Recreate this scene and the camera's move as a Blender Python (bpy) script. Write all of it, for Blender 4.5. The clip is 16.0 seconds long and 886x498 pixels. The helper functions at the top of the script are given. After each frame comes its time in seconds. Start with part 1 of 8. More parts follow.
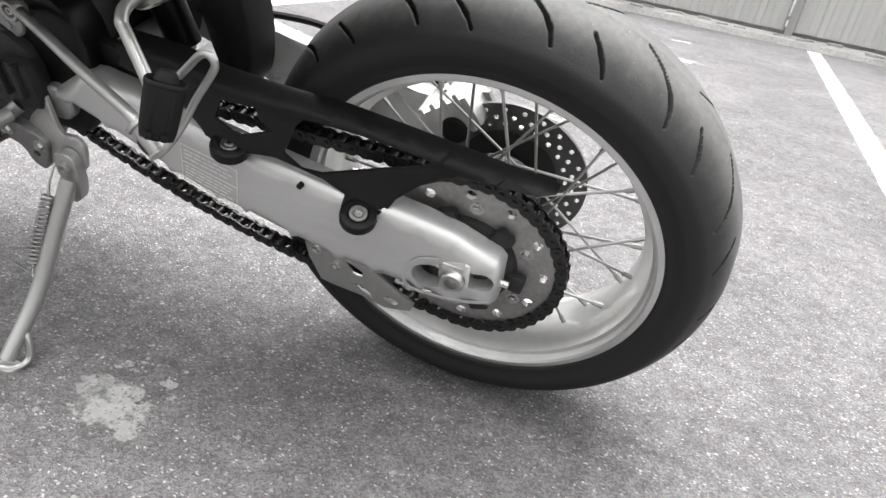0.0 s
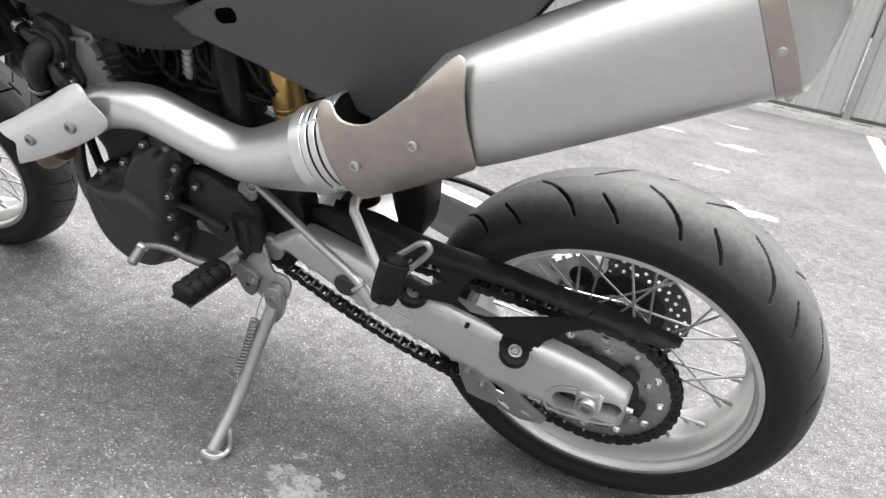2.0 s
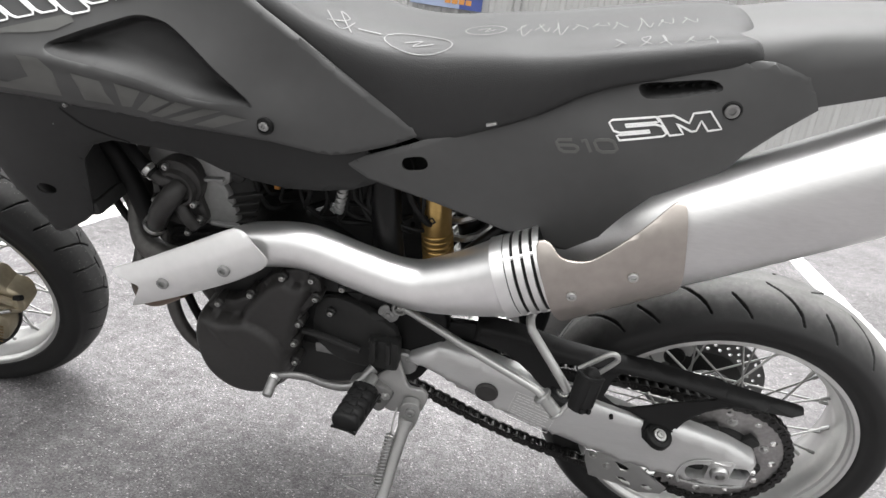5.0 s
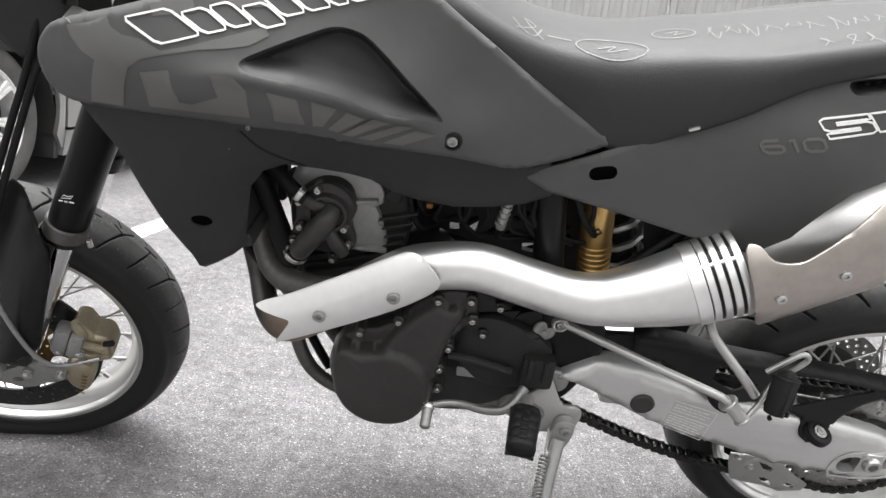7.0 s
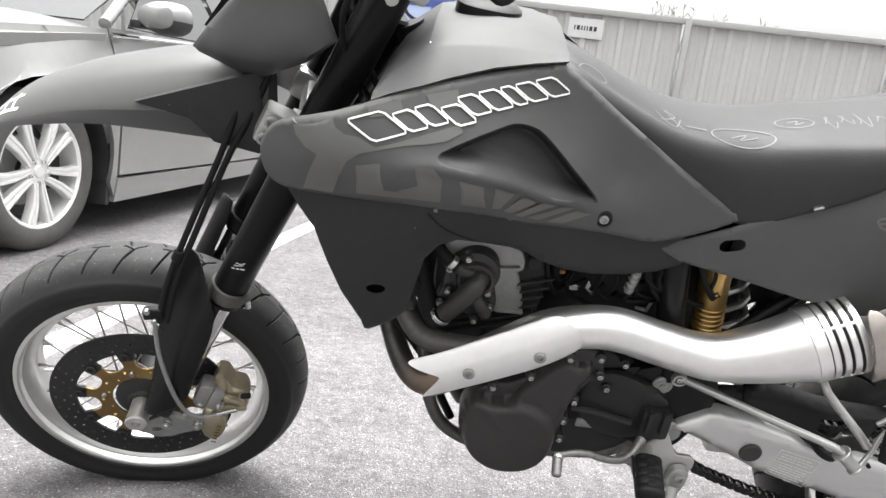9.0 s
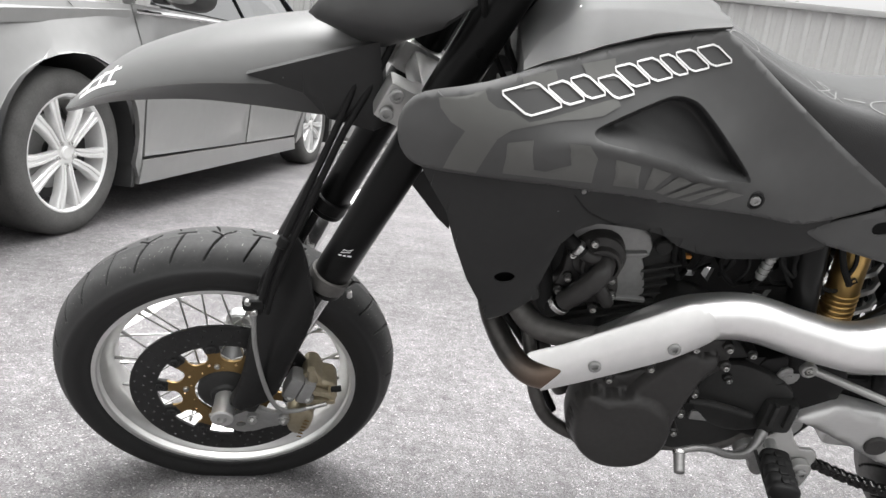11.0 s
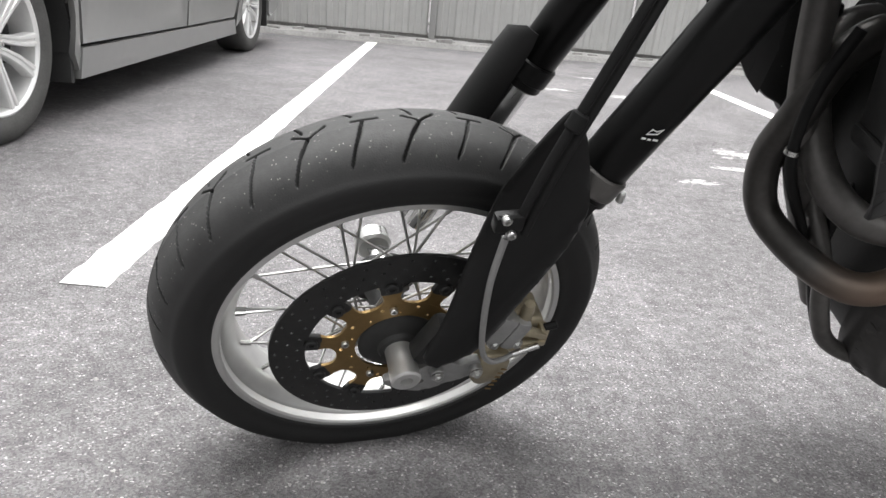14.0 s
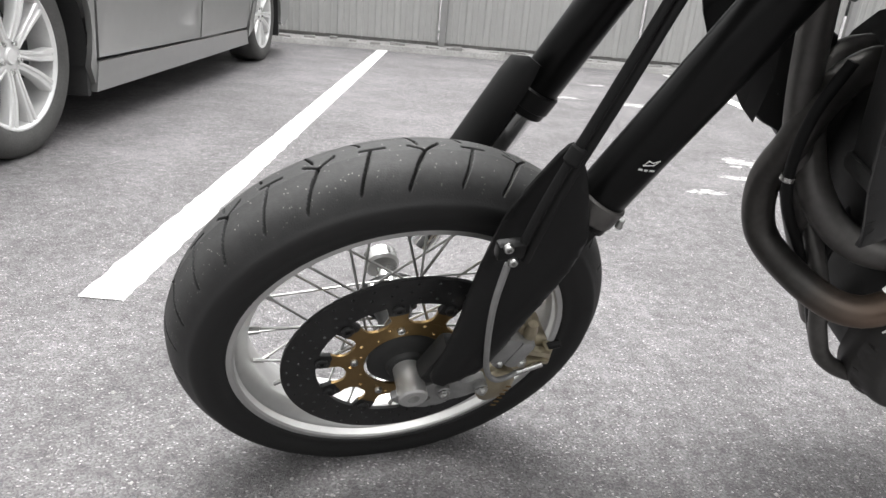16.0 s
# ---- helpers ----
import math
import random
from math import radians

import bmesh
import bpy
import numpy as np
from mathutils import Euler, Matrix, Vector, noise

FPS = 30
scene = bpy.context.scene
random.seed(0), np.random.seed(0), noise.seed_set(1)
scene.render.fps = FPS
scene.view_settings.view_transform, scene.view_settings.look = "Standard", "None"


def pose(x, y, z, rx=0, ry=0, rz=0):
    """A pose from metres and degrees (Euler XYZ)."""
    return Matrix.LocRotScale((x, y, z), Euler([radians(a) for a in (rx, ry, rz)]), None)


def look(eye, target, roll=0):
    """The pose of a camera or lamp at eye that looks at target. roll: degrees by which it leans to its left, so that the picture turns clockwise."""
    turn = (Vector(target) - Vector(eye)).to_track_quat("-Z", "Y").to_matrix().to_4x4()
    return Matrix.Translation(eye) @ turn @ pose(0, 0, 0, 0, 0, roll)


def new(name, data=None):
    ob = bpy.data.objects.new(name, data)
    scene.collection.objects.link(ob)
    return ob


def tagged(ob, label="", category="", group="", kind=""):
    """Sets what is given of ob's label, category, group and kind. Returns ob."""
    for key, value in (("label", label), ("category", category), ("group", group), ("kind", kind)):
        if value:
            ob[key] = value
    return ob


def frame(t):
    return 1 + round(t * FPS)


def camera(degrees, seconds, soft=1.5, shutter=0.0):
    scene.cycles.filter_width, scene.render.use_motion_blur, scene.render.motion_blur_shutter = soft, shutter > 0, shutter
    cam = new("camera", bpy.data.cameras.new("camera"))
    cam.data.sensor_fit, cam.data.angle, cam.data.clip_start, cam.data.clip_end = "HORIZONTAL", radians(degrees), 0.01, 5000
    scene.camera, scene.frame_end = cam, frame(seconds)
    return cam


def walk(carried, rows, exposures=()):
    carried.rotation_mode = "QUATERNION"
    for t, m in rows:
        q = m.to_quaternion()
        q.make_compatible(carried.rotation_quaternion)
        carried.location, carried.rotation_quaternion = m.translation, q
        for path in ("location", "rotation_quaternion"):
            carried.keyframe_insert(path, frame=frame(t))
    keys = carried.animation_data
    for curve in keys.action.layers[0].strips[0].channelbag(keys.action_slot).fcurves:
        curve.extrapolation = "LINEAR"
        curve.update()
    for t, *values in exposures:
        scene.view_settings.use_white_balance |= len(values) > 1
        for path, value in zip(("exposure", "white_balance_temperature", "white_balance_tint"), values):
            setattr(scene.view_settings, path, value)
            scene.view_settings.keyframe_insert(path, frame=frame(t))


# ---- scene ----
cam = camera(66.6, 16.0)
PATH = [
    (0, (0.203, -0.726, 0.63), (-0.272, 0.993, -0.276), 10.4),
    (0.5, (0.188, -0.768, 0.659), (-0.278, 0.966, -0.221), 10.7),
    (1, (0.151, -0.819, 0.693), (-0.378, 0.925, -0.132), 10.3),
    (1.5, (0.126, -0.87, 0.726), (-0.463, 0.872, -0.061), 10.2),
    (2, (0.101, -0.914, 0.788), (-0.545, 0.814, 0.016), 9.9),
    (2.5, (0.074, -0.949, 0.831), (-0.571, 0.788, 0.076), 10.7),
    (3, (0.034, -0.967, 0.861), (-0.609, 0.774, 0.114), 9.2),
    (3.2, (0.001, -0.968, 0.863), (-0.647, 0.783, 0.145), 7.6),
    (5.3, (-0.371, -1.116, 0.835), (-0.613, 0.795, 0.298), 8.8),
    (5.5, (-0.411, -1.126, 0.829), (-0.659, 0.795, 0.329), 8.1),
    (6, (-0.501, -1.132, 0.816), (-0.752, 0.8, 0.365), 6.9),
    (6.5, (-0.588, -1.116, 0.798), (-0.742, 0.815, 0.303), 7.7),
    (7, (-0.651, -1.096, 0.793), (-0.726, 0.834, 0.275), 7.0),
    (7.5, (-0.708, -1.102, 0.793), (-0.799, 0.831, 0.289), 7.3),
    (8, (-0.754, -1.151, 0.816), (-0.866, 0.791, 0.348), 7.8),
    (8.5, (-0.81, -1.18, 0.829), (-0.92, 0.768, 0.387), 7.6),
    (9, (-0.866, -1.195, 0.833), (-0.944, 0.76, 0.418), 7.0),
    (9.2, (-0.89, -1.197, 0.834), (-0.953, 0.76, 0.43), 6.8),
    (11.3, (-1.065, -1.121, 0.796), (-1.13, 0.814, 0.292), 6.7),
    (11.5, (-1.079, -1.112, 0.791), (-1.141, 0.816, 0.264), 6.1),
    (12, (-1.135, -1.082, 0.768), (-1.183, 0.836, 0.204), 5.8),
    (12.5, (-1.237, -1.051, 0.745), (-1.172, 0.837, 0.09), 5.7),
    (13, (-1.342, -1.014, 0.738), (-1.18, 0.864, 0.069), 5.2),
    (13.5, (-1.415, -0.936, 0.705), (-1.242, 0.93, 0.006), 4.7),
    (14, (-1.466, -0.817, 0.676), (-1.259, 1.026, -0.073), 5.5),
    (14.5, (-1.48, -0.77, 0.663), (-1.236, 1.058, -0.112), 6.1),
    (15, (-1.482, -0.756, 0.663), (-1.237, 1.065, -0.127), 5.0),
    (15.5, (-1.476, -0.765, 0.676), (-1.244, 1.062, -0.105), 4.5),
    (16, (-1.464, -0.834, 0.707), (-1.289, 1.016, -0.033), 5.1),
]
walk(cam, [(t, look(eye, target, roll)) for t, eye, target, roll in PATH], [(0, 1.66), (2.5, 1.64), (3, 1.52), (5.5, 1.60), (6, 1.72), (6.5, 1.76), (7.5, 1.56), (8, 1.60), (9, 1.82), (11.5, 1.52), (12.5, 1.34), (16, 1.36)])

# ---- world, sun, exposure: a bright overcast day ----
world = bpy.data.worlds.new("overcast_sky")
scene.world = world
world.use_nodes = True
wn, wl = world.node_tree.nodes, world.node_tree.links
sky = wn.new("ShaderNodeTexSky")
sky.sky_type, sky.sun_disc = "NISHITA", False
sky.sun_elevation, sky.sun_rotation = radians(84), radians(344)
sky.air_density, sky.dust_density, sky.ozone_density = 1.0, 6.0, 1.0
grey = wn.new("ShaderNodeHueSaturation")
grey.inputs["Saturation"].default_value = 0.0
wl.new(sky.outputs[0], grey.inputs["Color"])
way, split, rise, veil = wn.new("ShaderNodeTexCoord"), wn.new("ShaderNodeSeparateXYZ"), wn.new("ShaderNodeMapRange"), wn.new("ShaderNodeMixRGB")
rise.inputs["To Min"].default_value, rise.inputs["To Max"].default_value = 0.45, 1.5
veil.blend_type, veil.inputs[0].default_value = "MULTIPLY", 1.0
wl.new(way.outputs["Generated"], split.inputs[0])
wl.new(split.outputs[2], rise.inputs["Value"])
wl.new(grey.outputs[0], veil.inputs[1])
wl.new(rise.outputs[0], veil.inputs[2])
wl.new(veil.outputs[0], wn["Background"].inputs["Color"])
wn["Background"].inputs["Strength"].default_value = 0.15

sun = new("sun", bpy.data.lights.new("sun", "SUN"))
sun.data.energy, sun.data.angle, sun.data.color = 0.5, radians(70), (1.0, 0.975, 0.965)
sun.matrix_world = look((-0.2, 0.7, 8), (0, 0, 0))


# ---- materials ----
def material(name, color, rough=0.5, metal=0.0, var=0.15, scale=30.0, bump=0.0, bump_scale=300.0, rough_var=0.08,
             spec=0.4, coat=0.0, specks=0.0, speck_color=(0.6, 0.6, 0.58), speck_scale=220.0, stretch=None):
    """A surface with colour changes at two scales, uneven gloss, fine relief and sparse specks of dust."""
    m = bpy.data.materials.new(name)
    m.use_nodes = True
    nt = m.node_tree
    n, l = nt.nodes, nt.links
    b = n["Principled BSDF"]
    b.inputs["Metallic"].default_value = metal
    b.inputs["Specular IOR Level"].default_value = spec
    b.inputs["Coat Weight"].default_value = coat
    b.inputs["Coat Roughness"].default_value = 0.15
    co = n.new("ShaderNodeTexCoord")
    src = co.outputs["Object"]
    if stretch:
        mp = n.new("ShaderNodeMapping")
        mp.inputs["Scale"].default_value = stretch
        l.new(src, mp.inputs["Vector"])
        src = mp.outputs[0]
    big, fine = n.new("ShaderNodeTexNoise"), n.new("ShaderNodeTexNoise")
    for t, s, d in ((big, scale * 0.2, 4), (fine, scale * 2.5, 3)):
        t.inputs["Scale"].default_value, t.inputs["Detail"].default_value = s, d
        l.new(src, t.inputs["Vector"])
    mix = n.new("ShaderNodeMath")
    mix.operation = "MULTIPLY_ADD"
    mix.inputs[1].default_value = 0.45
    l.new(fine.outputs[0], mix.inputs[0])
    half = n.new("ShaderNodeMath")
    half.operation = "MULTIPLY"
    half.inputs[1].default_value = 0.55
    l.new(big.outputs[0], half.inputs[0])
    l.new(half.outputs[0], mix.inputs[2])
    ramp = n.new("ShaderNodeValToRGB")
    ramp.color_ramp.elements[0].position, ramp.color_ramp.elements[1].position = 0.3, 0.7
    ramp.color_ramp.elements[0].color = (*[c * (1 - var) for c in color], 1)
    ramp.color_ramp.elements[1].color = (*[min(1, c * (1 + var)) for c in color], 1)
    l.new(mix.outputs[0], ramp.inputs[0])
    out = ramp.outputs[0]
    if specks:
        v = n.new("ShaderNodeTexVoronoi")
        v.inputs["Scale"].default_value = speck_scale
        l.new(co.outputs["Object"], v.inputs["Vector"])
        pick = n.new("ShaderNodeSeparateColor")
        l.new(v.outputs["Color"], pick.inputs[0])
        hot, near, both = n.new("ShaderNodeMath"), n.new("ShaderNodeMath"), n.new("ShaderNodeMath")
        hot.operation, near.operation, both.operation = "LESS_THAN", "LESS_THAN", "MULTIPLY"
        hot.inputs[1].default_value, near.inputs[1].default_value = specks, 0.33
        l.new(pick.outputs[0], hot.inputs[0])
        l.new(v.outputs["Distance"], near.inputs[0])
        l.new(hot.outputs[0], both.inputs[0])
        l.new(near.outputs[0], both.inputs[1])
        add = n.new("ShaderNodeMixRGB")
        add.inputs[2].default_value = (*speck_color, 1)
        l.new(both.outputs[0], add.inputs[0])
        l.new(out, add.inputs[1])
        out = add.outputs[0]
    l.new(out, b.inputs["Base Color"])
    rr = n.new("ShaderNodeMapRange")
    rr.inputs["To Min"].default_value, rr.inputs["To Max"].default_value = max(0.02, rough - rough_var), min(1, rough + rough_var)
    l.new(big.outputs[0], rr.inputs["Value"])
    l.new(rr.outputs[0], b.inputs["Roughness"])
    if bump:
        bt = n.new("ShaderNodeTexNoise")
        bt.inputs["Scale"].default_value, bt.inputs["Detail"].default_value = bump_scale, 4
        l.new(src, bt.inputs["Vector"])
        bn = n.new("ShaderNodeBump")
        bn.inputs["Strength"].default_value, bn.inputs["Distance"].default_value = bump, 0.002
        l.new(bt.outputs[0], bn.inputs["Height"])
        l.new(bn.outputs[0], b.inputs["Normal"])
    return m


def asphalt():
    """Worn asphalt: a fine mosaic of pale and dark chips in dark binder, with broad stains."""
    m = bpy.data.materials.new("worn_asphalt")
    m.use_nodes = True
    n, l = m.node_tree.nodes, m.node_tree.links
    b = n["Principled BSDF"]
    co = n.new("ShaderNodeTexCoord")
    warp = n.new("ShaderNodeTexNoise")
    warp.inputs["Scale"].default_value = 60
    l.new(co.outputs["Object"], warp.inputs["Vector"])
    bend = n.new("ShaderNodeMixRGB")
    bend.blend_type = "LINEAR_LIGHT"
    bend.inputs[0].default_value = 0.004
    l.new(co.outputs["Object"], bend.inputs[1])
    l.new(warp.outputs["Color"], bend.inputs[2])
    layers = []
    for scale, lo, hi, dark, pale in ((360, 0.1, 1.0, 0.096, 0.190), (190, 0.91, 0.99, 0.0, 1.0)):
        v = n.new("ShaderNodeTexVoronoi")
        v.inputs["Scale"].default_value = scale
        l.new(bend.outputs[0], v.inputs["Vector"])
        s = n.new("ShaderNodeSeparateColor")
        l.new(v.outputs["Color"], s.inputs[0])
        r = n.new("ShaderNodeMapRange")
        r.inputs["From Min"].default_value, r.inputs["From Max"].default_value = lo, hi
        r.inputs["To Min"].default_value, r.inputs["To Max"].default_value = dark, pale
        l.new(s.outputs[0], r.inputs["Value"])
        layers.append((v, r))
    # short pale flakes lying two ways
    flakes = None
    for turn, seed in ((0.5, 0.0), (2.0, 3.7), (1.2, 8.1)):
        mp = n.new("ShaderNodeMapping")
        mp.inputs["Rotation"].default_value[2] = turn
        mp.inputs["Location"].default_value[0] = seed
        mp.inputs["Scale"].default_value = (1.0, 2.6, 1.0)
        l.new(bend.outputs[0], mp.inputs["Vector"])
        v = n.new("ShaderNodeTexVoronoi")
        v.inputs["Scale"].default_value = 105
        l.new(mp.outputs[0], v.inputs["Vector"])
        s = n.new("ShaderNodeSeparateColor")
        l.new(v.outputs["Color"], s.inputs[0])
        few, close, both = n.new("ShaderNodeMath"), n.new("ShaderNodeMath"), n.new("ShaderNodeMath")
        few.operation, close.operation, both.operation = "LESS_THAN", "LESS_THAN", "MULTIPLY"
        few.inputs[1].default_value, close.inputs[1].default_value = 0.085, 0.26
        l.new(s.outputs[1], few.inputs[0])
        l.new(v.outputs["Distance"], close.inputs[0])
        l.new(few.outputs[0], both.inputs[0])
        l.new(close.outputs[0], both.inputs[1])
        if flakes is None:
            flakes = both.outputs[0]
        else:
            top = n.new("ShaderNodeMath")
            top.operation = "MAXIMUM"
            l.new(flakes, top.inputs[0])
            l.new(both.outputs[0], top.inputs[1])
            flakes = top.outputs[0]
    near = n.new("ShaderNodeMath")
    near.operation = "LESS_THAN"
    near.inputs[1].default_value = 0.36
    l.new(layers[1][0].outputs["Distance"], near.inputs[0])
    hit = n.new("ShaderNodeMath")
    hit.operation = "MULTIPLY"
    l.new(near.outputs[0], hit.inputs[0])
    l.new(layers[1][1].outputs[0], hit.inputs[1])
    chips = n.new("ShaderNodeMixRGB")
    chips.inputs[2].default_value = (0.42, 0.415, 0.408, 1)
    l.new(hit.outputs[0], chips.inputs[0])
    l.new(layers[0][1].outputs[0], chips.inputs[1])
    thin = n.new("ShaderNodeMixRGB")
    thin.inputs[2].default_value = (0.37, 0.366, 0.36, 1)
    l.new(flakes, thin.inputs[0])
    l.new(chips.outputs[0], thin.inputs[1])
    out = thin.outputs[0]
    for scale, lo, hi in ((0.9, 0.80, 1.18), (5.0, 0.86, 1.14), (32.0, 0.78, 1.2)):
        t = n.new("ShaderNodeTexNoise")
        t.inputs["Scale"].default_value, t.inputs["Detail"].default_value = scale, 6
        l.new(co.outputs["Object"], t.inputs["Vector"])
        r = n.new("ShaderNodeMapRange")
        r.inputs["From Min"].default_value, r.inputs["From Max"].default_value = 0.3, 0.7
        r.inputs["To Min"].default_value, r.inputs["To Max"].default_value = lo, hi
        l.new(t.outputs[0], r.inputs["Value"])
        mul = n.new("ShaderNodeMixRGB")
        mul.blend_type = "MULTIPLY"
        mul.inputs[0].default_value = 1
        l.new(out, mul.inputs[1])
        l.new(r.outputs[0], mul.inputs[2])
        out = mul.outputs[0]
    tint = n.new("ShaderNodeMixRGB")
    tint.blend_type = "MULTIPLY"
    tint.inputs[0].default_value = 1
    tint.inputs[2].default_value = (1.02, 0.985, 1.0, 1)
    l.new(out, tint.inputs[1])
    l.new(tint.outputs[0], b.inputs["Base Color"])
    b.inputs["Roughness"].default_value = 0.85
    b.inputs["Specular IOR Level"].default_value = 0.22
    bn = n.new("ShaderNodeBump")
    bn.inputs["Strength"].default_value, bn.inputs["Distance"].default_value = 0.75, 0.004
    l.new(layers[0][0].outputs["Distance"], bn.inputs["Height"])
    l.new(bn.outputs[0], b.inputs["Normal"])
    return m


def heat_pipe():
    """A dull header pipe that browns with heat towards its rear end."""
    m = material("heat_tinted_header_pipe", (0.06, 0.057, 0.054), 0.4, metal=0.65, var=0.25, scale=40)
    n, l = m.node_tree.nodes, m.node_tree.links
    b = n["Principled BSDF"]
    old = b.inputs["Base Color"].links[0].from_socket
    co, sp, mr, mix = n.new("ShaderNodeTexCoord"), n.new("ShaderNodeSeparateXYZ"), n.new("ShaderNodeMapRange"), n.new("ShaderNodeMixRGB")
    l.new(co.outputs["Object"], sp.inputs[0])
    mr.inputs["From Min"].default_value, mr.inputs["From Max"].default_value = -1.105, -1.03
    slope = n.new("ShaderNodeMath")
    slope.operation = "MULTIPLY_ADD"
    slope.inputs[1].default_value = -0.6
    l.new(sp.outputs[2], slope.inputs[0])
    l.new(sp.outputs[0], slope.inputs[2])
    l.new(slope.outputs[0], mr.inputs["Value"])
    l.new(mr.outputs[0], mix.inputs[0])
    l.new(old, mix.inputs[1])
    mix.inputs[2].default_value = (0.19, 0.135, 0.10, 1)
    l.new(mix.outputs[0], b.inputs["Base Color"])
    return m


ASPHALT = asphalt()
PAINT_LINE = material("worn_white_road_paint", (0.62, 0.612, 0.595), 0.7, var=0.1, scale=40, bump=0.4, bump_scale=500, specks=0.16, speck_color=(0.22, 0.22, 0.22), speck_scale=170)
CHALK = material("pale_dried_dust", (0.27, 0.267, 0.262), 0.9, var=0.3, scale=30, bump=0.4, bump_scale=300, specks=0.3, speck_color=(0.12, 0.12, 0.12), speck_scale=260)
CHALK_PALE = material("white_ground_patch", (0.40, 0.396, 0.388), 0.9, var=0.3, scale=30, bump=0.4, bump_scale=300, specks=0.3, speck_color=(0.14, 0.14, 0.14), speck_scale=260)
for m_ in (CHALK, CHALK_PALE):
    cn, cl_ = m_.node_tree.nodes, m_.node_tree.links
    spot, hole, lay = cn.new("ShaderNodeTexNoise"), cn.new("ShaderNodeMapRange"), cn.new("ShaderNodeTexCoord")
    spot.inputs["Scale"].default_value, spot.inputs["Detail"].default_value, spot.inputs["Roughness"].default_value = 26, 8, 0.75
    hole.inputs["From Min"].default_value, hole.inputs["From Max"].default_value = 0.36, 0.52
    cl_.new(lay.outputs["Object"], spot.inputs["Vector"])
    cl_.new(spot.outputs[0], hole.inputs["Value"])
    cl_.new(hole.outputs[0], cn["Principled BSDF"].inputs["Alpha"])
CONCRETE = material("rough_concrete", (0.24, 0.235, 0.23), 0.9, var=0.35, scale=20, bump=0.8, bump_scale=60)
FENCE = material("painted_sheet_steel", (0.41, 0.41, 0.402), 0.45, var=0.05, scale=6, rough_var=0.06)
FENCE_POST = material("galvanised_steel", (0.34, 0.34, 0.335), 0.42, metal=0.2, var=0.08, scale=20)
STONE = material("loose_grey_stone", (0.30, 0.29, 0.28), 0.85, var=0.3, scale=90, bump=0.4)
RUBBER = material("tyre_rubber", (0.033, 0.033, 0.0325), 0.64, var=0.25, scale=60, bump=0.15, bump_scale=500, specks=0.03, speck_color=(0.25, 0.24, 0.22), speck_scale=480, spec=0.42)
RUBBER_CLEAN = material("worn_lit_tyre_rubber", (0.115, 0.113, 0.11), 0.64, var=0.25, scale=60, bump=0.15, bump_scale=500, specks=0.012, speck_color=(0.25, 0.24, 0.22), speck_scale=420, spec=0.42)
# near-black for the tread grooves, standing for the shade in them
GROOVE_SHADE = material("groove_shade_black", (0.0095, 0.0095, 0.0095), 0.55, var=0.2, scale=60, bump=0.08, bump_scale=500, spec=0.25)


def worn_lit_crown(m, wall, lo, hi):
    """Worn dusty tyre crown with skylight painted in, fading unevenly into its black shoulders."""
    n, l = m.node_tree.nodes, m.node_tree.links
    base = n["Principled BSDF"].inputs["Base Color"]
    src = base.links[0].from_socket
    co, sep, size = n.new("ShaderNodeTexCoord"), n.new("ShaderNodeSeparateXYZ"), n.new("ShaderNodeMath")
    size.operation = "ABSOLUTE"
    l.new(co.outputs["Object"], sep.inputs[0])
    l.new(sep.outputs[1], size.inputs[0])
    cloud, wob = n.new("ShaderNodeTexNoise"), n.new("ShaderNodeMath")
    cloud.inputs["Scale"].default_value, cloud.inputs["Detail"].default_value = 45, 5
    l.new(co.outputs["Object"], cloud.inputs["Vector"])
    wob.operation = "MULTIPLY_ADD"
    wob.inputs[1].default_value = 0.024
    l.new(cloud.outputs[0], wob.inputs[0])
    l.new(size.outputs[0], wob.inputs[2])
    ramp = n.new("ShaderNodeMapRange")
    ramp.interpolation_type = "SMOOTHSTEP"
    ramp.inputs["From Min"].default_value, ramp.inputs["From Max"].default_value = lo + 0.012, hi + 0.012
    l.new(wob.outputs[0], ramp.inputs["Value"])
    mix = n.new("ShaderNodeMixRGB")
    mix.inputs[2].default_value = (*wall, 1)
    l.new(ramp.outputs[0], mix.inputs[0])
    l.new(src, mix.inputs[1])
    l.new(mix.outputs[0], base)


worn_lit_crown(RUBBER, (0.0085, 0.0085, 0.0085), 0.020, 0.056)
worn_lit_crown(RUBBER_CLEAN, (0.0090, 0.0090, 0.0090), 0.008, 0.068)

SOFT_RUBBER = material("black_rubber", (0.006, 0.006, 0.006), 0.6, var=0.2, scale=80, spec=0.22)
RIM = material("satin_anodised_aluminium", (0.6, 0.6, 0.59), 0.38, metal=0.85, var=0.06, scale=30, rough_var=0.06)
SWING = material("brushed_aluminium", (0.56, 0.56, 0.555), 0.36, metal=0.6, var=0.07, scale=30, rough_var=0.08, stretch=(1, 1, 8))
STEEL = material("bright_steel", (0.52, 0.52, 0.51), 0.28, metal=1.0, var=0.08, scale=60)
SPOKE = material("zinc_plated_steel", (0.42, 0.42, 0.41), 0.35, metal=0.9, var=0.1, scale=60)
GREY_METAL = material("grey_cast_alloy", (0.3, 0.3, 0.295), 0.5, metal=0.6, var=0.15, scale=40, bump=0.15)
SILVER_PAINT = material("silver_painted_steel", (0.42, 0.42, 0.41), 0.36, metal=0.75, var=0.06, scale=40)
DISC = material("dark_brake_steel", (0.035, 0.035, 0.035), 0.38, metal=0.6, var=0.2, scale=40)
DISC_R = material("ground_brake_steel", (0.14, 0.14, 0.138), 0.34, metal=0.8, var=0.15, scale=40)
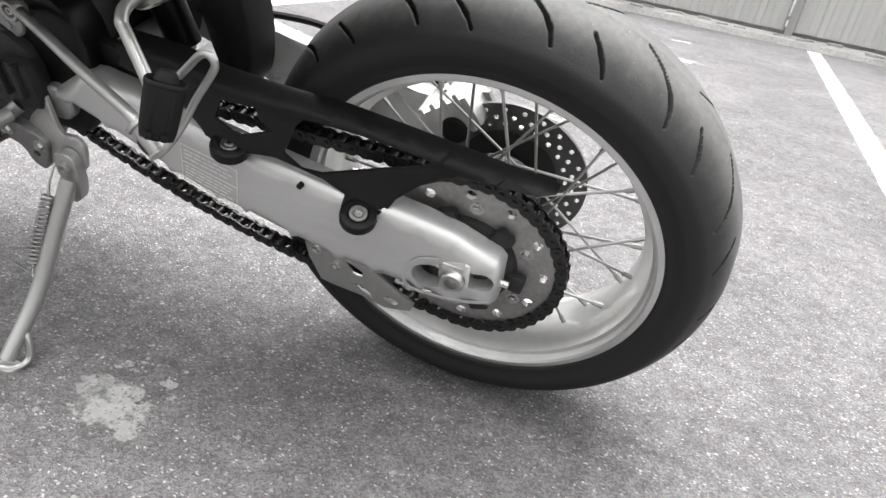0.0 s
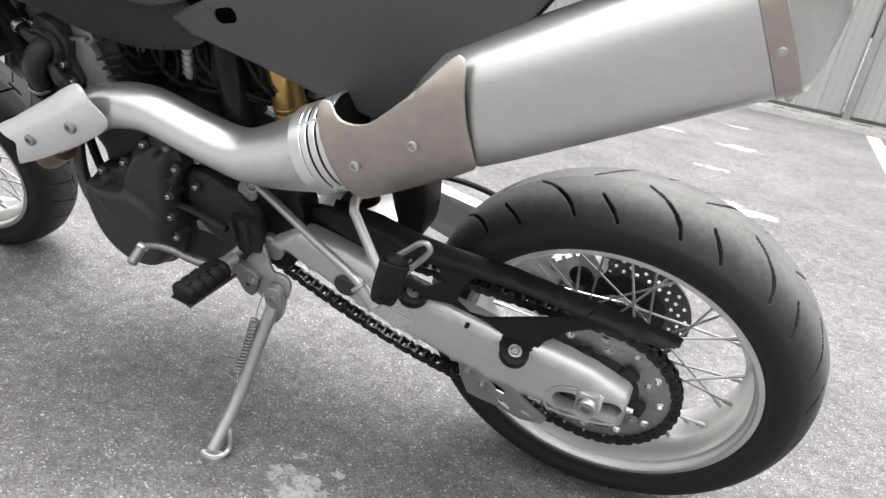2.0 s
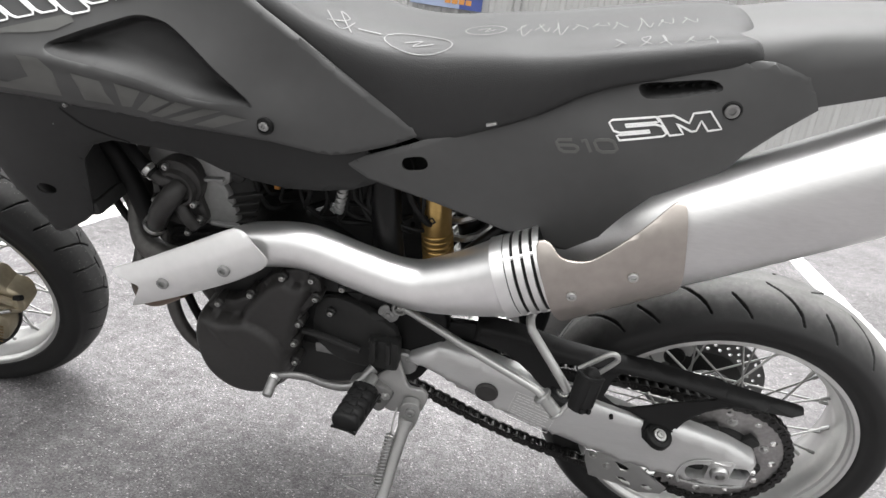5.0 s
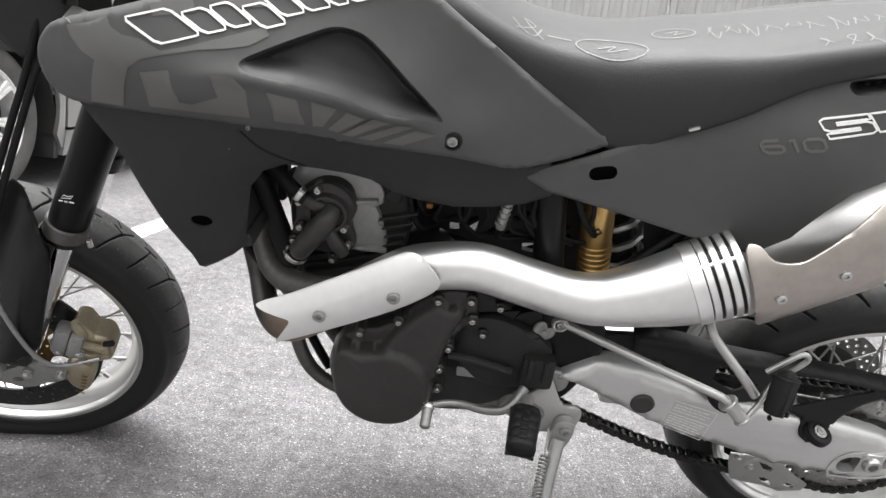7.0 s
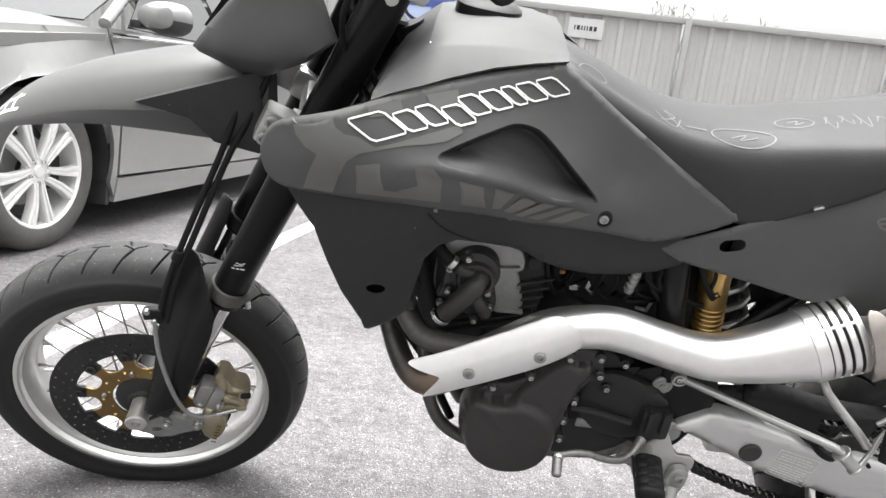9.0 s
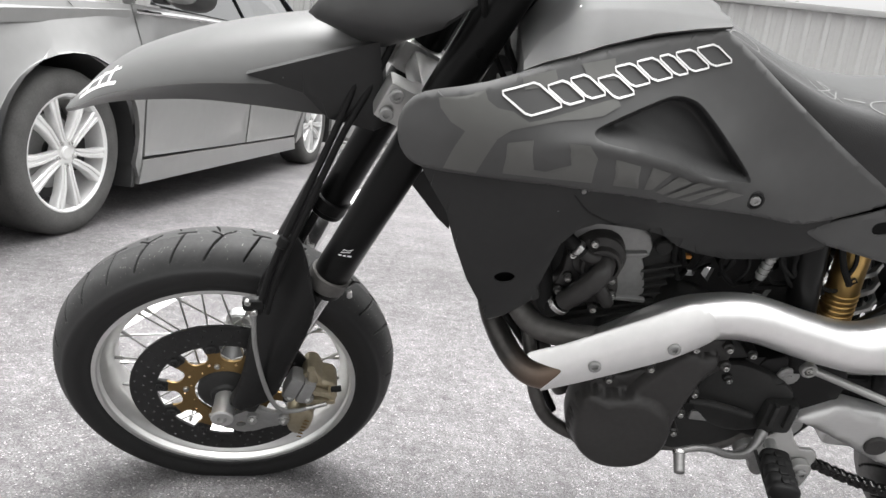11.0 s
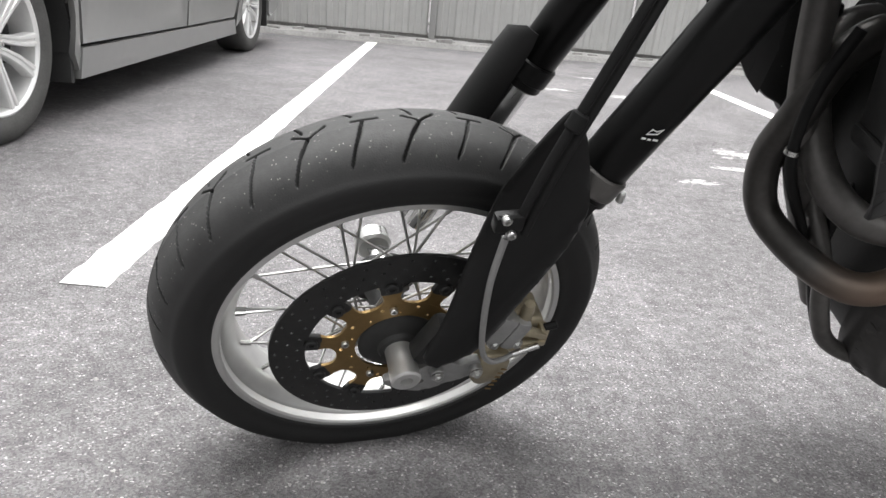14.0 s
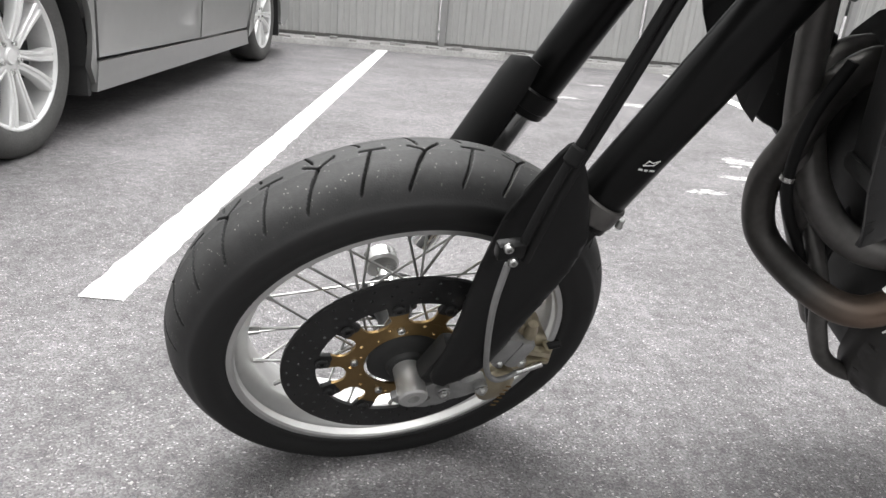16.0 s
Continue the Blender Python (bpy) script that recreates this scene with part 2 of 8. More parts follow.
SPROCKET = material("oily_sprocket_steel", (0.34, 0.33, 0.325), 0.42, metal=0.8, var=0.3, scale=60)
CHAIN = material("greasy_chain_steel", (0.016, 0.0155, 0.015), 0.3, metal=0.35, var=0.4, scale=150, spec=0.6)
GOLD = material("gold_anodised_aluminium", (0.25, 0.165, 0.07), 0.4, metal=0.85, var=0.15, scale=40)
PALE_GOLD = material("pale_gold_caliper", (0.42, 0.37, 0.27), 0.42, metal=0.8, var=0.15, scale=50)
SHOCK_GOLD = material("gold_shock_reservoir", (0.45, 0.3, 0.115), 0.42, metal=0.9, var=0.1, scale=40)
BLACK_PLASTIC = material("matt_black_plastic", (0.008, 0.008, 0.008), 0.42, var=0.15, scale=60, bump=0.05, bump_scale=900, spec=0.2)
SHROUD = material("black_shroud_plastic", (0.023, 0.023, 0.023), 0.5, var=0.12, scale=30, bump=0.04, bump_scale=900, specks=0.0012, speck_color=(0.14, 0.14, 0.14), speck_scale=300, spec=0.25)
GREY_PLASTIC = material("satin_charcoal_plastic", (0.070, 0.070, 0.0695), 0.52, var=0.07, scale=20, rough_var=0.05, bump=0.05, bump_scale=900, spec=0.24)
DECAL_GREY = material("faded_grey_graphic", (0.100, 0.100, 0.095), 0.42, var=0.07, scale=20)
DECAL_WHITE = material("white_decal_film", (0.75, 0.75, 0.74), 0.45, var=0.04, scale=40)
MASK_BLACK = material("charcoal_mask_plastic", (0.042, 0.042, 0.0415), 0.42, var=0.07, scale=20, rough_var=0.05, spec=0.4)
FENDER = material("charcoal_fender_plastic", (0.072, 0.072, 0.071), 0.36, spec=0.45, var=0.07, scale=20, rough_var=0.05)
SEAT = material("seat_vinyl", (0.026, 0.026, 0.026), 0.5, var=0.1, scale=30, bump=0.25, bump_scale=700, spec=0.3)
SCRIBBLE = material("silver_marker_ink", (0.13, 0.13, 0.127), 0.5, var=0.3, scale=120)
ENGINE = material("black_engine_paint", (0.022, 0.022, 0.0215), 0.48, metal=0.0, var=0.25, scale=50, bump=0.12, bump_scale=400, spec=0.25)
COVER = material("charcoal_engine_cover", (0.040, 0.0385, 0.0375), 0.36, metal=0.15, var=0.15, scale=50, bump=0.05, bump_scale=500, spec=0.3)
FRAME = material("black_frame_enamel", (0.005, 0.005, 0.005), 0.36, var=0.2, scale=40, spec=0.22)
EXHAUST = material("satin_exhaust_steel", (0.80, 0.795, 0.79), 0.32, metal=0.95, var=0.06, scale=25, rough_var=0.07)
MUFFLER = material("brushed_titanium_grey", (0.58, 0.575, 0.57), 0.36, metal=0.92, var=0.07, scale=25, rough_var=0.06, stretch=(1, 6, 6))
SHIELD = material("heat_tinted_shield", (0.40, 0.365, 0.335), 0.34, metal=0.9, var=0.12, scale=25, rough_var=0.08)
SHIELD_FRONT = material("matt_silver_shield", (0.80, 0.795, 0.785), 0.40, metal=0.45, var=0.05, scale=25, rough_var=0.06)
HEAT_PIPE = heat_pipe()
DULL_STEEL = material("dull_grey_steel", (0.24, 0.238, 0.234), 0.45, metal=0.7, var=0.2, scale=60)
DARK_PIPE = material("dull_dark_header", (0.10, 0.096, 0.092), 0.45, metal=0.6, var=0.25, scale=40)
FORK = material("black_fork_anodising", (0.006, 0.006, 0.006), 0.30, metal=0.1, var=0.15, scale=40, spec=0.15)
CHROME = material("polished_chrome", (0.72, 0.72, 0.72), 0.1, metal=1.0, var=0.04, scale=40)
CAR_PAINT = material("metallic_grey_car_paint", (0.25, 0.25, 0.248), 0.34, metal=0.4, var=0.05, scale=8, coat=0.7, rough_var=0.04)
CAR_DARK = material("dark_car_plastic", (0.03, 0.03, 0.03), 0.55, var=0.2, scale=40)
CAR_RUBBER = material("dusty_car_tyre", (0.075, 0.074, 0.072), 0.75, var=0.3, scale=60, bump=0.2, bump_scale=300)
CAR_ALLOY = material("machined_alloy_wheel", (0.74, 0.74, 0.735), 0.34, metal=0.45, var=0.06, scale=30)
CAR_GLASS = material("tinted_car_glass", (0.03, 0.032, 0.033), 0.06, var=0.1, scale=4, spec=0.8)
SIGN_WHITE = material("white_sign_board", (0.55, 0.55, 0.55), 0.45, var=0.06, scale=10)
BANNER_PALE = material("pale_blue_banner_vinyl", (0.36, 0.43, 0.60), 0.45, var=0.06, scale=10)
BANNER_BLUE = material("blue_banner_print", (0.07, 0.10, 0.30), 0.45, var=0.25, scale=6)
BANNER_INK = material("dark_navy_print", (0.02, 0.02, 0.035), 0.45, var=0.1, scale=30)
VIOLET_INK = material("violet_print", (0.22, 0.10, 0.34), 0.45, var=0.15, scale=30)
ORANGE_INK = material("orange_print", (0.55, 0.25, 0.06), 0.45, var=0.15, scale=30)
SIGN_INK = material("black_print", (0.03, 0.03, 0.03), 0.5, var=0.1, scale=40)
WEED = material("dry_weed_stalk", (0.10, 0.10, 0.06), 0.8, var=0.3, scale=40)


# ---- mesh tools ----
def mesh_of(name, bm, mat, sharp=38):
    bmesh.ops.recalc_face_normals(bm, faces=bm.faces)
    for f in bm.faces:
        f.smooth = True
    lim = radians(sharp)
    for e in bm.edges:
        if len(e.link_faces) == 2 and e.calc_face_angle(0) > lim:
            e.smooth = False
    me = bpy.data.meshes.new(name)
    bm.to_mesh(me)
    bm.free()
    me.materials.append(mat)
    return me


def part(name, bm, mat, parent=None, label="", m=None, sharp=38):
    """Links a bmesh as one mesh object under its thing or part."""
    ob = new(name, mesh_of(name, bm, mat, sharp))
    if parent:
        ob.parent = parent
    if m is not None:
        ob.matrix_local = m
    return tagged(ob, label)


def again(name, me, parent, m, label=""):
    """Another object on a mesh that is there already."""
    ob = new(name, me)
    ob.parent = parent
    ob.matrix_local = m
    return tagged(ob, label)


def thing(name, label, category, m=None, group="", kind=""):
    ob = new(name)
    ob.empty_display_size = 0.1
    if m is not None:
        ob.matrix_world = m
    return tagged(ob, label, category, group, kind)


def spline(points, n=8, closed=False):
    """A smooth line through points, n steps between each two."""
    p = [np.array(q, float) for q in points]
    k = len(p)
    out = []
    for i in range(k if closed else k - 1):
        a, b, c, d = (p[(i + j) % k] if closed else p[min(max(i + j, 0), k - 1)] for j in (-1, 0, 1, 2))
        for s in range(n):
            t = s / n
            out.append(0.5 * (2 * b + (c - a) * t + (2 * a - 5 * b + 4 * c - d) * t * t + (3 * b - a - 3 * c + d) * t ** 3))
    if not closed:
        out.append(p[-1])
    return out


def rings(loops, bm=None, caps=True, closed=False):
    """Skins a row of rings of equal count; the caps close both ends."""
    bm = bm or bmesh.new()
    vs = [[bm.verts.new(tuple(c)) for c in ring] for ring in loops]
    k = len(vs[0])
    rows = list(zip(vs, vs[1:])) + ([(vs[-1], vs[0])] if closed else [])
    for a, b in rows:
        for i in range(k):
            bm.faces.new((a[i], a[(i + 1) % k], b[(i + 1) % k], b[i]))
    if caps and not closed:
        bm.faces.new(vs[0][::-1])
        bm.faces.new(vs[-1])
    return bm


def tube(points, radius, segs=12, n=6, bm=None, squash=1.0, caps=True):
    """A round bar along a smooth line. radius: one number, or one for each point."""
    pts = [Vector(p) for p in spline(points, n)] if len(points) > 2 and n > 1 else [Vector(p) for p in points]
    rad = [radius] * len(points) if isinstance(radius, (int, float)) else list(radius)
    rs = np.interp(np.linspace(0, len(points) - 1, len(pts)), range(len(points)), rad)
    up, loops = None, []
    for i, p in enumerate(pts):
        d = (pts[min(i + 1, len(pts) - 1)] - pts[max(i - 1, 0)]).normalized()
        if up is None:
            up = Vector((0, 1, 0)) if abs(d.y) < 0.9 else Vector((1, 0, 0))
        up = (up - d * up.dot(d)).normalized()
        side = d.cross(up)
        loops.append([p + float(rs[i]) * (math.cos(a) * up * squash + math.sin(a) * side) for a in (2 * math.pi * k / segs for k in range(segs))])
    return rings(loops, bm, caps)


def lathe(profile, segs=48, bm=None, closed=False, centre=(0, 0, 0)):
    """Turns a profile of (radius, y) round the y axis."""
    bm = bm or bmesh.new()
    c = Vector(centre)
    vs = [[bm.verts.new(c + Vector((r * math.cos(a), y, r * math.sin(a)))) for r, y in profile] for a in (2 * math.pi * k / segs for k in range(segs))]
    n = len(profile)
    for k in range(segs):
        a, b = vs[k], vs[(k + 1) % segs]
        for i in range(n if closed else n - 1):
            bm.faces.new((a[i], a[(i + 1) % n], b[(i + 1) % n], b[i]))
    if not closed:
        for i in (0, n - 1):
            if profile[i][0] > 1e-4:
                ring = [v[i] for v in vs]
                bm.faces.new(ring if i else ring[::-1])
    bmesh.ops.remove_doubles(bm, verts=bm.verts, dist=1e-6)
    return bm


def rod(a, b, radius, segs=16, bevel=0.0, bm=None):
    """A straight cylinder from a to b with eased ends."""
    a, b = Vector(a), Vector(b)
    d = (b - a).normalized()
    u = d.orthogonal().normalized()
    w = d.cross(u)
    e = min(bevel, radius * 0.5)
    spots = [(a, radius - e), (a + d * e, radius), (b - d * e, radius), (b, radius - e)] if e else [(a, radius), (b, radius)]
    return rings([[p + r * (math.cos(t) * u + math.sin(t) * w) for t in (2 * math.pi * k / segs for k in range(segs))] for p, r in spots], bm)


def block(size, centre=(0, 0, 0), bevel=0.004, bm=None, m=None):
    """A box with rounded edges."""
    own = bmesh.new()
    bmesh.ops.create_cube(own, size=1)
    for v in own.verts:
        v.co = Vector((v.co.x * size[0], v.co.y * size[1], v.co.z * size[2]))
    if bevel:
        bmesh.ops.bevel(own, geom=list(own.edges), offset=bevel, segments=2, affect="EDGES", profile=0.6)
    for v in own.verts:
        v.co = (m @ v.co if m else v.co) + Vector(centre)
    return own if bm is None else joined(bm, own)


def joined(bm, other):
    """Adds the geometry of other to bm."""
    table = {v: bm.verts.new(v.co) for v in other.verts}
    for f in other.faces:
        bm.faces.new([table[v] for v in f.verts])
    other.free()
    return bm


def inside(poly, x, z):
    poly = np.asarray(poly, float)
    x, z = np.asarray(x, float), np.asarray(z, float)
    hit = np.zeros(x.shape, bool)
    for (x0, z0), (x1, z1) in zip(poly, np.roll(poly, -1, 0)):
        if z0 != z1:
            hit ^= ((z0 > z) != (z1 > z)) & (x < (x1 - x0) * (z - z0) / (z1 - z0) + x0)
    return hit


def edge_distance(poly, x, z):
    poly = np.asarray(poly, float)
    x, z = np.asarray(x, float), np.asarray(z, float)
    best = np.full(x.shape, 9.0)
    for a, b in zip(poly, np.roll(poly, -1, 0)):
        d = b - a
        t = np.clip(((x - a[0]) * d[0] + (z - a[1]) * d[1]) / max(d @ d, 1e-12), 0, 1)
        best = np.minimum(best, np.hypot(x - a[0] - t * d[0], z - a[1] - t * d[1]))
    return best


def surface(controls):
    """A smooth depth y(x, z) through a few (x, z, y)."""
    c = np.array(controls, float)
    k = len(c)

    def kernel(r2):
        return r2 * np.log(r2 + 1e-9)

    r2 = ((c[:, None, :2] - c[None, :, :2]) ** 2).sum(-1)
    a = np.zeros((k + 3, k + 3))
    a[:k, :k] = kernel(r2) + 1e-4 * np.eye(k)
    a[:k, k], a[:k, k + 1:k + 3] = 1, c[:, :2]
    a[k:, :k] = a[:k, k:].T
    w = np.linalg.solve(a, np.r_[c[:, 2], 0, 0, 0])

    def depth(x, z):
        x, z = np.asarray(x, float), np.asarray(z, float)
        r = (x[..., None] - c[:, 0]) ** 2 + (z[..., None] - c[:, 1]) ** 2
        return kernel(r) @ w[:k] + w[k] + w[k + 1] * x + w[k + 2] * z

    return depth


def flat(y):
    return lambda x, z: np.full(np.shape(x), float(y))


def rounded(outline, n=4):
    return [tuple(p) for p in spline(outline, n, closed=True)]


def cells(outline, holes, step, rim=0.0):
    """Triangles that fill an outline in the x, z plane, less its holes."""
    loops = [list(outline), *[list(h) for h in holes]]
    pts, edges = [], []
    for loop in loops:
        base = len(pts)
        pts += [Vector(p) for p in loop]
        edges += [(base + i, base + (i + 1) % len(loop)) for i in range(len(loop))]
    o = np.array(outline, float)
    lo, hi = o.min(0), o.max(0)
    gx, gz = np.meshgrid(np.arange(lo[0] + step / 2, hi[0], step), np.arange(lo[1] + step / 2, hi[1], step * 0.9))
    gx = (gx + (np.arange(gx.shape[0])[:, None] % 2) * step / 2).ravel()
    gz = gz.ravel()
    keep = inside(o, gx, gz) & (edge_distance(o, gx, gz) > max(step * 0.45, rim * 1.4))
    extra = []
    if rim:
        c = np.array([edge_distance(o, *o.T)])
        for d in (0.3 * rim, rim):
            for p, q, r in zip(np.roll(o, 1, 0), o, np.roll(o, -1, 0)):
                t = (r - p) / (np.linalg.norm(r - p) + 1e-9)
                for s in (1, -1):
                    w = q + s * d * np.array([-t[1], t[0]])
                    if inside(o, w[0], w[1]) and edge_distance(o, w[0], w[1]) > 0.8 * d:
                        extra.append(w)
    for h in holes:
        h = np.array(h, float)
        keep &= ~inside(h, gx, gz) & (edge_distance(h, gx, gz) > step * 0.4)
    pts += [Vector(p) for p in zip(gx[keep], gz[keep])] + [Vector(w) for w in extra if not any(inside(h, w[0], w[1]) for h in holes)]
    from mathutils import geometry
    vs, _, fs, *_ = geometry.delaunay_2d_cdt(pts, edges, [], 0, 1e-5)
    v = np.array([tuple(p) for p in vs])
    f = np.array(fs)
    mid = v[f].mean(1)
    ok = inside(o, *mid.T)
    for h in holes:
        ok &= ~inside(h, *mid.T)
    return v, f[ok]


def sheet(outline, depth, thick, step=0.02, holes=(), rim=0.0):
    """A moulded sheet: an outline in x, z, laid at the depth y(x, z), with a thickness and an edge that rolls in by rim."""
    v, f = cells(outline, holes, step, rim)
    y = depth(v[:, 0], v[:, 1])
    if rim:
        d = np.clip(edge_distance(outline, v[:, 0], v[:, 1]), 0, rim)
        y = y + np.sign(thick) * (rim - np.sqrt(np.maximum(rim ** 2 - (rim - d) ** 2, 0)))
    bm = bmesh.new()
    front = [bm.verts.new((a, c, b)) for (a, b), c in zip(v, y)]
    back = [bm.verts.new((a, c + thick, b)) for (a, b), c in zip(v, y)]
    count = {}
    for a, b, c in f:
        bm.faces.new((front[a], front[b], front[c]))
        bm.faces.new((back[c], back[b], back[a]))
        for e in ((a, b), (b, c), (c, a)):
            count[tuple(sorted(e))] = count.get(tuple(sorted(e)), 0) + 1
    for (a, b), k in count.items():
        if k == 1:
            bm.faces.new((front[a], front[b], back[b], back[a]))
    return bm


def mirrored(bm):
    other = bm.copy()
    for v in other.verts:
        v.co.y = -v.co.y
    return other


def circle(x, z, r, n=16, squash=1.0, turn=0.0):
    c, s = math.cos(turn), math.sin(turn)
    return [(x + c * r * math.cos(a) - s * r * squash * math.sin(a), z + s * r * math.cos(a) + c * r * squash * math.sin(a)) for a in (2 * math.pi * k / n for k in range(n))]


def slot(x0, z0, x1, z1, r, n=8):
    """A long hole with round ends."""
    a = math.atan2(z1 - z0, x1 - x0)
    return [(x1 + r * math.cos(a + t), z1 + r * math.sin(a + t)) for t in np.linspace(-math.pi / 2, math.pi / 2, n)] + \
           [(x0 + r * math.cos(a + t), z0 + r * math.sin(a + t)) for t in np.linspace(math.pi / 2, 1.5 * math.pi, n)]


def stroke(points, width, depth, lift=0.0006, closed=False):
    """A thin flat line laid on a surface y(x, z): printing or ink."""
    p = np.array(points, float)
    k = len(p)
    bm = bmesh.new()
    left, right = [], []
    for i in range(k):
        a = p[(i - 1) % k] if closed or i else p[i]
        b = p[(i + 1) % k] if closed or i < k - 1 else p[i]
        t = (b - a) / (np.linalg.norm(b - a) + 1e-9)
        n = np.array([-t[1], t[0]]) * width / 2
        for out, q in ((left, p[i] + n), (right, p[i] - n)):
            y = float(depth(q[0], q[1]))
            out.append([bm.verts.new((q[0], y - lift * s, q[1])) for s in (1, 0.3)])
    for i in range(k if closed else k - 1):
        j = (i + 1) % k
        bm.faces.new((left[i][0], left[j][0], right[j][0], right[i][0]))
        bm.faces.new((right[i][0], right[j][0], right[j][1], right[i][1]))
        bm.faces.new((left[j][0], left[i][0], left[i][1], left[j][1]))
    return bm


def perforated(r0, r1, rows, n, y0, y1, wave=0.0):
    """A disc with a bore r0 and an edge r1; rows of (r_in, r_out, hole radius, turn) hold n holes each, the rest is plain."""
    bm = bmesh.new()
    cuts = sorted({r0, r1, *[r for row in rows for r in row[:2]]})
    table = {}

    def vert(r, a, y):
        key = (round(r, 6), round(a % (2 * math.pi), 5), y)
        if key not in table:
            table[key] = bm.verts.new((r * math.cos(a), y, r * math.sin(a)))
        return table[key]

    step = 2 * math.pi / n
    for ra, rb in zip(cuts, cuts[1:]):
        row = next((q for q in rows if abs(q[0] - ra) < 1e-6), (ra, rb, 0, 0))
        for k in range(n):
            a0 = k * step + row[3] * step
            arc = [a0 + step * t / 4 for t in range(5)]
            loop = [(ra, a) for a in arc] + [(rb, a) for a in arc[::-1]]
            if row[2]:
                am, rm = a0 + step / 2, (ra + rb) / 2
                hole = []
                cx, cz = rm * math.cos(am), rm * math.sin(am)
                for r, a in loop:
                    dx, dz = r * math.cos(a) - cx, r * math.sin(a) - cz
                    h = math.hypot(dx, dz)
                    hole.append((cx + dx / h * row[2], cz + dz / h * row[2]))
                hv = [[bm.verts.new((x, y, z)) for x, z in hole] for y in (y0, y1)]
                for y, ring, flip in ((y0, hv[0], False), (y1, hv[1], True)):
                    lv = [vert(r, a, y) for r, a in loop]
                    for i in range(len(loop)):
                        j = (i + 1) % len(loop)
                        q = (lv[i], lv[j], ring[j], ring[i])
                        bm.faces.new(q[::-1] if flip else q)
                for i in range(len(loop)):
                    j = (i + 1) % len(loop)
                    bm.faces.new((hv[0][i], hv[0][j], hv[1][j], hv[1][i]))
            else:
                for i in range(4):
                    for y, flip in ((y0, False), (y1, True)):
                        q = (vert(ra, arc[i], y), vert(ra, arc[i + 1], y), vert(rb, arc[i + 1], y), vert(rb, arc[i], y))
                        bm.faces.new(q[::-1] if flip else q)
        for r, edge in ((ra, ra == r0), (rb, rb == r1)):
            if edge:
                for k in range(n):
                    for i in range(4):
                        a, b = (k + row[3]) * step + step * i / 4, (k + row[3]) * step + step * (i + 1) / 4
                        bm.faces.new((vert(r, a, y0), vert(r, b, y0), vert(r, b, y1), vert(r, a, y1)))
    return bm


def cap_bolt(r=0.005, h=0.005):
    """A socket-head screw along -y, with its recess."""
    return lathe([(0.0001, -h * 0.35), (r * 0.45, -h * 0.35), (r * 0.5, -h), (r * 0.85, -h), (r, -h * 0.8), (r, 0.001)], 12)


def hex_bolt(r=0.006, h=0.005):
    bm = lathe([(r * 0.55, -h - 0.002), (r * 0.55, -h), (r * 0.9, -h), (r, -h * 0.85), (r, 0)], 6)
    return lathe([(r * 1.4, 0.0005), (r * 1.4, -0.0012), (r * 0.6, -0.0014)], 20, bm)


def oval(c, d, ry, rz, n=48, power=2.4):
    side = Vector((0, 1, 0))
    side = (side - d * side.dot(d)).normalized()
    up = d.cross(side)
    out = []
    for k in range(n):
        a = 2 * math.pi * k / n
        ca, sa = math.cos(a), math.sin(a)
        r = (abs(ca) ** power + abs(sa) ** power) ** (-1 / power)
        out.append(c + side * ry * r * ca + up * rz * r * sa)
    return out


# ---- the car park: ground, markings, fence ----
def ground():
    """One sheet to the horizon, finer and gently uneven near the motorcycle."""
    bm = bmesh.new()
    xs = [-900, -300, -100, -40, -20, -12, *np.arange(-8, 8.01, 0.5), 12, 20, 40, 100, 300, 900]
    ys = [-900, -300, -100, -40, -20, -12, *np.arange(-6, 8.01, 0.5), 12, 20, 40, 100, 300, 900]
    vs = [[bm.verts.new((x, y, 0)) for x in xs] for y in ys]
    for a, b in zip(vs, vs[1:]):
        for i in range(len(xs) - 1):
            bm.faces.new((a[i], a[i + 1], b[i + 1], b[i]))
    ob = part("ground", bm, ASPHALT)
    return tagged(ob, "worn grey asphalt of the car park with pale stone chips", "ground", kind="structure")


ground()


def marking(a, b, width, label):
    """A painted line with frayed edges."""
    a, b = Vector(a), Vector(b)
    d = (b - a).normalized()
    n = Vector((-d.y, d.x))
    rnd = random.Random(3)
    k = 160
    bm = bmesh.new()
    rows = []
    for i in range(k + 1):
        p = a + (b - a) * i / k
        w = [width / 2 + rnd.uniform(-0.004, 0.003) + 0.004 * noise.noise((i * 0.35, s, 5)) for s in (0, 9)]
        rows.append([(p + n * w[0], 0.0), (p + n * (w[0] - 0.003), 0.003), (p - n * (w[1] - 0.003), 0.003), (p - n * w[1], 0.0)])
    vs = [[bm.verts.new((q.x, q.y, z)) for q, z in row] for row in rows]
    for r, s in zip(vs, vs[1:]):
        for i in range(3):
            bm.faces.new((r[i], r[i + 1], s[i + 1], s[i]))
    ob = part("parking_line", bm, PAINT_LINE)
    return tagged(ob, label, "road marking", kind="structure")


marking((-2.075, 0.53), (-1.58, 6.20), 0.105, "worn white parking bay line beside the grey car")
marking((0.975, 0.6), (1.283, 5.96), 0.108, "worn white parking bay line that ends at the fence")


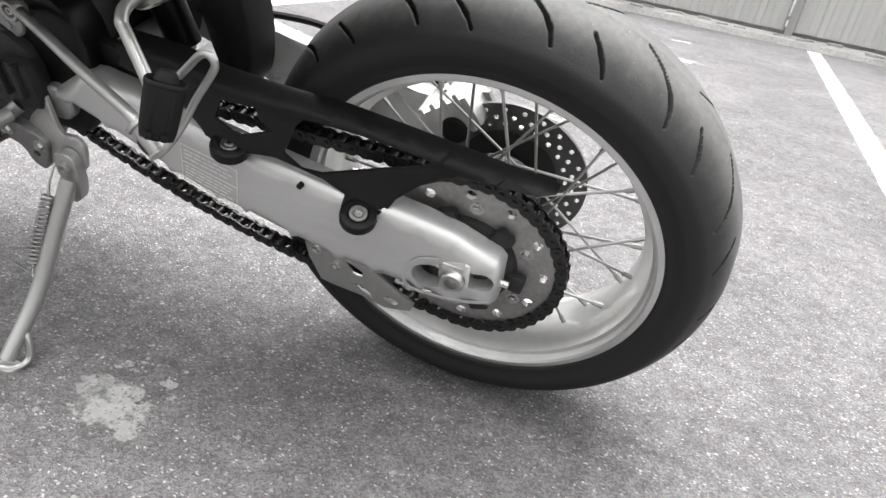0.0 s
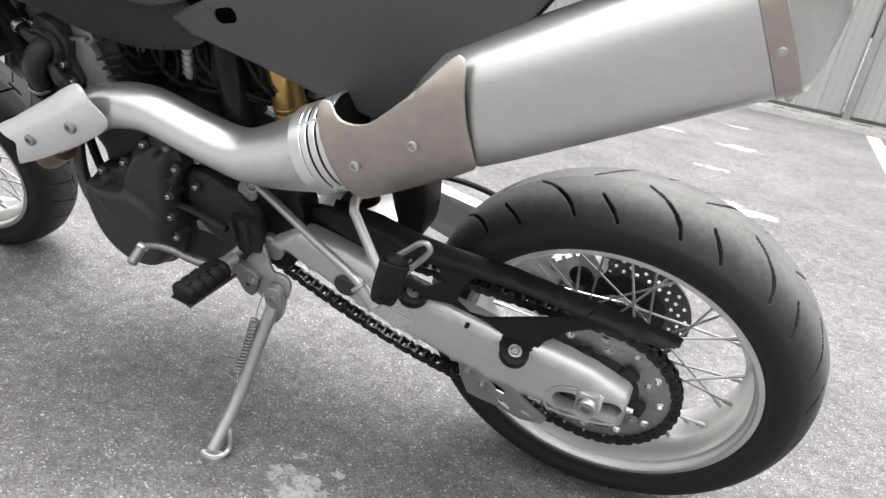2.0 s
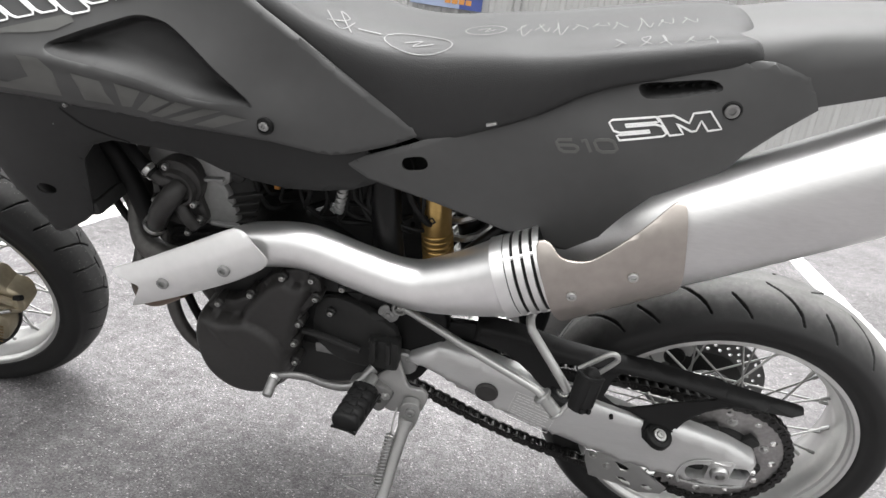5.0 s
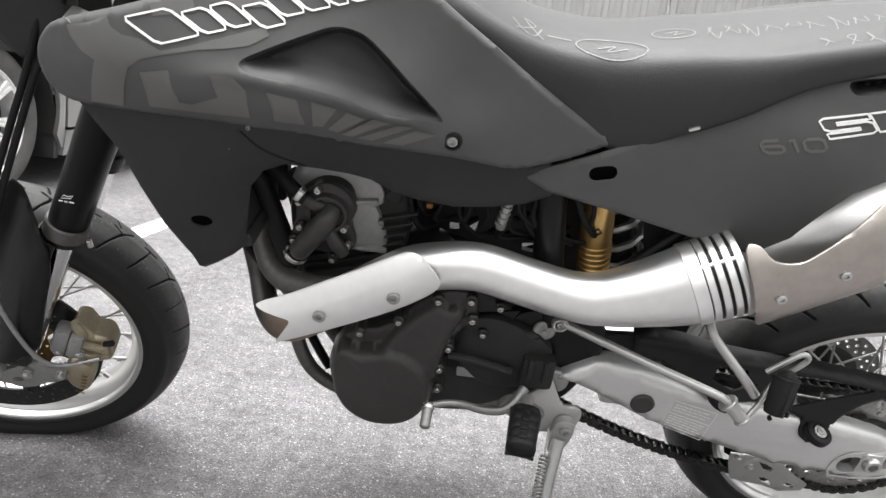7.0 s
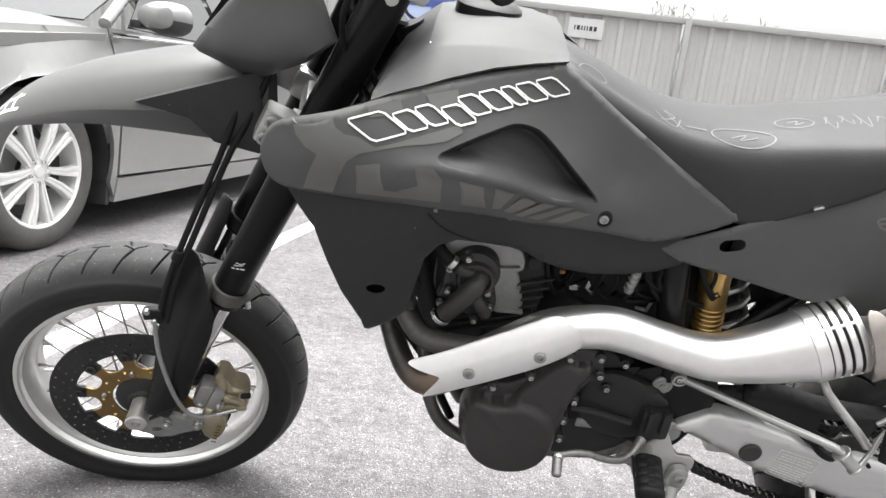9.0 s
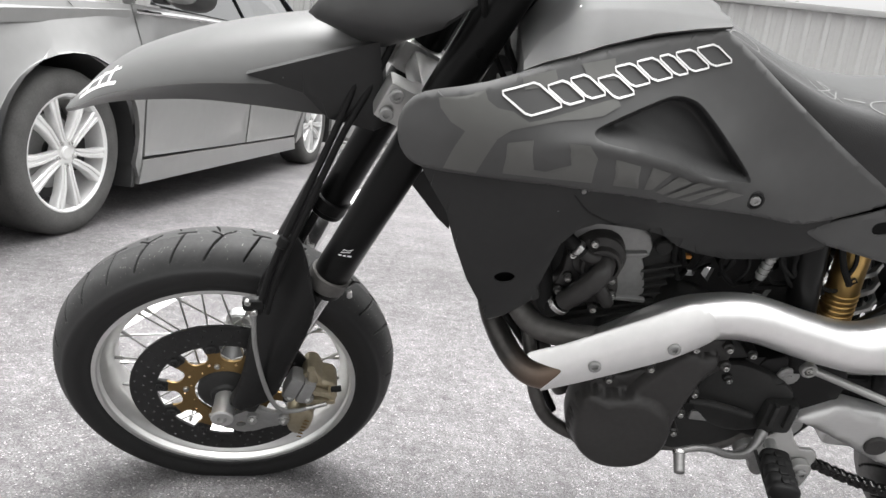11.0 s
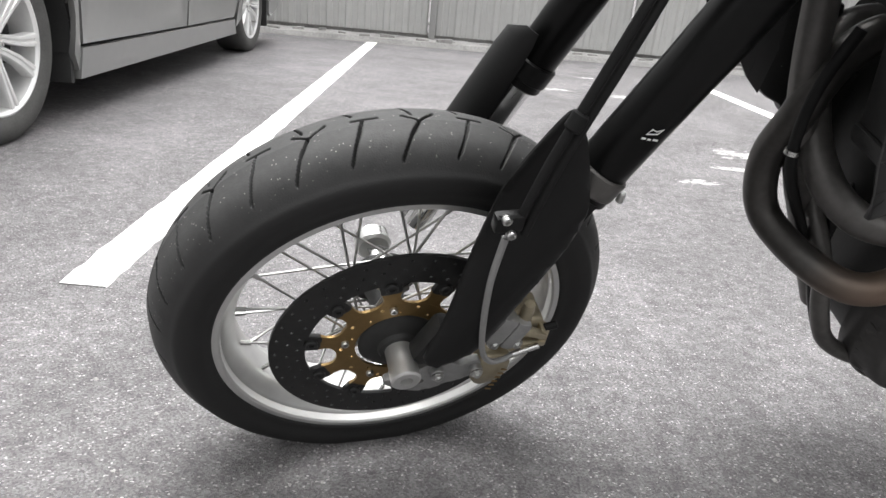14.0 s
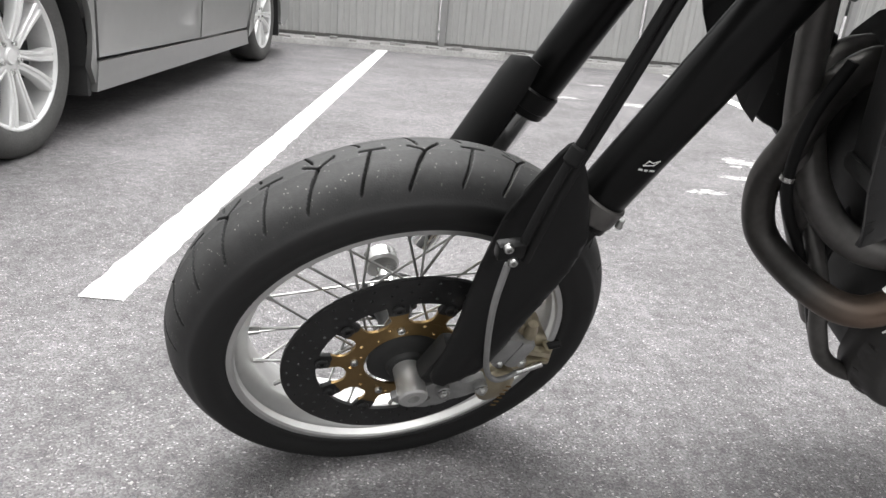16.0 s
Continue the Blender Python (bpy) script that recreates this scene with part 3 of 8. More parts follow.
def stain(x, y, rx, ry, seed, turn=0.0, mat=CHALK):
    """A ragged pale patch, a skin on the asphalt."""
    rnd = random.Random(seed)
    bm = bmesh.new()
    for _ in range(26):
        a, r = rnd.uniform(0, 6.28), rnd.random() ** 0.8
        cx, cy = r * rx * math.cos(a), r * ry * math.sin(a)
        cx, cy = cx * math.cos(turn) - cy * math.sin(turn), cx * math.sin(turn) + cy * math.cos(turn)
        size = rnd.uniform(0.12, 0.42) * (1.1 - r)
        k = 14
        top = [bm.verts.new((x + cx + size * rx * (1 + 0.5 * noise.noise((j * 0.9, seed, cx * 9))) * math.cos(2 * math.pi * j / k) * 1.6,
                             y + cy + size * ry * (1 + 0.5 * noise.noise((j * 0.9, seed + 3, cy * 9))) * math.sin(2 * math.pi * j / k),
                             0.0010 + 0.00004 * len(bm.faces))) for j in range(k)]
        bm.faces.new(top)
    ob = part("pale_patch", bm, mat)
    return tagged(ob, "pale ragged patch on the asphalt", "dust patch", kind="structure")


FENCE_A, FENCE_B = Vector((-9.0, 6.75)), Vector((9.0, 5.85))
FENCE_DIR = (FENCE_B - FENCE_A).normalized()
FENCE_LEN = (FENCE_B - FENCE_A).length


def on_fence(s, off, z):
    """A place s metres along the fence, off metres in front of it."""
    p = FENCE_A + FENCE_DIR * s
    n = Vector((FENCE_DIR.y, -FENCE_DIR.x))
    return Vector((p.x + n.x * off, p.y + n.y * off, z))


def fence_at(x):
    return (x - FENCE_A.x) / FENCE_DIR.x


def fence():
    root = thing("fence", "tall pale grey fence of ribbed sheet steel on a concrete kerb", "fence", Matrix.Translation(on_fence(FENCE_LEN / 2, 0, 0)), kind="structure")
    inv = root.matrix_world.inverted()

    def put(name, bm, mat, label=""):
        for v in bm.verts:
            v.co = inv @ v.co
        return part(name, bm, mat, root, label)

    bays = [fence_at(1.06 + 2.05 * k) for k in range(-5, 5)]
    for a, b in zip(bays, bays[1:]):
        bm = bmesh.new()
        profile = []
        s = a + 0.03
        while s < b - 0.03:
            for ds, o in ((0, 0.0), (0.018, 0.020), (0.062, 0.020), (0.08, 0.0), (0.12, 0.0), (0.126, 0.005), (0.138, 0.005), (0.144, 0.0)):
                if s + ds < b - 0.02:
                    profile.append((s + ds, o))
            s += 0.19
        front = [[bm.verts.new(on_fence(s, o, z)) for s, o in profile] for z in (0.105, 1.95)]
        back = [[bm.verts.new(on_fence(s, o - 0.003, z)) for s, o in profile] for z in (0.105, 1.95)]
        for i in range(len(profile) - 1):
            bm.faces.new((front[0][i], front[0][i + 1], front[1][i + 1], front[1][i]))
            bm.faces.new((back[0][i + 1], back[0][i], back[1][i], back[1][i + 1]))
            bm.faces.new((front[1][i], front[1][i + 1], back[1][i + 1], back[1][i]))
        put("panel", bm, FENCE)
        mid, long = (a + b) / 2, b - a - 0.05
        turn = Matrix.Rotation(math.atan2(FENCE_DIR.y, FENCE_DIR.x), 4, "Z")
        put("top_rail", block((long, 0.05, 0.06), on_fence(mid, 0.03, 1.965), 0.004, m=turn), FENCE_POST)
        # added strip so the bright ground beyond doesn't show under the sheets
        put("gap_board", block((long, 0.02, 0.10), on_fence(mid, -0.03, 0.08), 0.002, m=turn), CONCRETE, "concrete strip added to close the gap behind the sheets' foot")
        put("bottom_rail", block((long, 0.03, 0.035), on_fence(mid, -0.02, 0.21), 0.004, m=turn), FENCE_POST)
    for s in bays:
        turn = Matrix.Rotation(math.atan2(FENCE_DIR.y, FENCE_DIR.x), 4, "Z")
        put("post", block((0.06, 0.06, 1.98), on_fence(s, 0.055, 1.0), 0.005, m=turn), FENCE_POST)
    rnd = random.Random(5)
    bm = bmesh.new()
    rows = []
    for i in range(181):
        s = FENCE_LEN * i / 180
        j = [rnd.uniform(-0.012, 0.012) for _ in range(3)]
        rows.append([bm.verts.new(on_fence(s, o, z)) for o, z in ((0.20 + j[0], 0.0), (0.17 + j[0], 0.045 + j[1] * 0.5), (0.06 + j[1], 0.07 + j[2] * 0.6), (-0.1, 0.07), (-0.1, 0.0))])
    for a, b in zip(rows, rows[1:]):
        for i in range(4):
            bm.faces.new((a[i], a[i + 1], b[i + 1], b[i]))
    put("kerb", bm, CONCRETE, "rough broken concrete kerb")
    bm = bmesh.new()
    for i in range(90):
        s, z = FENCE_LEN * (i + rnd.random()) / 90, rnd.uniform(0.045, 0.062)
        block((rnd.uniform(0.06, 0.16), rnd.uniform(0.05, 0.09), 0.05), on_fence(s, rnd.uniform(0.05, 0.12), z), 0.012, bm=bm, m=Matrix.Rotation(rnd.uniform(-0.1, 0.1), 4, "Y"))
    put("footing", bm, CONCRETE, "lumps of broken concrete on the kerb")
    return root


fence()


def notice():
    """A small white notice with lines of small print that cannot be read."""
    root = thing("notice", "small white notice with a line of black print on the fence", "sign", Matrix.Translation(on_fence(fence_at(0.04), 0.03, 1.79)))
    turn = Matrix.Rotation(math.atan2(FENCE_DIR.y, FENCE_DIR.x), 4, "Z")
    part("board", block((0.36, 0.006, 0.2), (0, 0, 0), 0.002, m=turn), SIGN_WHITE, root)
    x = -0.12
    bm = bmesh.new()
    for w in (0.012, 0.03, 0.012, 0.012, 0.012, 0.03, 0.03):
        block((w, 0.003, 0.045), turn @ Vector((x + w / 2, -0.005, 0)), 0, bm=bm, m=turn)
        x += w + 0.016
    part("print", bm, SIGN_INK, root, "short line of black print")


notice()


def banner():
    """The advertising banner on the fence, mostly behind the motorcycle."""
    s = fence_at(-1.75)
    root = thing("banner", "pale blue printed vinyl banner hung on the fence", "banner", Matrix.Translation(on_fence(s, 0.045, 1.57)))
    turn = Matrix.Rotation(math.atan2(FENCE_DIR.y, FENCE_DIR.x), 4, "Z")
    part("sheet", block((0.78, 0.006, 0.72), (0, 0, 0), 0.002, m=turn), BANNER_PALE, root)
    part("border", block((0.24, 0.004, 0.72), turn @ Vector((0.27, -0.006, 0)), 0.001, m=turn), BANNER_BLUE, root, "blue printed edge")
    part("border", block((0.78, 0.004, 0.10), turn @ Vector((0, -0.0075, 0.31)), 0.001, m=turn), BANNER_BLUE, root, "blue printed top band")
    cu = bpy.data.curves.new("lettering", "FONT")
    cu.body, cu.size, cu.extrude, cu.shear = "OTO", 0.19, 0.001, 0.25
    ob = new("lettering_curve", cu)
    me = bpy.data.meshes.new_from_object(ob.evaluated_get(bpy.context.evaluated_depsgraph_get()))
    bpy.data.objects.remove(ob)
    me.materials.append(BANNER_INK)
    text = again("lettering", me, root, turn @ Matrix.Translation((-0.19, -0.011, -0.18)) @ Matrix.Rotation(radians(90), 4, "X"), "slanted dark block letters")
    bm = bmesh.new()
    for k in range(4):
        block((0.06, 0.003, 0.05), turn @ Vector((0.02 + 0.075 * k, -0.008, -0.29)), 0, bm=bm, m=turn)
    part("print", bm, ORANGE_INK, root, "orange print along the foot")
    for mat, low, lean in ((VIOLET_INK, -0.02, 0.0), (ORANGE_INK, 0.03, 0.05), (BANNER_INK, 0.08, 0.09)):
        path = [(x, z) for x, z in ((-0.24 + lean, low + 0.20), (-0.20 + lean, low + 0.10), (-0.11 + lean, low + 0.04), (0.0 + lean * 0.6, low + 0.03), (0.08 + lean * 0.4, low - 0.02))]
        part("swirl", stroke(spline(path, 5), 0.034, flat(-0.005), 0.0012), mat, root, "curved stroke of coloured print", turn)


banner()


def weeds():
    """Bare stalks that stand up over the fence."""
    rnd = random.Random(8)
    for x0 in (0.85, 1.0, 1.5, 2.05):
        bm = bmesh.new()
        for _ in range(9 if x0 < 1.2 else 4):
            p = Vector((x0 + rnd.uniform(-0.12, 0.12), 6.62 + rnd.uniform(-0.1, 0.1), 1.7))
            tall = rnd.uniform(0.3, 0.52)
            q = p + Vector((rnd.uniform(-0.1, 0.1), 0, tall))
            tube([p, (p + q) / 2 + Vector((rnd.uniform(-0.02, 0.02), 0, 0)), q], [0.004, 0.003, 0.0015], 5, 3, bm)
            for _ in range(5):
                t = rnd.uniform(0.5, 1)
                c = p + (q - p) * t
                e = c + Vector((rnd.uniform(-0.05, 0.05), rnd.uniform(-0.03, 0.03), rnd.uniform(0.01, 0.05)))
                tube([c, e], [0.0015, 0.004], 4, 1, bm)
        tube([(x0, 6.62, 0), (x0, 6.62, 1.75)], 0.006, 5, 1, bm)
        tagged(part("weed", bm, WEED), "thin dry weed stalks rising behind the fence", "weed", "weeds behind the fence")


weeds()


# ---- the motorcycle: x to its tail, y to its right, z up its leaning middle plane, from the rear axle ----
BIKE = Matrix(((0.99966, -0.02497, -0.00684, 0.0375), (0.02152, 0.94842, -0.31629, 0.05475), (0.01439, 0.31604, 0.94864, 0.29032), (0, 0, 0, 1)))
bike = thing("motorcycle", "charcoal grey and black supermoto motorcycle leaning on its side stand", "motorcycle", Matrix.Translation((-0.68, 0.03, 0.0)))
FIX = bike.matrix_world.inverted() @ BIKE
RAKE = radians(26.5)
STEER_AXIS = Vector((math.sin(RAKE), 0, math.cos(RAKE)))
STEER_FOOT = Vector((-1.409, 0, 0))
STEER = Matrix.Translation(STEER_FOOT) @ Matrix.Rotation(radians(12.0), 4, STEER_AXIS) @ Matrix.Translation(-STEER_FOOT)
FRONT = FIX @ STEER
AXLE_F = (-1.4853, -0.012, 0.005)
BOLT = mesh_of("bolt", cap_bolt(), STEEL)
BIG_BOLT = mesh_of("bolt", cap_bolt(0.009, 0.006), GREY_METAL)
HEX = mesh_of("bolt", hex_bolt(), STEEL)


def mp(name, bm, mat, label="", sharp=38):
    return part(name, bm, mat, bike, label, FIX, sharp)


def fp(name, bm, mat, label="", sharp=38):
    """A part that turns with the steering."""
    return part(name, bm, mat, bike, label, FRONT, sharp)


def screw(me, parent, x, y, z, spin=0.0, tip=None, base=None):
    m = Matrix.Translation((x, y, z)) @ (tip or Matrix.Rotation(spin, 4, "Y"))
    return again("bolt", me, parent, (base @ m) if base else m)


def tyre(radius, half, bead_r, bead_y, grooves, pitch_n, world_m, mat, far_from=-1.0):
    """A road tyre with grooves cut into its tread; on its far side only those past far_from."""
    crown = [(bead_r, -bead_y + 0.004), (bead_r + 0.004, -bead_y - 0.004), (bead_r + 0.014, -half * 0.93), (bead_r + 0.028, -half), (bead_r + 0.042, -half * 0.985),
             (radius - 0.025, -half * 0.86), (radius - 0.0125, -half * 0.62), (radius - 0.0048, -half * 0.36), (radius - 0.0006, 0.0)]
    left = spline(crown, 11)
    prof = left + [np.array([r, -y]) for r, y in left[-2::-1]]
    prof = np.array(prof)
    arc = np.r_[0, np.cumsum(np.hypot(*np.diff(prof, axis=0).T))]
    arc -= arc[-1] / 2
    segs = 1500
    th = np.arange(segs) * 2 * math.pi / segs
    t, s = np.meshgrid(th, arc, indexing="ij")
    pitch = 2 * math.pi / pitch_n
    cut = np.zeros_like(t)
    for side in (1, -1):
        u0 = ((t + (0 if side > 0 else pitch / 2)) % pitch) * radius
        v = -s * side
        for shift in (-pitch * radius, 0, pitch * radius):
            u = u0 + shift
            for (ax, ay), (bx, by), w in grooves:
                if side < 0 and min(ay, by) < far_from:
                    continue
                dx, dy = bx - ax, by - ay
                k = np.clip(((u - ax) * dx + (v - ay) * dy) / (dx * dx + dy * dy), 0, 1)
                d = np.hypot(u - ax - k * dx, v - ay - k * dy)
                cut = np.maximum(cut, np.clip(2.2 - 1.7 * d / w, 0, 1))
    r = prof[None, :, 0] - 0.007 * cut
    y = np.broadcast_to(prof[None, :, 1], r.shape)
    co = np.stack([r * np.cos(t), y, r * np.sin(t)], -1).reshape(-1, 3)
    # the loaded tyre is pressed flat where it meets the ground
    w = np.array(world_m)
    z = co @ w[2, :3] + w[2, 3]
    co = co + np.outer(np.maximum(0.0005 - z, 0), w[2, :3])
    k = len(arc)
    i, j = np.meshgrid(np.arange(segs), np.arange(k - 1), indexing="ij")
    i2 = (i + 1) % segs
    faces = np.stack([i * k + j, i * k + j + 1, i2 * k + j + 1, i2 * k + j], -1).reshape(-1, 4)
    me = bpy.data.meshes.new("tyre")
    me.from_pydata(co.tolist(), [], faces.tolist())
    # the groove floors are blacker: their shade is put into the colour
    me.materials.append(mat)
    me.materials.append(GROOVE_SHADE)
    flat_ = cut.reshape(-1)
    dark = flat_[faces].max(1) > 0.35
    me.polygons.foreach_set("material_index", dark.astype(int).tolist())
    me.polygons.foreach_set("use_smooth", [True] * len(me.polygons))
    return me


def rim(r, y):
    """A drop-centre rim: a flat flange, a step, and the sloping well."""
    near = [(r, -y), (r - 0.009, -y), (r - 0.0115, -y + 0.0025), (r - 0.0125, -y + 0.013), (r - 0.0165, -y + 0.0155), (r - 0.0205, -y * 0.55), (r - 0.0285, -y * 0.40), (r - 0.0305, -0.008)]
    far = [(a, -b) for a, b in near[::-1]]
    outer = [(r + 0.001, y - 0.003), (r - 0.006, y - 0.008), (r - 0.0075, y * 0.6), (r - 0.0145, y * 0.3), (r - 0.0145, -y * 0.3), (r - 0.0075, -y * 0.6), (r - 0.006, -y + 0.008), (r + 0.001, -y + 0.003)]
    return lathe(near + far + outer, 96, closed=True)


def spokes(parent, base, r_rim, hub_r, hub_y, count, label=""):
    """Crossed wire spokes, each with its nipple."""
    meshes = {}
    for i in range(count):
        side = -1 if i % 2 else 1
        lead = 1 if (i // 2) % 2 else -1
        key = (side, lead)
        if key not in meshes:
            a_hub = lead * radians(72)
            hub = Vector((hub_r * math.cos(a_hub), side * hub_y, hub_r * math.sin(a_hub)))
            end = Vector((r_rim, side * 0.010, 0))
            bm = rod(hub, end, 0.0019, 6)
            d = (hub - end).normalized()
            rod(end, end + d * 0.016, 0.0034, 6, bm=bm)
            rod(hub - Vector((0, side * 0.004, 0)), hub + Vector((0, side * 0.003, 0)), 0.004, 6, bm=bm)
            meshes[key] = mesh_of("spoke", bm, SPOKE)
        again("spoke", meshes[key], parent, base @ Matrix.Rotation(-2 * math.pi * i / count, 4, "Y"))


def wheel(name, m, label):
    return part(name, lathe([(0.012, -0.07), (0.012, 0.07)], 16), STEEL, bike, label, m)


# rear wheel
rw = wheel("rear_wheel", FIX, "rear spoked wheel with silver rim and worn sport tyre")
REAR_GROOVES = [((0.034, 0.004), (0.018, 0.014), 0.0008), ((0.018, 0.014), (0.006, 0.024), 0.0009), ((0.006, 0.024), (-0.008, 0.038), 0.0016), ((-0.008, 0.038), (-0.017, 0.050), 0.0020), ((-0.017, 0.050), (-0.024, 0.066), 0.0014), ((-0.058, 0.034), (-0.068, 0.046), 0.0014), ((-0.068, 0.046), (-0.077, 0.057), 0.0018), ((-0.077, 0.057), (-0.085, 0.070), 0.0012)]
again("tyre", tyre(0.299, 0.074, 0.222, 0.062, REAR_GROOVES, 13, BIKE, RUBBER_CLEAN), rw, Matrix())
part("rim", rim(0.2265, 0.064), RIM, rw, "satin silver rim")
part("hub", lathe([(0.018, -0.075), (0.030, -0.072), (0.056, -0.052), (0.058, -0.044), (0.034, -0.036), (0.026, -0.01), (0.026, 0.01), (0.034, 0.036), (0.054, 0.042), (0.056, 0.050), (0.030, 0.07), (0.018, 0.072)], 40), ENGINE, rw, "black hub")
spokes(rw, Matrix(), 0.1985, 0.050, 0.044, 36)


def sprocket():
    bm = perforated(0.052, 0.108, [(0.087, 0.104, 0.0068, 0.5)], 12, -0.0885, -0.0820)
    for k in range(42):
        a = 2 * math.pi * k / 42
        c, s = math.cos(a), math.sin(a)
        ring = []
        for y in (-0.0875, -0.083):
            ring.append([(r * math.cos(a + d), y, r * math.sin(a + d)) for r, d in ((0.106, -0.07), (0.1135, -0.03), (0.1175, -0.012), (0.1175, 0.012), (0.1135, 0.03), (0.106, 0.07))])
        rings(ring, bm)
    return bm


spr = part("sprocket", sprocket(), SPROCKET, rw, "oily steel rear sprocket", sharp=30)
part("sprocket_carrier", lathe([(0.016, -0.119), (0.030, -0.118), (0.040, -0.114), (0.048, -0.107), (0.054, -0.099), (0.061, -0.096), (0.064, -0.090), (0.062, -0.07), (0.016, -0.07)], 40), ENGINE, rw, "black sprocket carrier")
for k in range(6):
    a = 2 * math.pi * (k + 0.4) / 6
    again("sprocket_bolt", HEX, rw, Matrix.Translation((0.079 * math.cos(a), -0.0885, 0.079 * math.sin(a))))
    a += 0.45
    part("carrier_rib", block((0.026, 0.012, 0.024), (0, 0, 0), 0.004), ENGINE, rw, m=Matrix.Rotation(-a, 4, "Y") @ Matrix.Translation((0.064, -0.096, 0)))
part("brake_disc", perforated(0.068, 0.110, [(0.075, 0.085, 0.0036, 0.0), (0.085, 0.095, 0.0036, 0.5), (0.095, 0.106, 0.0036, 0.0)], 24, 0.082, 0.087), DISC_R, rw, "drilled rear brake disc")
part("disc_carrier", lathe([(0.02, 0.078), (0.07, 0.08), (0.07, 0.084), (0.02, 0.084)], 40, closed=True), ENGINE, rw)


# chain
def chain():
    """Links along the chain's closed line: round the sprocket, along both runs and round the front pinion."""
    root = part("chain", rod((-0.595, -0.083, 0.097), (-0.595, -0.087, 0.097), 0.02, 12), CHAIN, bike, "greasy black drive chain", FIX)
    pin, big, small = Vector((-0.595, 0.097)), 0.1160, 0.036
    d = Vector((0, 0)) - pin
    base = math.atan2(d.y, d.x)
    tilt = math.asin((big - small) / d.length)
    up, down = base + math.pi / 2 + tilt, base - math.pi / 2 - tilt
    line = []
    n = 60
    a_top, a_bot = up, down
    for k in range(n + 1):
        a = a_top - (a_top - a_bot) * k / n
        line.append(Vector((big * math.cos(a), big * math.sin(a))))
    end = pin + Vector((small * math.cos(a_bot), small * math.sin(a_bot)))
    start = line[-1]
    for k in range(1, 20):
        t = k / 20
        line.append(start + (end - start) * t + Vector((0, -0.040 * math.sin(math.pi * t))))
    for k in range(13):
        a = a_bot - (2 * math.pi - (a_top - a_bot)) * k / 12
        line.append(pin + Vector((small * math.cos(a), small * math.sin(a))))
    top_a, top_b = line[-1].copy(), line[0].copy()
    for k in range(1, 20):
        t = k / 20
        line.append(top_a + (top_b - top_a) * t + Vector((0, -0.003 * math.sin(math.pi * t))))
    line.append(line[0])
    length = np.r_[0, np.cumsum([(b - a).length for a, b in zip(line, line[1:])])]
    count = 2 * int(length[-1] / 0.015875 / 2)
    pos = np.linspace(0, length[-1], count + 1)
    xs, zs = np.interp(pos, length, [p.x for p in line]), np.interp(pos, length, [p.y for p in line])
    p = length[-1] / count
    kinds = []
    for wide in (0.0082, 0.0060):
        bm = bmesh.new()
        eight = [(p + 0.0080 * math.cos(a), 0.0080 * math.sin(a)) for a in np.radians((-110, -70, -35, 0, 35, 70, 110))] + [(0.5 * p, 0.0058)]
        eight += [(-0.0080 * math.cos(a), 0.0080 * math.sin(a)) for a in np.radians((110, 70, 35, 0, -35, -70, -110))] + [(0.5 * p, -0.0058)]
        for s in (-1, 1):
            rings([[(x, s * wide - 0.0011, z) for x, z in eight], [(x, s * wide + 0.0011, z) for x, z in eight]], bm)
        rod((0, -0.0112, 0), (0, 0.0112, 0), 0.0034, 8, bm=bm)
        rod((0, -0.0050, 0), (0, 0.0050, 0), 0.0064, 8, bm=bm)
        kinds.append(mesh_of("link", bm, CHAIN, 50))
    for i in range(count):
        a = math.atan2(zs[i + 1] - zs[i], xs[i + 1] - xs[i])
        again("link", kinds[i % 2], root, Matrix.Translation((xs[i], -0.085, zs[i])) @ Matrix.Rotation(-a, 4, "Y"))


chain()

# swingarm: tapered alloy beams with a cross piece
ARM = [(-0.530, 0.104), (-0.518, 0.120), (-0.475, 0.149), (-0.452, 0.151), (-0.400, 0.141), (-0.328, 0.121), (-0.262, 0.108), (-0.198, 0.096), (-0.140, 0.084), (-0.085, 0.081), (-0.040, 0.073), (0.000, 0.063), (0.046, 0.044), (0.053, 0.036), (0.052, -0.014),
       (0.046, -0.022), (0.0, -0.036), (-0.042, -0.031), (-0.100, -0.026), (-0.150, -0.021), (-0.210, -0.006), (-0.270, 0.011), (-0.310, 0.020), (-0.372, 0.042), (-0.456, 0.082), (-0.505, 0.102)]


def arm(side):
    return sheet(ARM, surface([(-0.54, 0.09, 0.133 * side), (-0.3, 0.05, 0.135 * side), (0.05, 0, 0.1365 * side), (-0.1, 0.03, 0.1355 * side)]), -0.022 * side, 0.007,
                 [slot(-0.033, 0.000, -0.024, 0.003, 0.017), slot(0.022, 0.012, 0.036, 0.015, 0.012)] if side < 0 else (), 0.010)


swing = mp("swingarm", arm(-1), SWING, "brushed aluminium box-section swingarm", 75)
part("right_arm", arm(1), SWING, swing)
part("cross_piece", block((0.07, 0.20, 0.07), (-0.41, 0, 0.07), 0.012), SWING, swing)
part("pivot", rod((-0.53, -0.125, 0.095), (-0.53, 0.125, 0.095), 0.024, 20, 0.003), GREY_METAL, swing)
part("plug", lathe([(0.0001, -0.1385), (0.0165, -0.1385), (0.019, -0.136), (0.019, -0.128)], 28, centre=(-0.387, 0, 0.081)), COVER, swing, "dark rubber plug")
part("hole", lathe([(0.0001, -0.1366), (0.0035, -0.1366), (0.0035, -0.130)], 12, centre=(-0.187, 0, 0.082)), SOFT_RUBBER, swing)
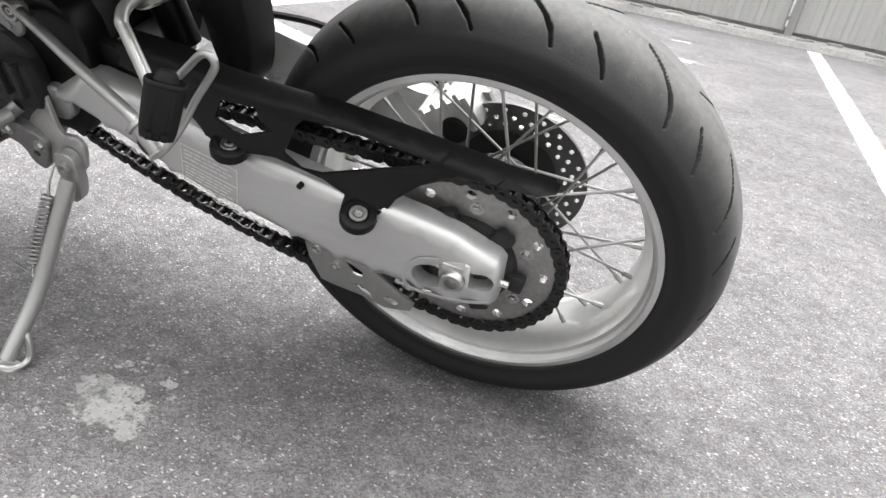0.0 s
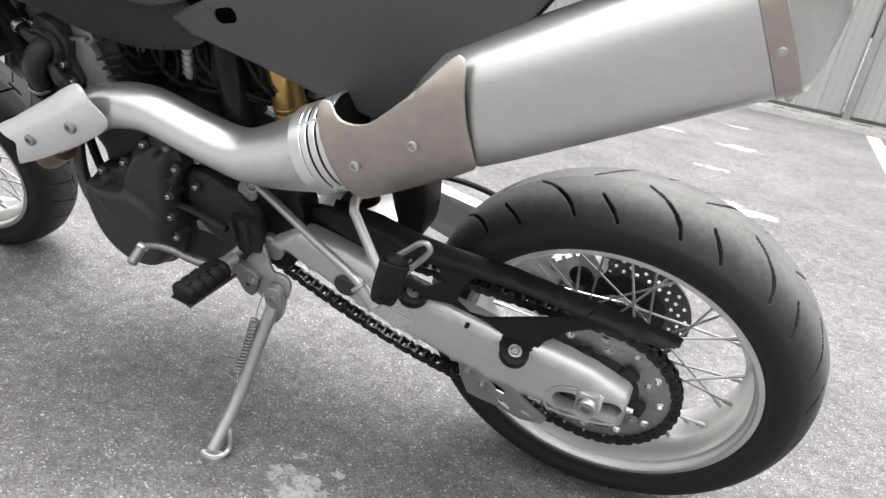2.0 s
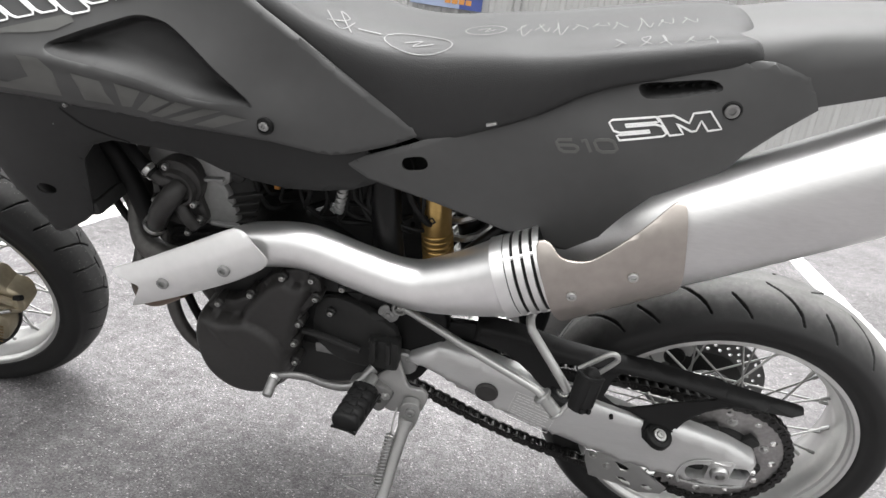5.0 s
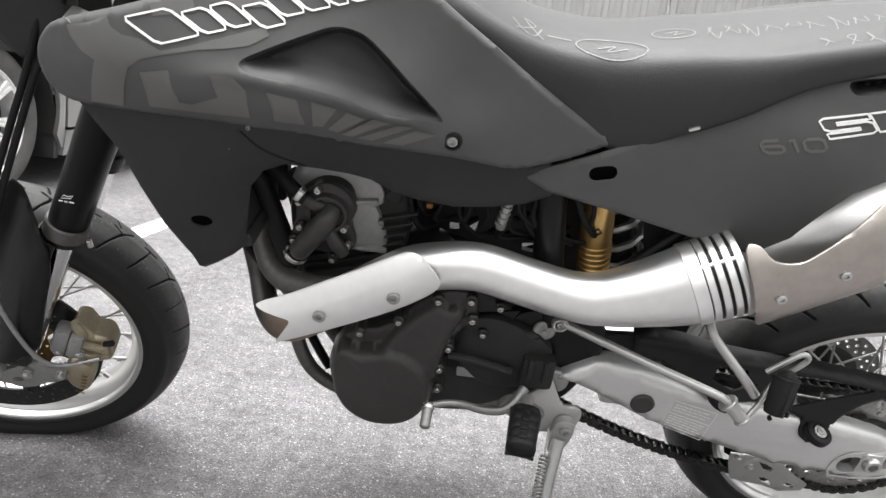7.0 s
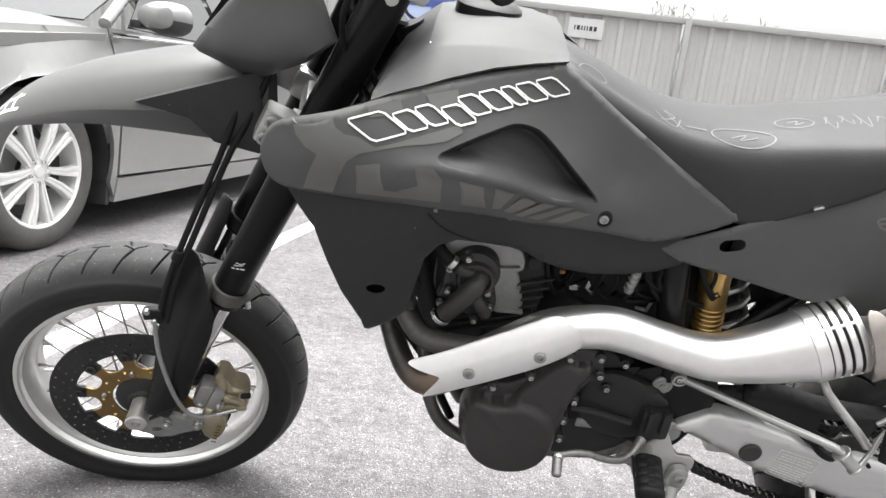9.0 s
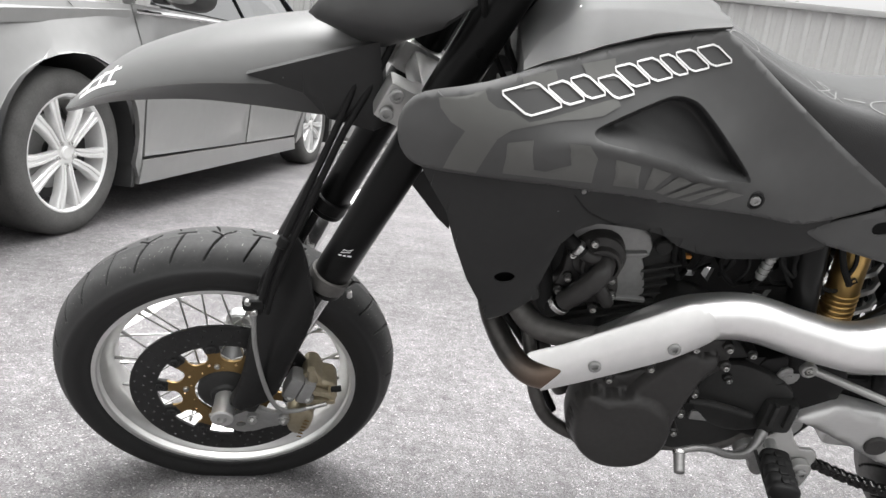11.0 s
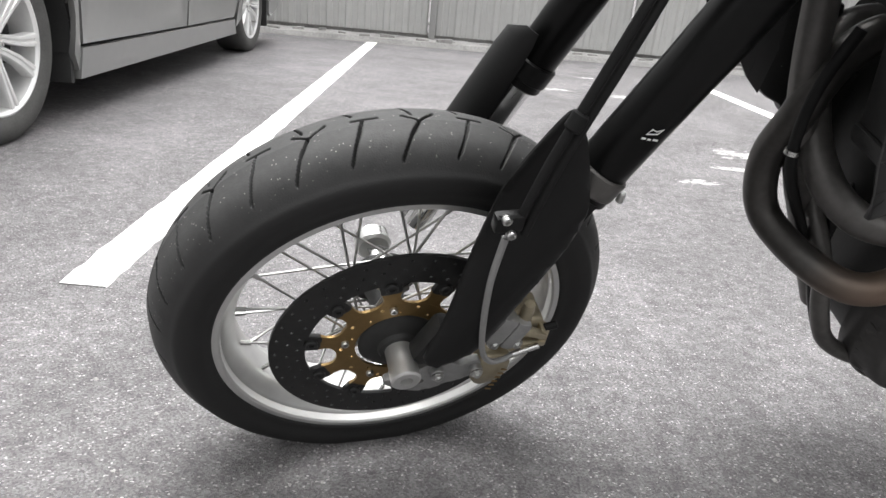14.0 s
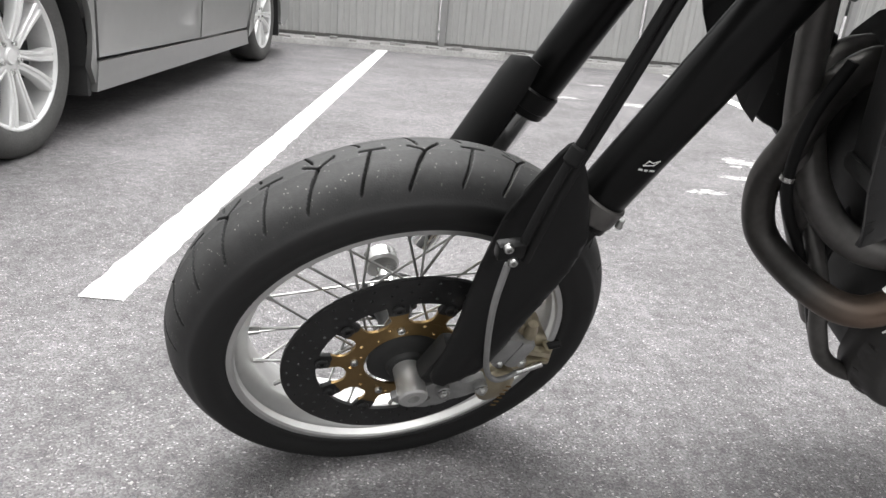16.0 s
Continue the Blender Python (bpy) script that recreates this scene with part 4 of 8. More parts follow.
part("axle_block", sheet([(-0.017, -0.019), (0.019, -0.011), (0.020, 0.034), (0.014, 0.037), (-0.012, 0.031), (-0.017, 0.026)], flat(-0.139), 0.02, 0.01, [circle(0.001, 0.010, 0.011)], 0.003), RIM, swing)
part("cast_lip", stroke(spline([(-0.052, -0.030), (-0.060, -0.012), (-0.056, 0.010), (-0.040, 0.026), (-0.018, 0.034)], 5), 0.0035, flat(-0.1366), 0.0025), SWING, swing)
part("cast_lip", stroke(spline([(-0.052, -0.026), (-0.020, -0.027), (0.015, -0.022), (0.044, -0.012)], 5), 0.0030, flat(-0.1366), 0.0025), SWING, swing)
part("rear_axle", lathe([(0.0075, -0.132), (0.0075, -0.1465), (0.0125, -0.1465), (0.0150, -0.143), (0.0150, -0.12)], 24, centre=(0.001, 0, 0.010)), STEEL, swing, "hollow steel rear axle")
part("axle_bolt", rod((0.044, -0.118, 0.005), (0.062, -0.118, 0.004), 0.005, 8, 0.001), STEEL, swing)


def data_plate():
    """The etched sticker: a double frame with rows of small print."""
    corners = [(-0.340, 0.098), (-0.268, 0.080), (-0.279, 0.018), (-0.350, 0.042)]
    c = [np.array(q) for q in corners]
    at = lambda u, v: (c[0] * (1 - u) + c[1] * u) * (1 - v) + (c[3] * (1 - u) + c[2] * u) * v
    face = flat(-0.1362)
    bm = stroke([at(0, 0), at(1, 0), at(1, 1), at(0, 1)], 0.0008, face, 0.0008, True)
    joined(bm, stroke([at(0.02, 0.45), at(1, 0.45)], 0.0008, face, 0.0008))
    rnd = random.Random(4)
    for v in (0.12, 0.22, 0.32, 0.55, 0.64, 0.73, 0.82, 0.91):
        u = 0.06
        while u < 0.85:
            w = rnd.uniform(0.05, 0.16)
            joined(bm, stroke([at(u, v), at(min(u + w, 0.92), v)], 0.0013, face, 0.0008))
            u += w + 0.03
    return bm


part("data_plate", data_plate(), DECAL_WHITE, swing, "etched data sticker with fine print")

# chain guard and guide
mp("chain_slider", sheet(rounded([(-0.560, 0.160), (-0.500, 0.172), (-0.454, 0.177), (-0.385, 0.181), (-0.345, 0.176), (-0.335, 0.158), (-0.394, 0.132), (-0.494, 0.105), (-0.548, 0.07)], 2), flat(-0.092), 0.010, 0.012, (), 0.003), BLACK_PLASTIC, "black plastic slider between chain and swingarm")
GUARD_OUT = [(-0.420, 0.200), (-0.386, 0.197), (-0.344, 0.192), (-0.292, 0.182), (-0.230, 0.176), (-0.144, 0.170), (-0.081, 0.163), (-0.019, 0.155), (0.042, 0.147), (0.080, 0.144), (0.094, 0.141), (0.093, 0.138), (0.074, 0.136), (0.033, 0.136), (-0.015, 0.129), (-0.050, 0.112),
             (-0.075, 0.090), (-0.086, 0.072), (-0.096, 0.055), (-0.106, 0.048), (-0.121, 0.047), (-0.133, 0.056), (-0.137, 0.070), (-0.134, 0.083), (-0.163, 0.096), (-0.217, 0.110), (-0.250, 0.110), (-0.264, 0.106), (-0.280, 0.107), (-0.304, 0.116), (-0.323, 0.128), (-0.342, 0.140), (-0.365, 0.152), (-0.420, 0.168)]
GUARD_MID = surface([(-0.42, 0.20, -0.106), (-0.3, 0.175, -0.108), (-0.2, 0.168, -0.107), (0.09, 0.142, -0.110), (-0.268, 0.118, -0.137), (-0.115, 0.06, -0.139), (-0.1, 0.1, -0.122), (-0.2, 0.115, -0.128), (0, 0.145, -0.108), (-0.33, 0.14, -0.120), (-0.08, 0.155, -0.107)])
GUARD_TOP = np.array(GUARD_OUT[:11])


def guard_bulge(x, z):
    """The upper rail is a rounded gutter over the chain."""
    x, z = np.asarray(x, float), np.asarray(z, float)
    h = np.interp(x, GUARD_TOP[:, 0], GUARD_TOP[:, 1]) - z
    k = np.clip(1 - np.abs(h - 0.010) / 0.009, 0, 1)
    return GUARD_MID(x, z) - 0.005 * np.sqrt(k) + 0.014 * np.clip((0.006 - h) / 0.006, 0, 1)


guard = mp("chain_guard", sheet(GUARD_OUT, guard_bulge, 0.004, 0.005,
                                [[(-0.186, 0.157), (-0.166, 0.157), (-0.115, 0.154), (-0.061, 0.149), (-0.038, 0.145), (-0.040, 0.139), (-0.103, 0.118), (-0.162, 0.102), (-0.186, 0.103), (-0.207, 0.117), (-0.196, 0.146)],
                                 [(-0.286, 0.158), (-0.240, 0.160), (-0.236, 0.147), (-0.220, 0.138), (-0.260, 0.127), (-0.292, 0.138)]], 0.003), BLACK_PLASTIC, "black plastic chain guard over the swingarm", 50)
for x, y, z, r, tilt in ((-0.270, -0.136, 0.116, 0.022, -84), (-0.110, -0.145, 0.075, 0.021, -76)):
    m = Matrix.Translation((x, y, z)) @ Matrix.Rotation(radians(12), 4, "Y") @ Matrix.Rotation(radians(tilt), 4, "X")
    part("foot", lathe([(0.0118, -0.0012), (0.0128, -0.0024), (r - 0.003, -0.0024), (r - 0.001, -0.0012), (r, 0.002), (r, 0.010), (0.0118, 0.010)], 32, closed=True), BLACK_PLASTIC, guard, m=m)
    part("washer", lathe([(0.0001, -0.0012), (0.0062, -0.0012), (0.0066, -0.0030), (0.0098, -0.0030), (0.0106, -0.0020), (0.0108, 0.004)], 28), STEEL, guard, "bright washer", m)
    part("screw_head", lathe([(0.0001, -0.0018), (0.0026, -0.0018), (0.0030, -0.0042), (0.0050, -0.0042), (0.0058, -0.0030), (0.0058, 0.001)], 20), STEEL, guard, m=m)
guide = mp("chain_guide", sheet([(-0.206, -0.030), (-0.158, -0.032), (-0.119, -0.036), (-0.103, -0.053), (-0.081, -0.070), (-0.056, -0.087), (-0.062, -0.103), (-0.098, -0.111), (-0.130, -0.101), (-0.165, -0.097), (-0.189, -0.092), (-0.202, -0.057)], flat(-0.113), 0.003, 0.015,
                                [[(-0.155, -0.043), (-0.140, -0.047), (-0.126, -0.055), (-0.128, -0.064), (-0.140, -0.062)], [(-0.144, -0.081), (-0.132, -0.080), (-0.117, -0.091), (-0.115, -0.100), (-0.130, -0.095)], slot(-0.093, -0.092, -0.083, -0.095, 0.005)], 0.0008), SILVER_PAINT, "pressed aluminium chain guide plate")
part("inner_plate", sheet([(-0.20, -0.044), (-0.13, -0.05), (-0.06, -0.098), (-0.16, -0.10), (-0.186, -0.086)], flat(-0.062), 0.003, 0.03), BLACK_PLASTIC, guide)
part("rubbing_block", block((0.09, 0.03, 0.018), (-0.14, -0.085, -0.078), 0.005, m=Matrix.Rotation(radians(22), 4, "Y")), BLACK_PLASTIC, guide)
for x, z in ((-0.191, -0.038), (-0.164, -0.058)):
    screw(HEX, guide, x, -0.113, z)

# rear brake caliper on the far side, seen through the spokes
cal = mp("rear_caliper", block((0.080, 0.065, 0.050), (-0.078, 0.088, 0.080), 0.012, m=Matrix.Rotation(radians(-35), 4, "Y")), RIM, "bright alloy rear brake caliper")
for k in range(4):
    part("fin", block((0.007, 0.060, 0.056), (-0.104 + 0.015 * k, 0.086, 0.064 + 0.011 * k), 0.002, m=Matrix.Rotation(radians(-35), 4, "Y")), RIM, cal)
part("piston", lathe([(0.0001, 0.050), (0.016, 0.050), (0.019, 0.053), (0.019, 0.07)], 24, centre=(-0.070, 0, 0.070)), SOFT_RUBBER, cal)
part("bracket", sheet([(-0.13, 0.03), (-0.10, 0.10), (-0.04, 0.11), (0.0, 0.02), (-0.03, -0.01)], flat(0.095), 0.008, 0.03, (), 0.002), GREY_METAL, cal)
part("brake_hose", tube([(-0.1, 0.12, 0.09), (-0.2, 0.13, 0.11), (-0.3, 0.12, 0.14), (-0.42, 0.11, 0.14)], 0.005, 8), SOFT_RUBBER, cal)

# mud flap ahead of the rear tyre
flap = mp("mud_flap", sheet(rounded([(-0.372, 0.27), (-0.318, 0.27), (-0.306, 0.20), (-0.310, 0.135), (-0.322, 0.106), (-0.338, 0.106), (-0.360, 0.16)], 4), surface([(-0.37, 0.2, -0.020), (-0.33, 0.2, -0.034), (-0.30, 0.2, -0.020), (-0.33, 0.1, -0.030), (-0.33, 0.26, -0.032)]), 0.052, 0.03, (), 0.008), BLACK_PLASTIC, "black rubber mud flap ahead of the rear tyre")

# side stand
stand = mp("side_stand", tube([(-0.509, -0.164, 0.012), (-0.520, -0.205, -0.045), (-0.529, -0.262, -0.115), (-0.537, -0.334, -0.171)], [0.0112, 0.0108, 0.0105, 0.0100], 16, 4), SILVER_PAINT, "silver painted steel side stand")
part("foot", sheet(rounded([(-0.556, -0.008), (-0.550, 0.010), (-0.530, 0.014), (-0.520, 0.004), (-0.528, -0.010)], 3), flat(0.0), 0.006, 0.01, (), 0.002), SILVER_PAINT, stand,
     m=Matrix.Translation((0, -0.338, -0.179)) @ Matrix.Rotation(radians(-90 - 18), 4, "X"))
part("foot_loop", tube([(-0.530, -0.300, -0.146), (-0.522, -0.306, -0.158), (-0.519, -0.318, -0.178), (-0.522, -0.334, -0.180), (-0.538, -0.344, -0.177), (-0.553, -0.342, -0.175)], 0.0042, 8), SILVER_PAINT, stand)
part("bracket", sheet(rounded([(-0.549, 0.102), (-0.540, 0.114), (-0.532, 0.104), (-0.522, 0.084), (-0.511, 0.069), (-0.492, 0.070), (-0.480, 0.059), (-0.484, 0.038), (-0.494, 0.020), (-0.540, 0.008), (-0.556, 0.018), (-0.556, 0.044), (-0.572, 0.057), (-0.565, 0.076), (-0.542, 0.098)], 2), surface([(-0.54, 0.114, -0.130), (-0.53, 0.10, -0.136), (-0.51, 0.07, -0.148), (-0.49, 0.04, -0.152), (-0.56, 0.03, -0.146), (-0.57, 0.06, -0.142)]), 0.005, 0.006, [circle(-0.548, 0.050, 0.004, 10)], 0.0015), SILVER_PAINT, stand)
part("clevis", sheet(rounded([(-0.520, 0.044), (-0.505, 0.054), (-0.490, 0.046), (-0.491, 0.014), (-0.504, -0.020), (-0.520, -0.026), (-0.524, 0.006)], 3), flat(-0.166), 0.012, 0.01, (), 0.002), SILVER_PAINT, stand)
screw(BIG_BOLT, stand, -0.504, -0.166, 0.034)


def coil(a, b, radius, wire, turns):
    a, b = Vector(a), Vector(b)
    d = (b - a).normalized()
    u = d.orthogonal().normalized()
    w = d.cross(u)
    k = turns * 10
    pts = [a + (b - a) * i / k + radius * (math.cos(i * math.pi / 5) * u + math.sin(i * math.pi / 5) * w) for i in range(k + 1)]
    return tube(pts, wire, 6, 1)


part("spring", coil((-0.530, -0.187, -0.005), (-0.539, -0.240, -0.080), 0.0068, 0.0018, 16), DULL_STEEL, stand, "steel return spring")
part("spring_hook", tube([(-0.530, -0.187, -0.005), (-0.530, -0.176, 0.012), (-0.528, -0.160, 0.03)], 0.0017, 6), STEEL, stand)
part("spring_hook", tube([(-0.539, -0.240, -0.080), (-0.538, -0.249, -0.094), (-0.530, -0.252, -0.100)], 0.0017, 6), STEEL, stand)
part("wire", tube([(-0.535, -0.215, -0.085), (-0.565, -0.22, -0.083), (-0.60, -0.225, -0.090)], 0.0014, 6), STEEL, stand)
part("wire", tube([(-0.530, -0.245, -0.115), (-0.555, -0.24, -0.108), (-0.60, -0.235, -0.098)], 0.0014, 6), STEEL, stand)


# foot pegs and gear lever
def peg(name, label, a, b, w):
    """A folding foot peg with a ribbed rubber pad."""
    a, b = Vector(a), Vector(b)
    d = b - a
    root = mp(name, tube([a, a + d * 0.25], 0.009, 12, 1), SILVER_PAINT, label)
    turn = d.to_track_quat("Y", "Z").to_matrix().to_4x4()
    axis = d.normalized()
    side_ = (Vector((1, 0, 0)) - axis * axis.x).normalized()
    up = side_.cross(axis)
    loops = []
    for k in range(33):
        s = k / 32
        end = min(1.0, math.sqrt(max(0.0, 1 - max(0.0, (s - 0.86) / 0.14) ** 2)) + 0.25, 0.5 + s * 6)
        lobe = 1 - 0.13 * max(0.0, math.cos(s * math.pi * 10)) ** 3
        ring = []
        for q in range(24):
            t = 2 * math.pi * q / 24
            c, z = math.cos(t), math.sin(t)
            r = (abs(c) ** 3 + abs(z) ** 3) ** (-1 / 3)
            ring.append(a + d * (0.20 + 0.80 * s) + side_ * (c * r * w * 0.5 * end * lobe) + up * (z * r * 0.0155 * end * lobe))
        loops.append(ring)
    pad = part("rubber", rings(loops), SOFT_RUBBER, root, "black lobed rubber", sharp=50)
    for i in range(4):
        part("stud", block((w * 0.30, d.length * 0.11, 0.006), (0, 0, 0), 0.0025), SOFT_RUBBER, pad, m=Matrix.Translation(a + d * (0.38 + 0.155 * i)) @ turn @ Matrix.Translation((0, 0, 0.0145)))
    part("frame", tube([a + d * 0.15 + turn @ Vector((w * 0.5, 0, -0.01)), b + turn @ Vector((w * 0.42, 0, -0.01)), b + turn @ Vector((-w * 0.42, 0, -0.01)), a + d * 0.2 + turn @ Vector((-w * 0.5, 0, -0.01))], 0.003, 6, 1), ENGINE, root)
    return root


pg = peg("foot_peg", "rider's foot peg with black rubber pad", (-0.570, -0.160, 0.090), (-0.585, -0.268, 0.092), 0.043)
part("bracket", sheet(rounded([(-0.606, 0.068), (-0.590, 0.074), (-0.552, 0.062), (-0.538, 0.050), (-0.545, 0.030), (-0.558, 0.006), (-0.575, 0.012), (-0.584, 0.034), (-0.612, 0.050)], 3), flat(-0.154), 0.012, 0.012, [circle(-0.562, 0.030, 0.005, 10)], 0.002), DULL_STEEL, pg)
screw(HEX, pg, -0.594, -0.154, 0.060)
screw(HEX, pg, -0.550, -0.154, 0.046)
lever = mp("gear_lever", tube([(-0.575, -0.140, 0.090), (-0.592, -0.162, 0.076), (-0.612, -0.174, 0.070), (-0.642, -0.181, 0.075), (-0.670, -0.187, 0.088), (-0.695, -0.191, 0.091), (-0.722, -0.197, 0.087)], [0.009, 0.008, 0.0072, 0.0065, 0.0058, 0.0054, 0.0054], 12), DULL_STEEL, "dull silver gear lever")
part("toe_piece", rod((-0.7215, -0.194, 0.090), (-0.7240, -0.228, 0.072), 0.0082, 16, 0.002), DULL_STEEL, lever)
part("toe_collar", rod((-0.7217, -0.197, 0.0885), (-0.7222, -0.203, 0.0853), 0.0098, 16, 0.001), STEEL, lever)
part("link", tube([(-0.60, -0.135, 0.118), (-0.66, -0.130, 0.128), (-0.70, -0.125, 0.128)], 0.006, 8), ENGINE, lever)

# passenger peg hanger of bent tube
hanger = mp("passenger_peg_hanger", tube([(-0.536, -0.120, 0.213), (-0.48, -0.143, 0.206), (-0.40, -0.178, 0.197), (-0.330, -0.207, 0.190), (-0.311, -0.215, 0.186), (-0.300, -0.219, 0.178)], 0.0064, 12), SILVER_PAINT, "silver bent-tube passenger peg hanger")
part("strut", tube([(-0.300, -0.085, 0.285), (-0.330, -0.128, 0.277), (-0.341, -0.152, 0.270), (-0.338, -0.168, 0.261), (-0.330, -0.174, 0.252), (-0.292, -0.201, 0.218), (-0.272, -0.214, 0.198)], 0.0066, 12), SILVER_PAINT, hanger)
part("boss", lathe([(0.0072, -0.126), (0.0082, -0.1285), (0.0112, -0.1285), (0.0128, -0.126), (0.0128, -0.110), (0.0072, -0.110)], 24, closed=True, centre=(-0.540, 0, 0.213)), SILVER_PAINT, hanger)
screw(BOLT, hanger, -0.540, -0.1225, 0.213)
part("lug", rod((-0.306, -0.217, 0.182), (-0.281, -0.224, 0.160), 0.0098, 20, 0.002), SILVER_PAINT, hanger)
part("collar", rod((-0.308, -0.216, 0.184), (-0.304, -0.217, 0.1805), 0.0142, 20, 0.001), SILVER_PAINT, hanger)
part("tab", rod((-0.2835, -0.2235, 0.1622), (-0.2805, -0.2245, 0.1595), 0.0118, 20, 0.001), SILVER_PAINT, hanger)
# the peg stands folded up, its tread outwards
up_ = Vector((0.15, 0.42, 0.90)).normalized()
across = up_.cross(Vector((0.61, -0.60, 0.51))).normalized()
PEG = Matrix.Translation((-0.2535, -0.234, 0.225)) @ Matrix((across, up_.cross(across), up_)).transposed().to_4x4()


def pad_ring(h, w, d, n=36):
    """A soft-cornered section of the peg's rubber, w wide and d deep."""
    out = []
    for k in range(n):
        c, s = math.cos(2 * math.pi * k / n), math.sin(2 * math.pi * k / n)
        r = (abs(c) ** 3.4 + abs(s) ** 3.4) ** (-1 / 3.4)
        out.append((w * c * r, d * s * r, h))
    return out


pp = part("peg", rings([pad_ring(*r) for r in ((-0.029, 0.0110, 0.009), (-0.0275, 0.0150, 0.0115), (-0.020, 0.0166, 0.0128), (0.000, 0.0176, 0.0138), (0.0225, 0.0180, 0.0142), (0.0262, 0.0168, 0.0134))]), SOFT_RUBBER, hanger, "folded black rubber passenger peg", PEG, 50)
part("pad_lip", rings([pad_ring(*r) for r in ((0.0215, 0.0178, 0.0140), (0.0222, 0.0187, 0.0149), (0.0242, 0.0187, 0.0149), (0.0262, 0.0172, 0.0136))]), SOFT_RUBBER, pp)
part("end_knob", rings([pad_ring(*r) for r in ((0.0255, 0.0112, 0.0100), (0.0310, 0.0094, 0.0084), (0.0345, 0.0066, 0.0058), (0.0355, 0.0030, 0.0026))]), SOFT_RUBBER, pp)
for x in (-0.0085, 0.0085):
    part("rib", block((0.0040, 0.0030, 0.034), (x, -0.0128, 0.0), 0.0014), SOFT_RUBBER, pp)
for x in (-0.007, 0.006):
    part("pad_slot", block((0.0060, 0.0050, 0.0075), (x, -0.0128, -0.0235), 0.0015), FRAME, pp)
part("peg_loop", tube([(-0.280, -0.225, 0.161), (-0.262, -0.212, 0.184), (-0.2469, -0.198, 0.2128), (-0.2215, -0.196, 0.2470), (-0.2160, -0.196, 0.2585), (-0.2207, -0.196, 0.2660), (-0.2300, -0.196, 0.2635), (-0.2440, -0.197, 0.2505), (-0.2640, -0.199, 0.2310)], 0.0038, 10), SILVER_PAINT, hanger)

# the same hanger on the far side, its peg folded up
far = mp("passenger_peg_hanger", tube([(-0.525, 0.135, 0.212), (-0.47, 0.150, 0.172), (-0.42, 0.168, 0.150), (-0.36, 0.178, 0.147), (-0.330, 0.180, 0.152), (-0.316, 0.180, 0.160)], 0.0068, 12), SILVER_PAINT, "silver bent-tube passenger peg hanger")
part("strut", tube([(-0.500, 0.110, 0.295), (-0.44, 0.145, 0.250), (-0.399, 0.168, 0.219), (-0.353, 0.178, 0.187), (-0.318, 0.180, 0.162)], 0.0068, 12), SILVER_PAINT, far)
part("lug", rod((-0.318, 0.166, 0.168), (-0.311, 0.192, 0.152), 0.010, 16, 0.003), SILVER_PAINT, far)
fpad = Matrix.Translation((-0.281, 0.180, 0.207)) @ Matrix.Rotation(radians(43), 4, "Y")
part("peg", block((0.020, 0.032, 0.060), (0, 0, 0), 0.006), SOFT_RUBBER, far, "folded black rubber passenger peg", fpad)
part("peg_loop", tube([(-0.315, 0.170, 0.170), (-0.312, 0.168, 0.192), (-0.300, 0.168, 0.205), (-0.270, 0.170, 0.238), (-0.256, 0.175, 0.241), (-0.254, 0.180, 0.230), (-0.275, 0.182, 0.200), (-0.308, 0.182, 0.160)], 0.0036, 10), SILVER_PAINT, far)

# exhaust: two header pipes, collector with shields, silencer
ex = mp("exhaust", tube([(-0.90, -0.150, 0.215), (-0.83, -0.151, 0.262), (-0.775, -0.150, 0.296), (-0.735, -0.148, 0.309), (-0.674, -0.148, 0.316), (-0.60, -0.150, 0.300), (-0.545, -0.150, 0.288), (-0.50, -0.151, 0.288), (-0.44, -0.152, 0.307), (-0.385, -0.152, 0.331)],
                       [0.026, 0.030, 0.033, 0.0335, 0.034, 0.034, 0.035, 0.038, 0.047, 0.0575], 28, 6), EXHAUST, "satin silver exhaust with twin header pipes and large silencer")
HEAD_L = [(-0.955, -0.030, 0.415), (-1.000, -0.034, 0.415), (-1.033, -0.038, 0.380), (-1.044, -0.036, 0.322), (-1.040, -0.014, 0.248), (-1.022, -0.034, 0.182), (-0.986, -0.112, 0.163), (-0.945, -0.150, 0.166), (-0.89, -0.155, 0.200)]
HEAD_R = [(-0.955, 0.035, 0.405), (-0.99, 0.030, 0.395), (-1.012, 0.010, 0.350), (-1.010, -0.03, 0.295), (-0.995, -0.075, 0.255), (-0.965, -0.110, 0.235), (-0.92, -0.130, 0.235), (-0.87, -0.145, 0.245)]
part("header_pipe", tube(HEAD_L, 0.0197, 24, 8), HEAT_PIPE, ex, "dull header pipe browned by heat at its bend")
part("header_pipe", tube(HEAD_R, 0.0195, 20, 6), DARK_PIPE, ex)


FS_OUT = [(-0.972, 0.234), (-0.974, 0.240), (-0.930, 0.262), (-0.880, 0.290), (-0.830, 0.318), (-0.790, 0.341), (-0.766, 0.351), (-0.748, 0.347), (-0.733, 0.332), (-0.724, 0.314), (-0.724, 0.302), (-0.735, 0.287), (-0.760, 0.270), (-0.800, 0.248), (-0.850, 0.222), (-0.900, 0.198), (-0.938, 0.182), (-0.950, 0.178), (-0.947, 0.186), (-0.938, 0.203), (-0.929, 0.220), (-0.930, 0.228), (-0.946, 0.231)]


